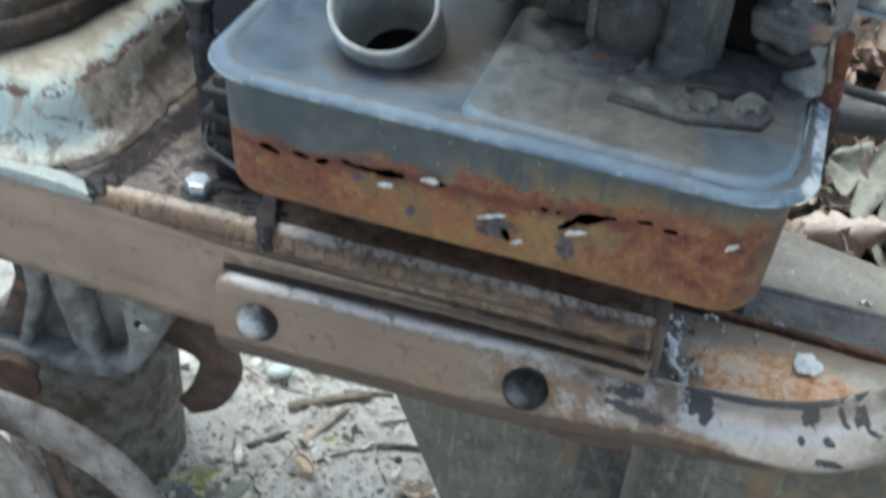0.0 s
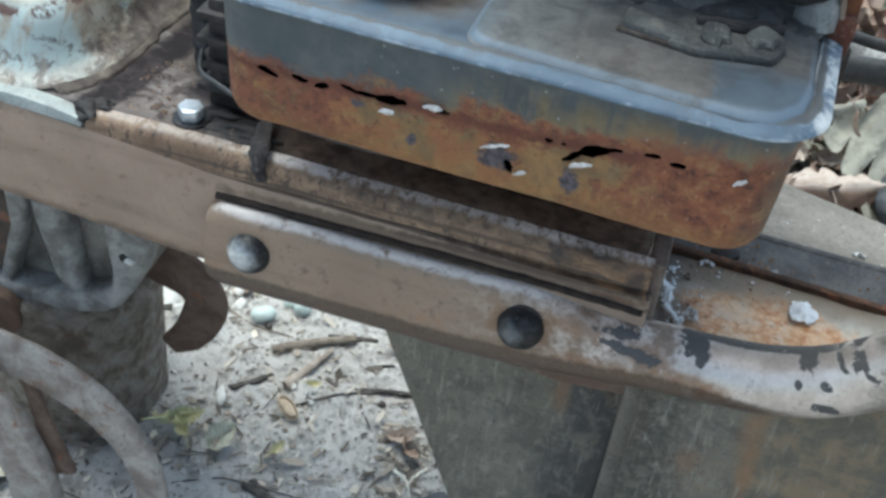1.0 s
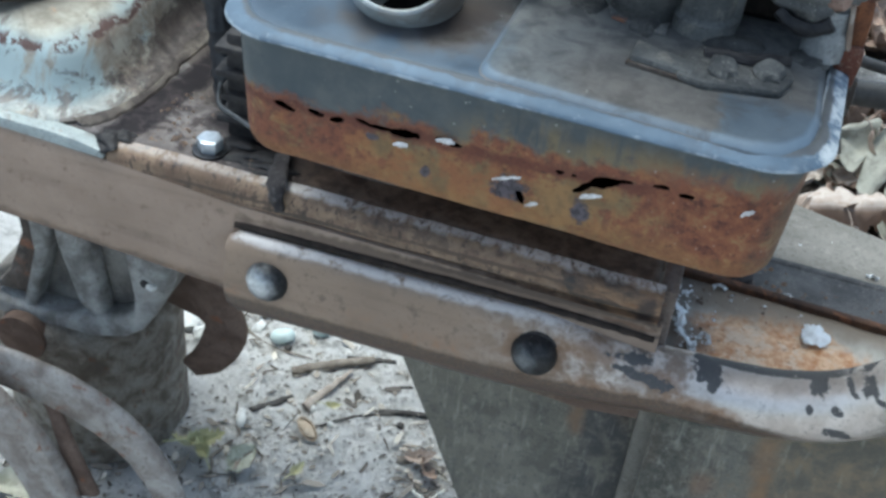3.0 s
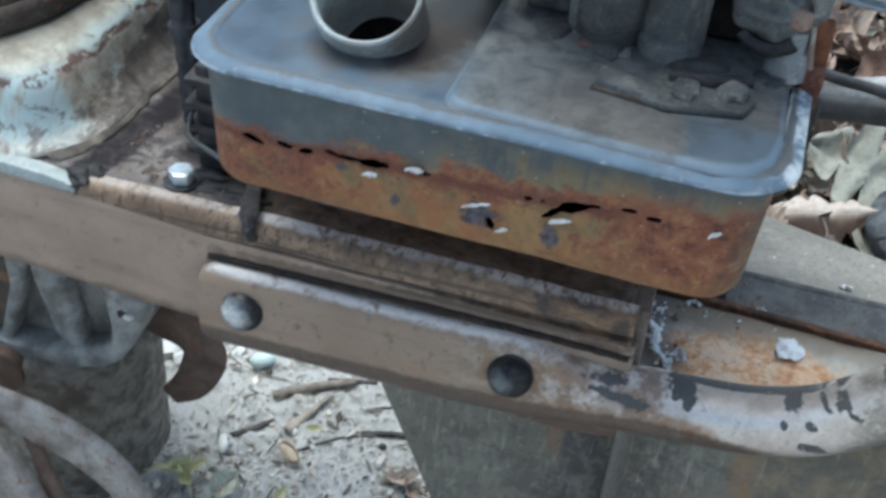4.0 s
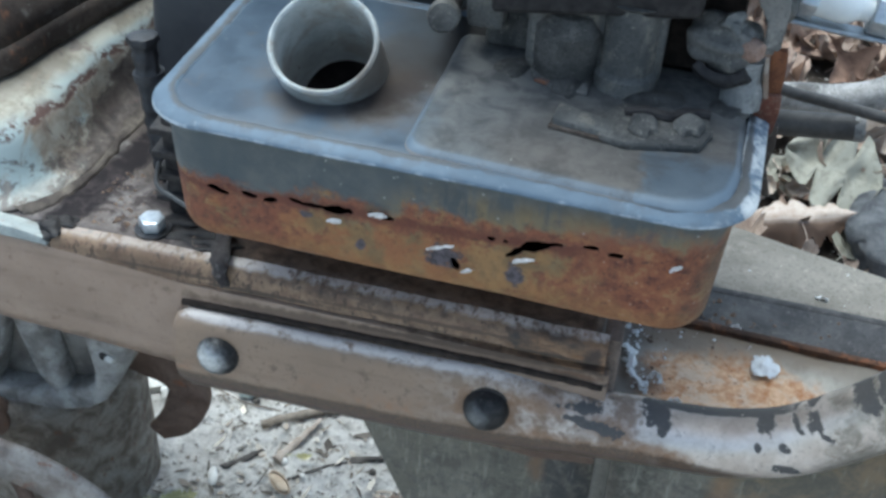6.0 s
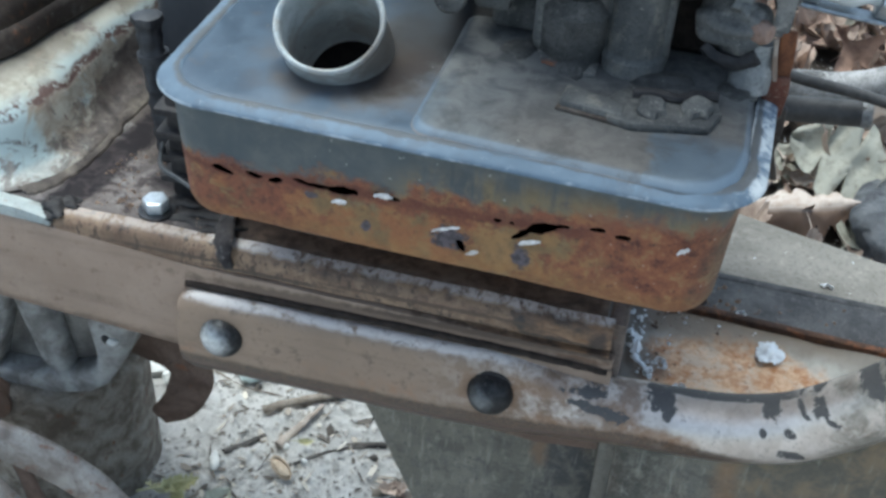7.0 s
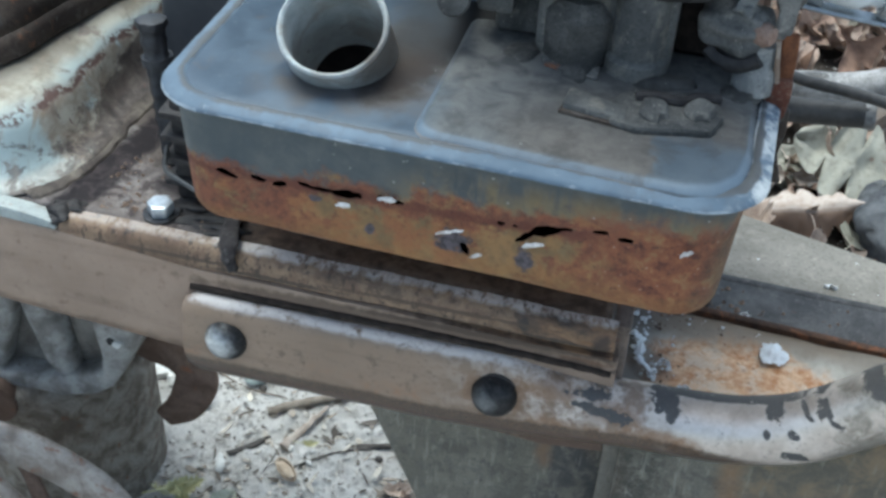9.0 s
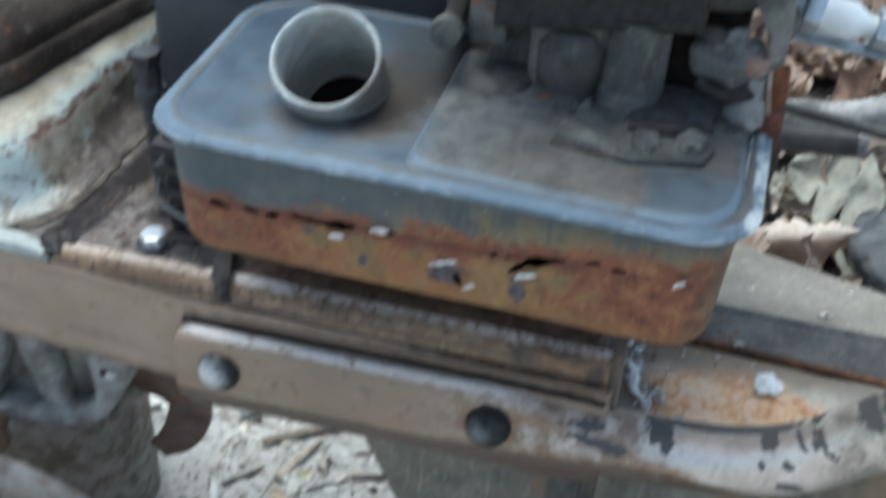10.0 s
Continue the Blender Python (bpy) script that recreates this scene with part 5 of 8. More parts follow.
def in_hole(x, z):
    for x0, z0, x1, z1, h in HOLES:
        if min(x0, x1) - 0.005 < x < max(x0, x1) + 0.005 and abs(z - (z0 + z1) / 2) < 0.008:
            dx, dz = x1 - x0, z1 - z0
            t = max(0.0, min(1.0, ((x - x0) * dx + (z - z0) * dz) / (dx * dx + dz * dz)))
            d = math.hypot(x - x0 - t * dx, z - z0 - t * dz) / (h * (0.65 + 0.5 * math.sin(math.pi * t)))
            if d + 0.55 * noise.noise((x * 330, z * 330, 1.0)) + 0.28 * noise.noise((x * 900, z * 900, 3.0)) < 1.0:
                return True
    return False


def build_tank():
    tank = thing("fuel_tank", (0.1035, 0.02, 0.375), "blue-grey steel fuel tank, rusted through along its side, uncapped", "fuel tank")
    # side shell with its rust holes
    levels = [0.4385, 0.436, 0.433, 0.430, 0.427, 0.424, 0.4215] + [0.4195 - 0.0006 * i for i in range(48)]
    levels += [0.3902]
    rings = [(z, 0.0066 + (0.4385 - z) * 0.06) for z in levels]
    for i in range(1, 9):
        a = math.pi / 2 * i / 8
        rings.append((0.3902 - 0.0100 * math.sin(a), 0.0095 + 0.0100 * (1 - math.cos(a))))
    n = len(tank_outline(0.006, 0.027, 0.0006, 0.006))
    bm = bmesh.new()
    grid = []
    for z, inset in rings:
        pts = tank_outline(inset, 0.027, 0.0006, 0.006)
        if len(pts) != n:
            base = tank_outline(0.006, 0.027, 0.0006, 0.006)
            k = (inset - 0.006)
            pts = [(u * (1 - k / LID_HALF[0]), v * (1 - k / LID_HALF[1])) for u, v in base]
        row = []
        for u, v in pts:
            p = tank_point(u, v, z)
            p.y += 0.0007 * noise.noise((p.x * 25, p.z * 30, 0)) + 0.0003 * noise.noise((p.x * 90, p.z * 90, 7))
            row.append(bm.verts.new(p))
        grid.append(row)
    for r, s in zip(grid, grid[1:]):
        for i in range(n):
            j = (i + 1) % n
            c = (r[i].co + s[j].co) / 2
            if c.y < -0.02 and in_hole(c.x, c.z):
                continue
            bm.faces.new((r[i], r[j], s[j], s[i]))
    bm.faces.new(grid[-1])
    bmesh.ops.delete(bm, geom=[v for v in bm.verts if not v.link_faces], context="VERTS")
    torn = [v for v in bm.verts if v.is_boundary and v.co.y < -0.02 and 0.385 < v.co.z < 0.43]
    for _ in range(3):
        bmesh.ops.smooth_vert(bm, verts=torn, factor=0.6, use_axis_x=True, use_axis_z=True)
    shell = part("side_shell", bm, TANK_SIDE, tank, "grey paint over orange rust with ragged holes", 50)
    thick = shell.modifiers.new("sheet", "SOLIDIFY")
    thick.thickness, thick.offset = 0.0007, -1

    # lid with rolled rim, drawn down to the opening under the neck
    base = [(u, v + 0.0036 * max(0.0, -v / LID_HALF[1]) ** 2) for u, v in tank_outline(0.0, 0.027, 0.005, 0.005)]
    axis = Vector((0.03, -0.59, 0.80)).normalized()
    rim_at = Vector((0.0500, 0.0020, 0.4630))
    foot = rim_at - axis * 0.026
    bm = bmesh.new()
    steps = [(0.0034, 0.4378), (0.0024, 0.4379), (0.0020, 0.4383), (0.0024, 0.4387), (0.0034, 0.4392), (0.0042, 0.4396), (0.0052, 0.4399), (0.0068, 0.4402), (0.0082, 0.4405), (0.0100, 0.4408), (0.0125, 0.4409)]
    rows = []
    for inset, z in steps:
        pts = [(u * (1 - inset / LID_HALF[0]), v * (1 - inset / LID_HALF[1])) for u, v in base]
        row = []
        for u, v in pts:
            p = tank_point(u, v, z)
            p.z += 0.0004 * noise.noise((p.x * 30, p.y * 30, 3))
            row.append(bm.verts.new(p))
        rows.append(row)
    outer = [v.co.copy() for v in rows[-1]]
    for f in (0.12, 0.3, 0.55, 0.8, 1.0):
        row = []
        for p in outer:
            a = math.atan2(p.y - foot.y, p.x - foot.x)
            q = Vector((foot.x + 0.0210 * math.cos(a), foot.y + 0.0264 * math.sin(a) + 0.0006, 0.4418))
            c = p.lerp(q, f)
            c.z += 0.0005 * noise.noise((c.x * 40, c.y * 40, 9))
            row.append(bm.verts.new(c))
        rows.append(row)
    m = len(base)
    for r, s in zip(rows, rows[1:]):
        for i in range(m):
            bm.faces.new((r[i], r[(i + 1) % m], s[(i + 1) % m], s[i]))
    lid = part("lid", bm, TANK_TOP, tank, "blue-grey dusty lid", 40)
    # worn rolled rim with painted sheen, proud of the lid by its own thickness
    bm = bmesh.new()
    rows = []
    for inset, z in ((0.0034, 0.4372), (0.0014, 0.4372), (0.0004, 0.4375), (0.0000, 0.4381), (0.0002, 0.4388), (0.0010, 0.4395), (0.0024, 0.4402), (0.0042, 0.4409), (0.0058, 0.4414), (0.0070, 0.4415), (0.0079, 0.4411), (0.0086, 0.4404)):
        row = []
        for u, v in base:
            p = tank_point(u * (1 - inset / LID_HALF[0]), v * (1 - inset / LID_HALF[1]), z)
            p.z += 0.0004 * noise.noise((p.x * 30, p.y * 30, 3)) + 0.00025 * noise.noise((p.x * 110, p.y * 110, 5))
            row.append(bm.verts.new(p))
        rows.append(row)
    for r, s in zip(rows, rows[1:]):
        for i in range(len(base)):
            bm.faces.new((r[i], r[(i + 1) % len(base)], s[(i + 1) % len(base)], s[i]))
    part("rolled_rim", bm, RIM, lid, "worn rolled rim, its sky sheen put into the paler colour", 40)

    # raised panel
    pts = [(0.0885, -0.0292), (0.190, -0.0372), (0.202, -0.0335), (0.2095, -0.0240), (0.2120, -0.011), (0.2125, 0.062), (0.0915, 0.066)]
    rounded = []
    for i, p in enumerate(pts):
        a, b, c = Vector(pts[i - 1]), Vector(p), Vector(pts[(i + 1) % len(pts)])
        r = 0.009 if i == 0 else 0.005 if i in (5, 6) else 0.003
        e, f = b + (a - b).normalized() * r, b + (c - b).normalized() * r
        rounded += [tuple(e.lerp(b, t).lerp(b.lerp(f, t), t)) for t in (0, 0.25, 0.5, 0.75, 1)]
    c = Vector((0.15, 0.015))
    bm = bmesh.new()
    rows = []
    for grow, z in ((1.0, 0.4406), (0.994, 0.4413), (0.978, 0.4425), (0.955, 0.4436), (0.935, 0.4441), (0.86, 0.4443), (0.5, 0.4445), (0.05, 0.4445)):
        rows.append([bm.verts.new((c.x + (p[0] - c.x) * (grow if grow > 0.9 else grow), c.y + (p[1] - c.y) * (1 - (1 - grow) * 1.6 if grow > 0.9 else grow), z)) for p in rounded])
    m = len(rounded)
    for r, s in zip(rows, rows[1:]):
        for i in range(m):
            bm.faces.new((r[i], r[(i + 1) % m], s[(i + 1) % m], s[i]))
    bm.faces.new(rows[-1])
    part("raised_panel", bm, TANK_PANEL, tank, "dusty raised panel pressed into the lid", 60)

    # filler neck, leaning forward, open at the top
    prof = [(0.0222, -0.0225), (0.0222, 0.006), (0.0218, 0.012), (0.0217, 0.0225), (0.0220, 0.0235), (0.0224, 0.0247), (0.0224, 0.0259), (0.0220, 0.0268), (0.0213, 0.0271), (0.0203, 0.0265), (0.0199, 0.0250), (0.0198, 0.020), (0.0196, 0.004), (0.0194, -0.010), (0.0190, -0.0262), (0.0176, -0.0285)]
    bm = bmesh.new()
    q = axis.to_track_quat("Z", "Y")
    rings, seg = [], 64
    for r, h in prof:
        ring = []
        r *= 1.0 - 0.035 * max(0.0, min(1.0, (h + 0.010) / 0.022))
        for i in range(seg):
            a = 2 * math.pi * i / seg
            f = 1 + 0.018 * noise.noise((math.cos(a) * 1.5, math.sin(a) * 1.5, 0.7)) + 0.006 * noise.noise((math.cos(a) * 6, math.sin(a) * 6, h * 150))
            ring.append(bm.verts.new(foot + q @ Vector((r * f * math.cos(a), r * f * math.sin(a), h))))
        rings.append(ring)
    for r, s in zip(rings, rings[1:]):
        for i in range(seg):
            bm.faces.new((r[i], r[(i + 1) % seg], s[(i + 1) % seg], s[i]))
    neck = part("filler_neck", bm, NECK, tank, "pale zinc filler neck, uncapped and dark inside", 50)
    # black liner and floor added to make the inside dark
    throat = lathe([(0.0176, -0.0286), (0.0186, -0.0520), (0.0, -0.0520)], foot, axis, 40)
    part("throat", throat, HOLLOW, neck, "black liner put in for the dark inside of the neck", 50)
    part("dark_floor", prism([(0.0, -0.02), (0.205, -0.025), (0.205, 0.075), (0.0, 0.075)], "z", 0.3835, 0.3900, 0.0), HOLLOW, tank, "black slab put in for the dark inside of the tank")

    # curled bright edges of the torn sheet
    for x, z, w, h, tilt in ((0.0652, 0.4079, 0.0042, 0.0017, 6), (0.0826, 0.4149, 0.0052, 0.0015, 3), (0.1396, 0.4080, 0.0058, 0.0016, 20), (0.1075, 0.4060, 0.0078, 0.0009, 20), (0.1184, 0.3972, 0.0036, 0.0014, 24), (0.1948, 0.4186, 0.0036, 0.0012, 34)):
        b = bmesh.new()
        bmesh.ops.create_grid(b, x_segments=8, y_segments=3, size=1)
        m = pose(x, -0.0352 - (x - 0.1) * 0.038 - 0.0006, z, 0, -tilt, 0)
        for v in b.verts:
            e = math.sqrt(max(0.02, 1 - v.co.x ** 2)) * (1 + 0.6 * noise.noise((v.co.x * 3, x * 90, 0)))
            v.co = m @ Vector((v.co.x * w * 0.72, -0.0009 * (1 - v.co.y ** 2) - 0.0005 * noise.noise((v.co.x * 4, v.co.y * 2, x * 50)), v.co.y * h * 0.75 * e + 0.0006 * noise.noise((v.co.x * 5, v.co.y, x * 70))))
        fl = part("torn_edge", b, TORN, shell, "bright torn metal edge", 80)
        fl.modifiers.new("sheet", "SOLIDIFY").thickness = 0.0004


build_tank()


# ---- frame ----
def sweep_range(path, sec, k0, k1):
    """The stretch k0 to k1 of a sweep; the cut end is left open so that the pieces meet."""
    b = bmesh.new()
    rings = []
    for k in range(k0, k1 + 1):
        way = (path[min(k + 1, len(path) - 1)] - path[max(k - 1, 0)]).normalized()
        side = way.cross(Vector((0, 0, 1))).normalized()
        top = side.cross(way).normalized()
        rings.append([b.verts.new(path[k] + side * s + top * t) for s, t in sec(k, k / (len(path) - 1))])
    for r, q in zip(rings, rings[1:]):
        for i in range(len(r)):
            b.faces.new((r[i], r[(i + 1) % len(r)], q[(i + 1) % len(r)], q[i]))
    b.faces.new(rings[0][::-1] if k0 == 0 else rings[-1])
    return b


def build_frame():
    rail = thing("frame_rail", (0.0, 0.0, 0.265), "dusty tan-painted flat steel frame bar", "machine frame")
    bar = prism([(-0.34, 0.302), (0.150, 0.2625), (0.178, 0.2660), (0.178, 0.3230), (0.10, 0.3255), (-0.020, 0.3285), (-0.0845, 0.3350), (-0.134, 0.3385), (-0.34, 0.3400)], "y", 0.0, 0.0055, 0.0007)
    part("flat_bar", bar, BAR, rail, "flat tan bar, rusty along its lower edge")

    # flattened, then round, tube bolted to the bar
    pts = [(-0.0215, -0.0025, 0.2925), (0.02, -0.0025, 0.2925), (0.06, -0.0025, 0.2920), (0.10, -0.002, 0.2915), (0.14, 0.0, 0.2910), (0.165, 0.001, 0.2915), (0.19, 0.002, 0.2925), (0.213, 0.002, 0.2935), (0.236, 0.001, 0.2975), (0.258, -0.001, 0.3074), (0.278, -0.003, 0.3242), (0.298, -0.005, 0.3470), (0.325, -0.008, 0.384), (0.36, -0.012, 0.433)]
    path = smooth_path(pts, 110)

    def sec(k, u):
        x = path[k].x
        f = max(0.0, min(1.0, (x - 0.118) / 0.075))
        f = f * f * (3 - 2 * f)
        start = max(0.0, min(1.0, (x + 0.0215) / 0.006))
        start = math.sqrt(1 - (1 - start) ** 2)
        out = []
        for i in range(28):
            a = 2 * math.pi * i / 28
            c, s = math.cos(a), math.sin(a)
            fl = (0.0078 * math.copysign(abs(c) ** 1.0, c), 0.0238 * math.copysign(abs(s) ** 0.72, s) * (0.86 + 0.14 * start))
            # a shallow hollow along the flattened face
            fl = (fl[0] * (1 - 0.22 * math.exp(-((fl[1] - 0.0105) / 0.005) ** 2) - 0.12 * max(0.0, -fl[1] - 0.006) / 0.018), fl[1])
            rd = (0.0152 * c, 0.0152 * s)
            o = tuple(p * (1 - f) + q * f for p, q in zip(fl, rd))
            d = 1 + 0.012 * noise.noise((x * 45, c * 1.5, s * 1.5))
            out.append((o[0] * d, o[1] * d))
        return out
    handle = thing("bent_tube", (0.0, -0.001, 0.268), "bent steel tube with flattened end, chipped silver paint", "tube")
    cut = next(k for k, p in enumerate(path) if p.x > 0.160)
    part("flattened_end", sweep_range(path, sec, 0, cut), TUBE, handle, "flattened tan tube end, worn upper edge with a painted highlight", 55)
    part("tube_bend", sweep_range(path, sec, cut, len(path) - 1), TUBE, handle, "round bent tube, silver paint chipped to dark metal", 55)
    # black strip put in for the dark gap above the flattened end
    seam = tube([(-0.0195, 0.0002, 0.3180), (0.03, 0.0, 0.3182), (0.09, 0.0, 0.3180), (0.14, 0.0, 0.3172), (0.176, 0.0004, 0.3155)], 0.0019, 90, 8, None, 0.3)
    solo("gap_strip", seam, GAP_BLACK, "black strip put in for the dark gap above the tube", "grease", "", "stuff", 80)

    for x, z, mat, lab in ((0.0, 0.2968, DOME_PALE, "domed steel bolt head with a painted highlight"), (0.127, 0.2962, DOME_DARK, "dark domed bolt head")):
        bolt = thing("carriage_bolt", (x, -0.005, z - 0.01), "domed carriage bolt through the flattened tube, " + ("pale with a painted highlight" if mat is DOME_PALE else "dark with a small painted highlight"), "bolt", "bolts through the tube")
        prof = [(0.0107, 0.0), (0.0107, 0.0012)] + [(0.0105 * math.cos(a), 0.0014 + 0.0092 * math.sin(a)) for a in np.linspace(0.05, math.pi / 2, 9)]
        part("bolt_head", lathe(prof, (x, -0.0062, z), (0.02, -1, 0), 36, None, 0.02), mat, bolt, lab, 50)
        # dark ring behind the head, set slightly right and down
        ring = [(0.0128, 0.0), (0.0128, 0.0006), (0.0112, 0.0010), (0.0, 0.0010)]
        part("dark_ring", lathe(ring, (x + 0.0008, -0.0062, z - 0.0005), (0, -1, 0), 30, None, 0.08), GRIME, bolt)

    # engine base: a pressed channel with stepped front
    base = thing("mounting_channel", (0.045, 0.06, 0.31), "oily tan pressed-steel mounting channel on the frame bar", "mounting channel")
    prof = [(0.0058, 0.3140), (0.0058, 0.3195), (0.0008, 0.3205), (0.0004, 0.3255), (0.0034, 0.3260), (0.0034, 0.3282), (0.0006, 0.3292), (0.0004, 0.3375), (0.0020, 0.3406), (0.0050, 0.3422), (0.0090, 0.3424), (0.0090, 0.3396), (0.0072, 0.3380), (0.0072, 0.3140)]
    bm = bmesh.new()
    rings = []
    for i in range(70):
        x = -0.083 + 0.2585 * i / 69
        wob = 0.0005 * noise.noise((x * 30, 0, 0))
        rings.append([bm.verts.new((x, y + wob * 0.6, z + wob + 0.0004 * noise.noise((x * 90, y * 90, z * 60)) - 0.010 * max(0, x - 0.01) / 0.17 * (0.35 if z > 0.33 else 0.15))) for y, z in prof])
    for r, s in zip(rings, rings[1:]):
        for i in range(len(prof)):
            j = (i + 1) % len(prof)
            bm.faces.new((r[i], r[j], s[j], s[i]))
    bm.faces.new(rings[0]), bm.faces.new(rings[-1][::-1])
    part("front_flange", bm, BASE, base, "stepped front flange, worn upper edge with a painted highlight", 40)
    bm = bmesh.new()
    nx, ny = 60, 34
    vs = [[bm.verts.new((-0.083 + 0.255 * i / nx - 0.10 * max(0.0, 1 - i / 12), 0.0088 + 0.19 * j / ny, 0.3420 - 0.0035 * max(0, -0.073 + 0.255 * i / nx) / 0.17 + 0.0006 * noise.noise((i * 0.3, j * 0.3, 0)))) for i in range(nx + 1)] for j in range(ny + 1)]
    for j in range(ny):
        for i in range(nx):
            bm.faces.new((vs[j][i], vs[j][i + 1], vs[j + 1][i + 1], vs[j + 1][i]))
    top = part("base_plate", bm, PLATE_TOP, base, "greasy plate top", 60)
    th = top.modifiers.new("sheet", "SOLIDIFY")
    th.thickness, th.offset = 0.0028, -1
    # upright end of the channel
    part("end_cap", prism([(0.008, 0.27), (0.03, 0.268), (0.05, 0.27), (0.05, 0.336), (0.008, 0.337)], "x", 0.1730, 0.1810, 0.0014), TAUPE, base, "grimy brown bent end of the channel")

    bolt = thing("hex_bolt", (-0.0390, 0.0170, 0.3425), "bright zinc hex bolt on the greasy base plate", "bolt")
    part("washer", lathe([(0.0084, 0), (0.0084, 0.0012), (0.0, 0.0012)], (-0.0390, 0.0170, 0.3425), (0, 0, 1), 28), DOME, bolt)
    part("bolt_head", bevel_head(-0.0390, 0.0170, 0.3436), ZINC, bolt)

    # black strap end hooked over the base's edge
    path = smooth_path([(-0.0060, 0.026, 0.3450), (-0.0030, 0.013, 0.3470), (-0.0005, 0.0035, 0.3462), (0.0008, -0.0012, 0.3425), (0.0020, -0.0020, 0.3385), (0.0030, -0.0018, 0.3340)], 36)
    clip = sweep(path, lambda k, u: [((0.0034 + 0.0012 * math.sin(u * 5)) * math.copysign(abs(math.cos(a)) ** 0.6, math.cos(a)) * (1 + 0.35 * noise.noise((k * 0.22, a, 0))), 0.0020 * math.sin(a) * (1 + 0.9 * noise.noise((k * 0.3, a * 2, 3)))) for a in np.linspace(0, 2 * math.pi, 16, endpoint=False)], (0, -1, 1))
    solo("rubber_strap", clip, STRAP, "greasy black rubber strap end hooked over the plate edge", "strap", sharp=60)
    # thin hose, carried on under the tank in place of its lower seam
    hose = tube([(-0.040, 0.032, 0.3700), (-0.031, 0.011, 0.3735), (-0.018, 0.001, 0.3758), (-0.001, -0.0085, 0.3768), (0.016, -0.0145, 0.3770), (0.046, -0.0180, 0.3770), (0.070, -0.0150, 0.3752), (0.088, -0.004, 0.3700), (0.095, 0.012, 0.362), (0.10, 0.024, 0.3440)], 0.0010, 60, 10, None, 0.1)
    solo("hose_seam", hose, SEAM, "thin grey-black hose, drawn on as the tank's lower seam", "hose", sharp=70)
    # engine mount under the tank that carries it
    mount = thing("tank_support", (0.1, 0.06, 0.342), "dark greasy block between base plate and tank", "support")
    part("block", box((0.02, 0.028, 0.3405), (0.165, 0.10, 0.3800), 0.002), CRUST, mount)


def bevel_head(x, y, z):
    bm = hexagon(0.0063, (x, y, z), 0.0062, 0.0009)
    return lathe([(0.0044, 0.0062), (0.0044, 0.0065), (0.0, 0.0065)], (x, y, z), (0, 0, 1), 24, bm)


build_frame()


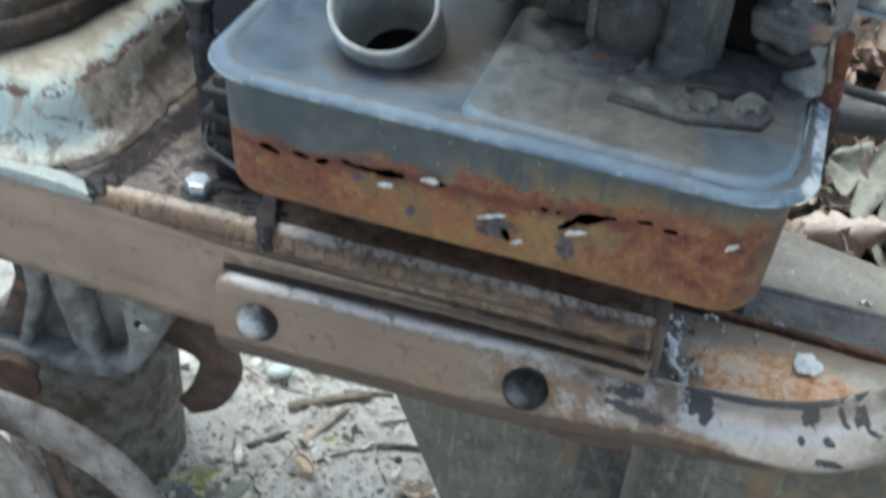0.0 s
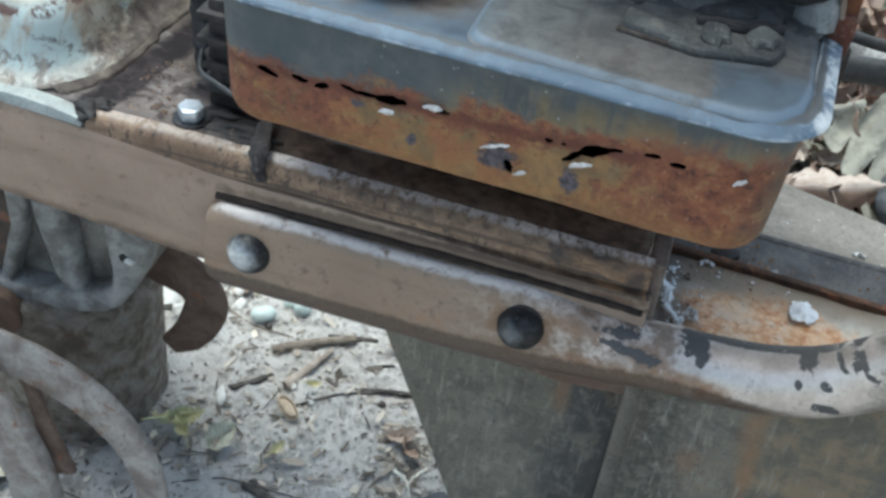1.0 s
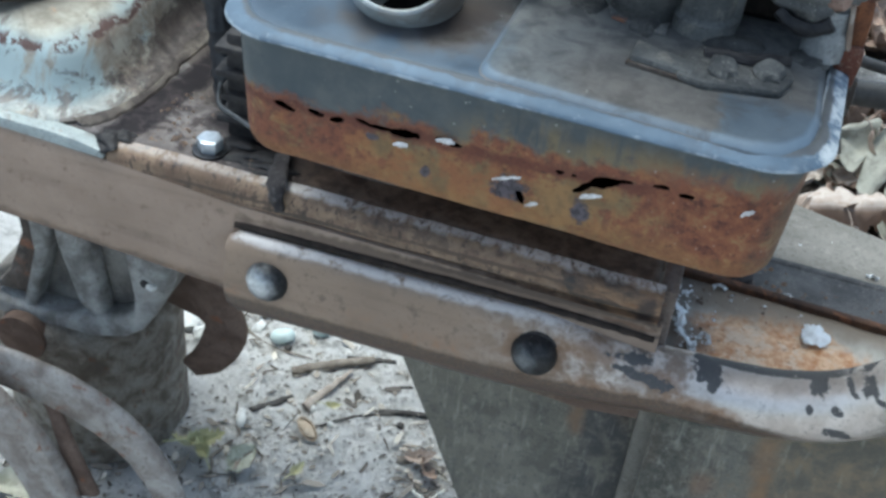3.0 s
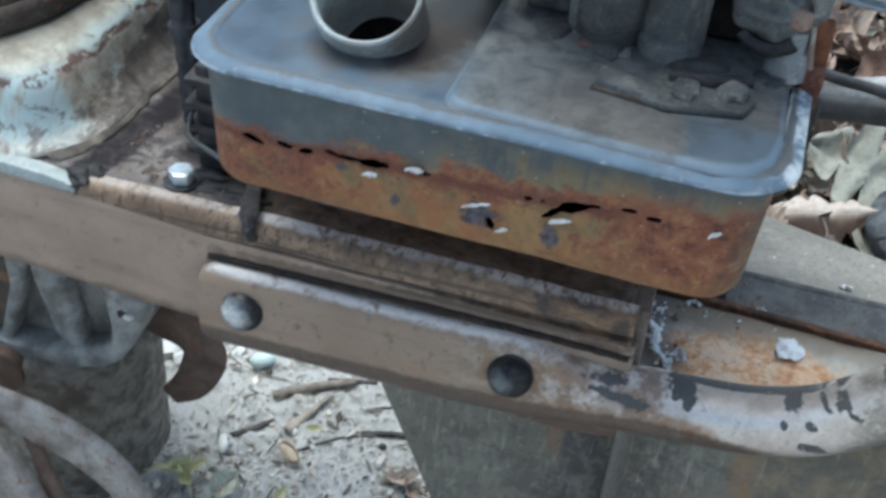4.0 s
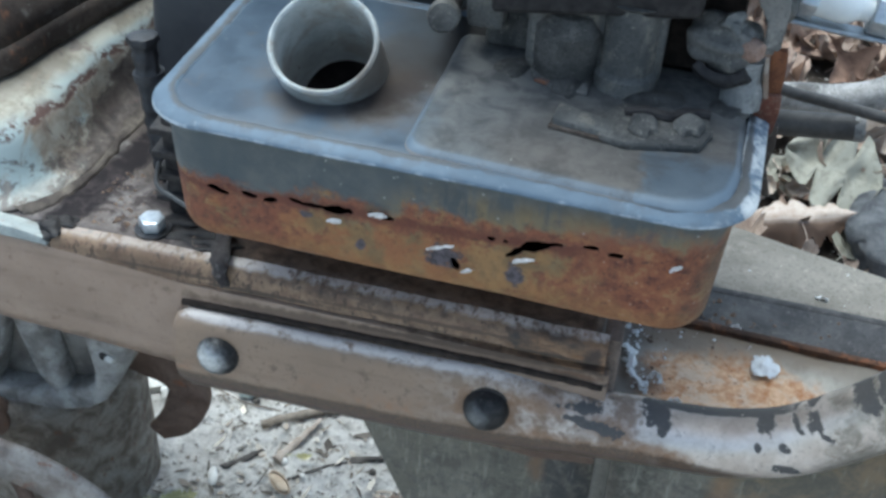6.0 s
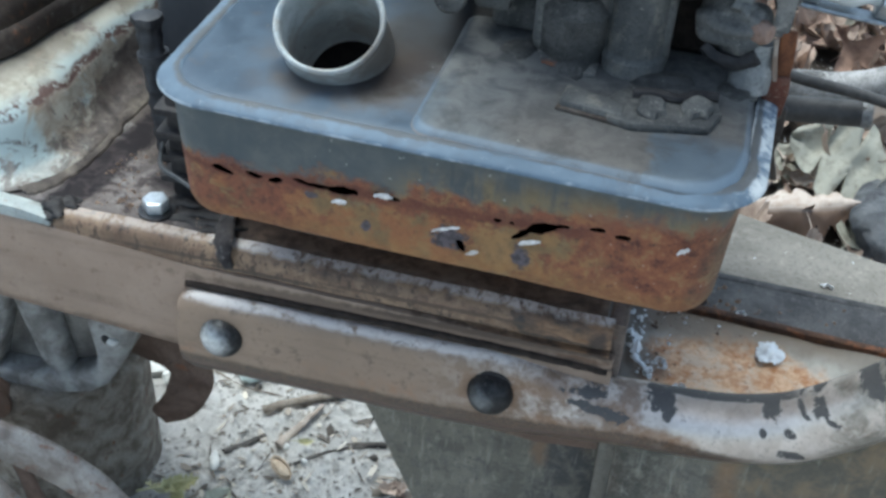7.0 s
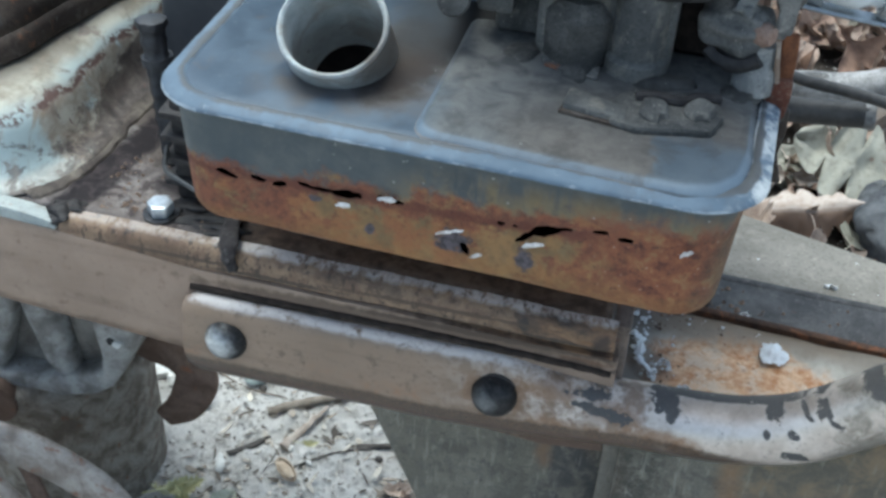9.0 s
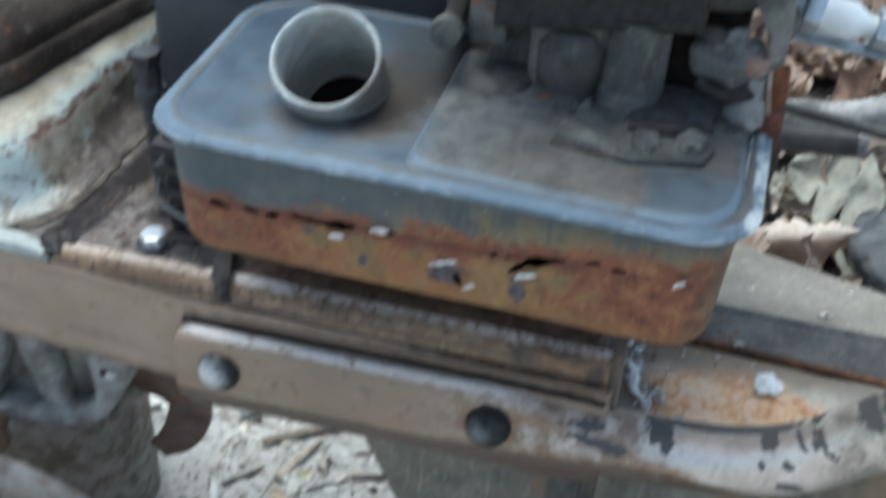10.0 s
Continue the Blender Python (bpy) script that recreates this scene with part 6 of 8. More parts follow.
def build_rear_deck():
    deck = thing("rear_deck", (0.26, 0.06, 0.25), "pale deck pan with orange surface rust", "deck")
    bm = bmesh.new()
    nx, ny = 50, 24
    vs = [[bm.verts.new((0.165 + 0.255 * i / nx, 0.011 + (0.0975 - 0.014 * i / nx) * j / ny, 0.2665 + 0.0010 * noise.noise((i * 0.2, j * 0.25, 0)) + 0.0018 * max(0, j - ny + 3) / 3)) for i in range(nx + 1)] for j in range(ny + 1)]
    for j in range(ny):
        for i in range(nx):
            bm.faces.new((vs[j][i], vs[j][i + 1], vs[j + 1][i + 1], vs[j + 1][i]))
    pan = part("pan", bm, PAN, deck, "", 60)
    th = pan.modifiers.new("sheet", "SOLIDIFY")
    th.thickness, th.offset = 0.003, -1
    lip = prism([(0.165, 0.1095), (0.42, 0.0945), (0.42, 0.0985), (0.165, 0.1145)], "z", 0.256, 0.2715, 0.0009)
    part("rusty_lip", lip, EDGE_RUST, deck, "rusty brown raised lip")
    ang = thing("angle_iron", (0.29, 0.13, 0.25), "dark dusty angle iron alongside the deck", "angle iron")
    part("flange", prism([(0.165, 0.116), (0.42, 0.100), (0.42, 0.153), (0.165, 0.160)], "z", 0.2520, 0.2560, 0.0008), ANGLE, ang)
    part("web", prism([(0.165, 0.157), (0.42, 0.150), (0.42, 0.155), (0.165, 0.162)], "z", 0.2150, 0.2565, 0.0008), ANGLE, ang)
    lug = lathe([(0.0075, 0), (0.0075, 0.004), (0.004, 0.006), (0.0, 0.006)], (0.213, 0.133, 0.256), (0, 0, 1), 20, None, 0.15)
    part("bolt_stub", lug, GRIME, ang, "greasy bolt stub")
    plate = thing("rear_plate", (0.3, 0.21, 0.22), "wide grey-tan painted steel plate behind the deck", "plate")
    part("plate", prism([(0.15, 0.194), (0.42, 0.185), (0.42, 0.175), (0.44, 0.175), (0.44, 0.206), (0.375, 0.226), (0.237, 0.265), (0.15, 0.288)], "z", 0.2210, 0.2250, 0.001), REAR, plate)
    part("down_flange", prism([(0.15, 0.190), (0.44, 0.1805), (0.44, 0.1845), (0.15, 0.194)], "z", 0.17, 0.2250, 0.0008), REAR, plate)

    # peeled white paint curls
    def curl(pts, w, seed):
        path = smooth_path(pts, 16)
        return sweep(path, lambda k, u: [(s * w * (0.30 + 1.3 * abs(noise.noise((k * 0.75, seed, s)))), t + 0.0026 * noise.noise((k * 0.6, s, seed))) for s, t in ((-1, 0), (-0.3, 0.0007), (0.4, 0.0002), (1, 0.0009), (0.9, 0.0013), (0.2, 0.0007), (-0.5, 0.0012), (-1, 0.0006))])
    curls = (
        ([(0.1850, 0.082, 0.2685), (0.1870, 0.073, 0.2720), (0.1875, 0.064, 0.2710), (0.1915, 0.058, 0.2705), (0.1955, 0.0555, 0.2685)], 0.0036),
        ([(0.1965, 0.0625, 0.2675), (0.2000, 0.0645, 0.2705), (0.2035, 0.0610, 0.2680)], 0.0016),
        ([(0.2000, 0.103, 0.2695), (0.2035, 0.105, 0.2705), (0.2065, 0.104, 0.2690)], 0.0018),
        ([(0.2370, 0.126, 0.2565), (0.2395, 0.127, 0.2577), (0.2415, 0.1262, 0.2565)], 0.0012),
        ([(0.2890, 0.205, 0.2254), (0.2930, 0.2052, 0.2262), (0.2960, 0.2040, 0.2254)], 0.0014),
        ([(0.2085, 0.050, 0.2675), (0.2115, 0.0495, 0.2688), (0.2140, 0.0485, 0.2675)], 0.0014),
    )
    for i, (pts, w) in enumerate(curls):
        solo("paint_flake", curl(pts, w, i * 3.1), FLAKE, "curled flake of peeled white paint", "paint flake", "peeled paint flakes", sharp=80)
    scrap = bmesh.new()
    bmesh.ops.create_grid(scrap, x_segments=14, y_segments=14, size=1)
    for v in scrap.verts:
        u, w = v.co.x, v.co.y
        ang, far = math.atan2(w, u), max(abs(u), abs(w))
        reach = far * (1 + 0.45 * noise.noise((math.cos(ang) * 1.6, math.sin(ang) * 1.6, 4.0)) + 0.22 * noise.noise((math.cos(ang) * 5, math.sin(ang) * 5, 1.0)))
        x, y = 0.0066 * reach * math.cos(ang), 0.0090 * reach * math.sin(ang)
        v.co = (0.2527 + x, 0.0862 + y, 0.2688 + 0.0034 * (1 - far) + 0.0030 * abs(noise.noise((x * 260, y * 260, 2.0))))
    solo("paint_flake", scrap, FLAKE, "crumpled scrap of peeled white paint", "paint flake", "peeled paint flakes", sharp=80)


build_rear_deck()


def build_shields():
    front = thing("leg_shield", (0.12, 0.03, 0.0), "grey-green weathered sheet-steel leg under the frame", "support leg")
    sheet = prism([(0.047, 0.262), (0.056, 0.237), (0.077, 0.187), (0.106, 0.115), (0.152, 0.0), (0.1795, 0.0), (0.1795, 0.262)], "y", 0.030, 0.0335, 0.0006)
    part("sheet", sheet, SHIELD, front)
    fold = prism([(0.0295, 0.0), (0.0235, 0.0), (0.0235, 0.262), (0.0295, 0.262)], "x", 0.1785, 0.1905, 0.0022)
    part("fold", fold, FOLD, front, "pale folded edge")
    side = thing("side_shield", (0.28, 0.045, 0.0), "rust-streaked grey-green side panel below the tube", "panel")
    part("panel", prism([(0.186, 0.0), (0.44, 0.0), (0.44, 0.45), (0.36, 0.418), (0.325, 0.368), (0.298, 0.336), (0.278, 0.317), (0.258, 0.303), (0.236, 0.2935), (0.213, 0.289), (0.186, 0.286)], "y", -0.001, 0.0025, 0.0005), SHIELD, side)
    tabm = box((0.168, 0.016, 0.2565), (0.181, 0.030, 0.2625), 0.0015)
    part("weld_tab", tabm, GRIME, front, "rusty weld tab")


build_shields()


# ---- white cover, guard, boot, shroud ----
def build_cover():
    cover = thing("gear_cover", (-0.11, 0.08, 0.342), "white-painted housing, chipped and rust-spotted, on the frame", "housing")
    # plan of the foot: front side, rounded corner, then back along the base
    plan = smooth_path([(-0.30, 0.010, 0), (-0.20, 0.008, 0), (-0.136, 0.0065, 0), (-0.1160, 0.0075, 0), (-0.1035, 0.0150, 0), (-0.0945, 0.030, 0), (-0.0890, 0.050, 0), (-0.0875, 0.078, 0), (-0.088, 0.105, 0), (-0.080, 0.14, 0), (-0.072, 0.22, 0)], 150)
    # outward offset and height
    prof = [(0.0004, 0.3360), (0.0012, 0.3415), (0.0018, 0.3440), (0.0000, 0.3455), (-0.0045, 0.3462), (-0.0085, 0.3485), (-0.0112, 0.3530), (-0.0130, 0.3590), (-0.0150, 0.3660), (-0.0168, 0.3705), (-0.0200, 0.3742), (-0.0250, 0.3768), (-0.0330, 0.3790), (-0.0480, 0.3825), (-0.0800, 0.3890)]
    bm = bmesh.new()
    rows = []
    for k, p in enumerate(plan):
        way = (plan[min(k + 1, len(plan) - 1)] - plan[max(k - 1, 0)]).normalized()
        out = Vector((way.y, -way.x, 0))
        # the rounded top pulls in along one smooth direction so that the sheet never folds
        inward = Vector((-0.85, 0.53, 0)).lerp(-out, 0.45).normalized()
        row = []
        for d, z in prof:
            q = p + (out * d if d > 0 else inward * -d)
            n = 0.0011 * noise.noise((q.x * 28, q.y * 28, z * 30)) + 0.0006 * noise.noise((q.x * 90, q.y * 90, z * 90))
            row.append(bm.verts.new((q.x + out.x * n, q.y + out.y * n, z + n + 0.05 * max(0.0, q.y - 0.04) * min(1.0, (z - 0.3415) / 0.03))))
        rows.append(row)
    for r, s in zip(rows, rows[1:]):
        for i in range(len(prof) - 1):
            bm.faces.new((r[i], r[i + 1], s[i + 1], s[i]))
    body = part("cover_sheet", bm, WHITE, cover, "", 50)
    # white front foot flush with the bar, and the greasy flange that runs back along the plate
    bm = prism([(-0.34, 0.3402), (-0.134, 0.3387), (-0.0842, 0.3356), (-0.0844, 0.3400), (-0.090, 0.3412), (-0.099, 0.3428), (-0.112, 0.3440), (-0.134, 0.3446), (-0.34, 0.3452)], "y", -0.0006, 0.0080, 0.0007)
    part("front_foot", bm, FOOT_WHITE, cover, "chipped white front foot above the frame bar")
    bm = bmesh.new()
    rows = []
    edge = smooth_path([(-0.1000, 0.0105, 0), (-0.0945, 0.0145, 0), (-0.0875, 0.030, 0), (-0.0835, 0.048, 0), (-0.0825, 0.066, 0), (-0.0825, 0.09, 0), (-0.076, 0.13, 0), (-0.067, 0.2, 0)], 60)
    inner = smooth_path([(-0.108, 0.0125, 0), (-0.1035, 0.0170, 0), (-0.0960, 0.030, 0), (-0.0900, 0.050, 0), (-0.0890, 0.072, 0), (-0.0890, 0.095, 0), (-0.083, 0.135, 0), (-0.074, 0.205, 0)], 60)
    for k, (a, b) in enumerate(zip(edge, inner)):
        a = a + Vector((0.0022 * noise.noise((k * 0.35, 2, 0)), 0, 0))
        rows.append([bm.verts.new(Vector((0, 0, z + 0.0006 * noise.noise((k * 0.4, f * 3, 1)))) + a.lerp(b, f)) for f, z in ((0.0, 0.3418), (0.04, 0.3430), (0.15, 0.3436), (0.5, 0.3441), (0.8, 0.3446), (1.0, 0.3452))])
    for r, s in zip(rows, rows[1:]):
        for i in range(5):
            bm.faces.new((r[i], r[i + 1], s[i + 1], s[i]))
    part("foot_flange", bm, FOOT_BROWN, cover, "cream foot flange, flaked and greasy along its edge", 60)
    th = body.modifiers.new("sheet", "SOLIDIFY")
    th.thickness, th.offset = 0.0016, -1

    guard = thing("belt_guard", (-0.15, 0.1, 0.386), "dark brown rusty guard standing on the white housing", "guard")
    gp = smooth_path([(-0.30, -0.010, 0), (-0.20, 0.018, 0), (-0.150, 0.034, 0), (-0.130, 0.060, 0), (-0.117, 0.11, 0), (-0.100, 0.17, 0), (-0.075, 0.26, 0)], 70)
    gprof = [(-0.004, 0.3832), (0.0008, 0.3836), (0.0022, 0.3850), (0.0020, 0.3880), (0.0012, 0.3915), (0.0, 0.397), (-0.004, 0.405), (-0.012, 0.416), (-0.030, 0.426), (-0.06, 0.432)]
    bm = bmesh.new()
    rows = []
    for k, p in enumerate(gp):
        way = (gp[min(k + 1, len(gp) - 1)] - gp[max(k - 1, 0)]).normalized()
        out = Vector((way.y, -way.x, 0))
        rows.append([bm.verts.new((p + out * (d + 0.0012 * noise.noise((p.x * 40, p.y * 40, z * 40)))) + Vector((0, 0, z))) for d, z in gprof])
    def piece(name, lo, hi, label):
        b = bmesh.new()
        got = [[b.verts.new(v.co) for v in r[lo:hi]] for r in rows]
        for r, s in zip(got, got[1:]):
            for i in range(hi - lo - 1):
                b.faces.new((r[i], r[i + 1], s[i + 1], s[i]))
        ob = part(name, b, GUARD, guard, label, 50)
        th = ob.modifiers.new("sheet", "SOLIDIFY")
        th.thickness, th.offset = 0.002, -1
    piece("rolled_edge", 0, 6, "dark rolled lower edge")
    piece("guard_sheet", 5, len(gprof), "dark brown rusty sheet")
    bm.free()


build_cover()


def build_boot():
    boot = thing("rubber_boot", (-0.048, 0.058, 0.342), "black ribbed rubber boot between housing and tank", "rubber boot")
    prof = [(0.0055, 0.0)]
    for i in range(8):
        z = 0.003 + i * 0.0082
        prof += [(0.0057, z), (0.0062 + 0.0006 * math.sin(i * 2.3), z + 0.0018), (0.0063, z + 0.0042), (0.0056, z + 0.006)]
    prof += [(0.0060, 0.0700), (0.0074, 0.0715), (0.0070, 0.0745), (0.004, 0.0756), (0.0, 0.0756)]
    part("bellows", lathe(prof, (-0.0500, 0.060, 0.342), (-0.10, 0.05, 1), 36, None, 0.22), RUBBER, boot, "", 50)
    part("clamp_band", lathe([(0.0074, 0.0), (0.0074, 0.004), (0.0060, 0.004)], (-0.0552, 0.0626, 0.394), (-0.10, 0.05, 1), 30), RUBBER, boot, "black clamp band")
    blk = box((-0.037, 0.030, 0.3425), (-0.012, 0.075, 0.398), 0.003)
    lugs = thing("engine_lug", (-0.026, 0.05, 0.3425), "black greasy finned lug beside the tank", "engine part")
    part("lug_body", blk, GRIME, lugs)
    for i in range(4):
        part("fin", box((-0.040, 0.026, 0.353 + i * 0.012), (-0.010, 0.074, 0.3565 + i * 0.012), 0.0008), GRIME, lugs)
    # grease heaped on the plate round the lug
    g = lump((-0.020, 0.0190, 0.3420), (0.015, 0.007, 0.0016), 3.0, 1.2, 3)
    g = lump((-0.028, 0.026, 0.3420), (0.008, 0.006, 0.0022), 8.0, 1.2, 3, g)
    g = lump((-0.009, 0.014, 0.3420), (0.011, 0.0045, 0.0018), 12.0, 1.2, 3, g)
    g = lump((-0.0850, 0.0060, 0.3405), (0.0060, 0.0062, 0.0032), 17.0, 0.9, 3, g)
    g = lump((-0.0800, 0.0105, 0.3420), (0.0070, 0.0050, 0.0016), 23.0, 1.0, 3, g)
    solo("grease", g, GRIME, "lump of black grease on the base plate", "grease", "", "stuff", 80)
    shroud = thing("blower_shroud", (0.02, 0.15, 0.342), "dark grey painted engine blower shroud", "engine shroud")
    sh = prism([(-0.088, 0.342), (0.072, 0.342), (0.072, 0.62), (-0.072, 0.62)], "y", 0.128, 0.175, 0.006, 3)
    part("shroud_shell", sh, SHROUD, shroud)


build_boot()


# ---- engine over the tank ----
def build_engine():
    eng = thing("engine", (0.16, 0.12, 0.342), "dark with a small painted highlight small engine block above the tank", "engine")
    part("crankcase", box((0.074, 0.098, 0.342), (0.206, 0.26, 0.56), 0.006, 3), ENGINE, eng)
    # unseen block, added to shade the lid and carburettor
    part("shade_block", box((0.088, 0.012, 0.512), (0.240, 0.24, 0.66), 0.010, 3), ENGINE, eng, "unseen block added above the tank to shade the lid")
    part("overhang", prism([(0.108, 0.4735), (0.200, 0.4815), (0.214, 0.4860), (0.214, 0.56), (0.108, 0.56)], "y", 0.052, 0.110, 0.004, 3), ENGINE, eng, "dark overhanging casting")
    part("lower_lip", prism([(0.1083, 0.4710), (0.1468, 0.4761), (0.1784, 0.4797), (0.1880, 0.4815), (0.1880, 0.56), (0.1083, 0.56)], "y", 0.030, 0.056, 0.0025, 3), GRIME, eng, "dark rusty lower edge of the casting")
    for i in range(5):
        part("cooling_fin", box((0.104, 0.050, 0.492 + i * 0.011), (0.216, 0.115, 0.4955 + i * 0.011), 0.0006), ENGINE, eng)
    # carburettor body standing on the lid
    carb = thing("carburettor", (0.15, 0.055, 0.4455), "grimy dark carburettor standing on the tank lid", "carburettor")
    part("body", box((0.122, 0.038, 0.4460), (0.1765, 0.085, 0.4790), 0.004, 3), ENGINE, carb)
    part("side_block", box((0.1030, 0.052, 0.4460), (0.1230, 0.090, 0.4790), 0.003, 3), ENGINE_DUST, carb, "dusty block beside the bowl")
    # black block added where the hollow is only dark
    part("hollow", box((0.1765, 0.058, 0.4460), (0.205, 0.090, 0.4850), 0.002), GAP_BLACK, carb, "black block put in for the dark hollow behind the choke")
    part("bowl", lathe([(0.0145, 0.0), (0.0155, 0.003), (0.0150, 0.022), (0.010, 0.028), (0.0, 0.029)], (0.139, 0.047, 0.4458), (0, -0.12, 1), 30, None, 0.12), SOOT, carb)
    part("column", lathe([(0.0125, 0.0), (0.0125, 0.006), (0.0105, 0.008), (0.0105, 0.036), (0.013, 0.038)], (0.163, 0.040, 0.4458), (0, 0, 1), 26, None, 0.05), ENGINE, carb, "dark upright column")
    part("flange", prism([(0.128, 0.030), (0.142, 0.026), (0.150, 0.0250), (0.1500, 0.038), (0.124, 0.042)], "z", 0.4455, 0.4472, 0.0008), ENGINE, carb, "grimy foot flange")
    # clamp with two screws
    cl = thing("clamp_plate", (0.178, 0.002, 0.4456), "greasy steel clamp plate with two screws on the lid", "clamp")
    part("plate", prism([(0.1585, -0.0055), (0.1680, -0.0080), (0.1960, -0.0020), (0.2000, 0.0100), (0.1960, 0.0220), (0.1640, 0.0200), (0.1570, 0.0080)], "z", 0.4456, 0.4492, 0.0012), ENGINE_DUST, cl)
    part("arm", prism([(0.1400, -0.0010), (0.1640, -0.0050), (0.1645, 0.0040), (0.1410, 0.0120)], "z", 0.4450, 0.4500, 0.0016), ENGINE, cl, "grimy block with a rusty foot")
    part("rusty_foot", prism([(0.1388, -0.0022), (0.1636, -0.0064), (0.1640, -0.0030), (0.1395, 0.0015)], "z", 0.4452, 0.4474, 0.0008), GUARD, cl, "brown rusty strip under the block")
    for x, y in ((0.1735, 0.0035), (0.1905, 0.0085)):
        s = lathe([(0.0056, 0), (0.0060, 0.0022), (0.0046, 0.0040), (0.003, 0.0044), (0.0, 0.0042)], (x, y, 0.4488), (0.1 - (x - 0.18) * 9, -0.25, 1), 14, None, 0.35)
        part("screw", s, ENGINE_DUST, cl, "greasy screw head")
    # dark tube added in place of the groove above the screws
    rib = tube([(0.1660, 0.0120, 0.4495), (0.1740, 0.0135, 0.4502), (0.1830, 0.0125, 0.4502), (0.1890, 0.0170, 0.4505), (0.1975, 0.0190, 0.4500)], 0.0022, 26, 8)
    part("groove_strip", rib, GRIME, cl)
    heap = None
    for x, y, w, d, h, sd in ((0.118, 0.038, 0.010, 0.007, 0.003, 13.0), (0.205, 0.034, 0.007, 0.008, 0.004, 16.0), (0.176, 0.031, 0.014, 0.006, 0.005, 19.0), (0.142, 0.034, 0.012, 0.006, 0.005, 22.0)):
        heap = lump((x, y, 0.4438), (w, d, h * 0.7), sd, 0.4, 3, heap, sd * 20)
    solo("oily_dirt", heap, SOOT, "heaps of oily dirt round the carburettor foot", "dirt", "", "stuff", 80)
    for low in (carb, cl):
        low.location.z -= 0.0013
    # bolt with long shank
    b = thing("shank_bolt", (0.089, 0.05, 0.464), "dark dirty bolt head on the engine's lower edge", "bolt")
    part("bolt_head", lathe([(0.0066, 0.0), (0.0066, 0.0045), (0.0058, 0.0056), (0.0, 0.0060)], (0.0890, 0.0375, 0.4640), (0.1, -1, 0.25), 18, None, 0.06), ENGINE_DUST, b, "", 40)
    part("shank", lathe([(0.0046, -0.065), (0.0046, 0.0)], (0.0890, 0.0375, 0.4640), (0.1, -1, 0.25), 16), GRIME, b)
    part("boss", box((0.096, 0.044, 0.4560), (0.112, 0.100, 0.4790), 0.003), ENGINE, b)
    part("pad", box((0.114, 0.046, 0.4785), (0.136, 0.056, 0.4835), 0.0015), CASTING, carb, "pale worn pad")
    # choke bulb and its rusty end
    ch = thing("choke_body", (0.196, 0.045, 0.45), "grimy rounded choke body with a rusty end", "engine part")
    part("bulb", lathe([(0.0108 * math.sin(a) ** 0.7, -0.0150 * math.cos(a)) for a in np.linspace(0.12, math.pi - 0.001, 16)], (0.1985, 0.046, 0.4665), (0.75, -0.5, 0.15), 40, None, 0.35), CHOKE, ch, "", 80)
    part("screw_boss", lump((0.2005, 0.0400, 0.4778), (0.0048, 0.0040, 0.0036), 3.0, 0.9, 3), POST, ch, "small pale dusty boss", 60)
    # black arch between choke body and post
    part("dark_arch", tube([(0.1890, 0.0405, 0.4580), (0.1950, 0.0380, 0.4548), (0.2030, 0.0350, 0.4556), (0.2090, 0.0340, 0.4600)], 0.0028, 20, 10, None, 0.3), GRIME, ch, "black arch under the choke body")
    part("rust_end", lathe([(0.0044, -0.004), (0.0047, 0.002), (0.0034, 0.005), (0.0, 0.0055)], (0.2078, 0.0375, 0.4692), (0.8, -0.5, 0.1), 24, None, 0.12), CHOKE_END, ch, "rusty tan cap")
    part("post", lathe([(0.0085, 0.0), (0.0085, 0.010), (0.006, 0.012), (0.006, 0.020)], (0.2085, 0.040, 0.4440), (0.06, 0.05, 1), 24, None, 0.15), POST, ch, "paler grey post", 60)
    # rusty bracket at the tank's end
    br = thing("rusty_bracket", (0.22, 0.045, 0.40), "rust-red steel bracket with pale worn edge at the tank end", "bracket")
    part("stay", prism([(0.2130, 0.4665), (0.2190, 0.4672), (0.2195, 0.4840), (0.2178, 0.5020), (0.2000, 0.5020), (0.2085, 0.4860), (0.2122, 0.4800)], "y", 0.0385, 0.0425, 0.0010), CHOKE, br, "grey dusty stay")
    part("upper_tab", prism([(0.2160, 0.4700), (0.2222, 0.4700), (0.2232, 0.4600), (0.2232, 0.4500), (0.2170, 0.4500), (0.2164, 0.4600)], "y", 0.0384, 0.0416, 0.0010), BRACKET_ORANGE, br, "orange rusted tab")
    part("pale_strip", tube([(0.2148, 0.0378, 0.4668), (0.2156, 0.0372, 0.4610), (0.2164, 0.0368, 0.4550), (0.2178, 0.0370, 0.4496)], 0.0010, 14, 8, None, 0.5), PALE_EDGE, br, "pale worn strip")
    part("lower_plate", prism([(0.2166, 0.4510), (0.2236, 0.4516), (0.2242, 0.4440), (0.2234, 0.4340), (0.2200, 0.4318), (0.2150, 0.4326), (0.2140, 0.4400)], "y", 0.0366, 0.0402, 0.0012), BRACKET, br, "dark red rusted plate")
    part("pale_edge", lump((0.2186, 0.0372, 0.4300), (0.0024, 0.0012, 0.0034), 6.0, 0.5, 2), PALE_EDGE, br, "pale flaking edge")
    part("dark_strap", prism([(0.2206, 0.4360), (0.2256, 0.4360), (0.2262, 0.4260), (0.2250, 0.4150), (0.2290, 0.4020), (0.2250, 0.4020), (0.2206, 0.4160), (0.2216, 0.4260)], "y", 0.0400, 0.0440, 0.0008), GUARD, br)
    part("elbow", lump((0.2165, 0.050, 0.4840), (0.0060, 0.0080, 0.0085), 5.0, 0.5, 3), ENGINE_DUST, br, "grimy joint", 60)
    # spark plug and lever strip
    plug = thing("spark_plug", (0.25, 0.12, 0.452), "white porcelain spark plug in the engine head", "spark plug")
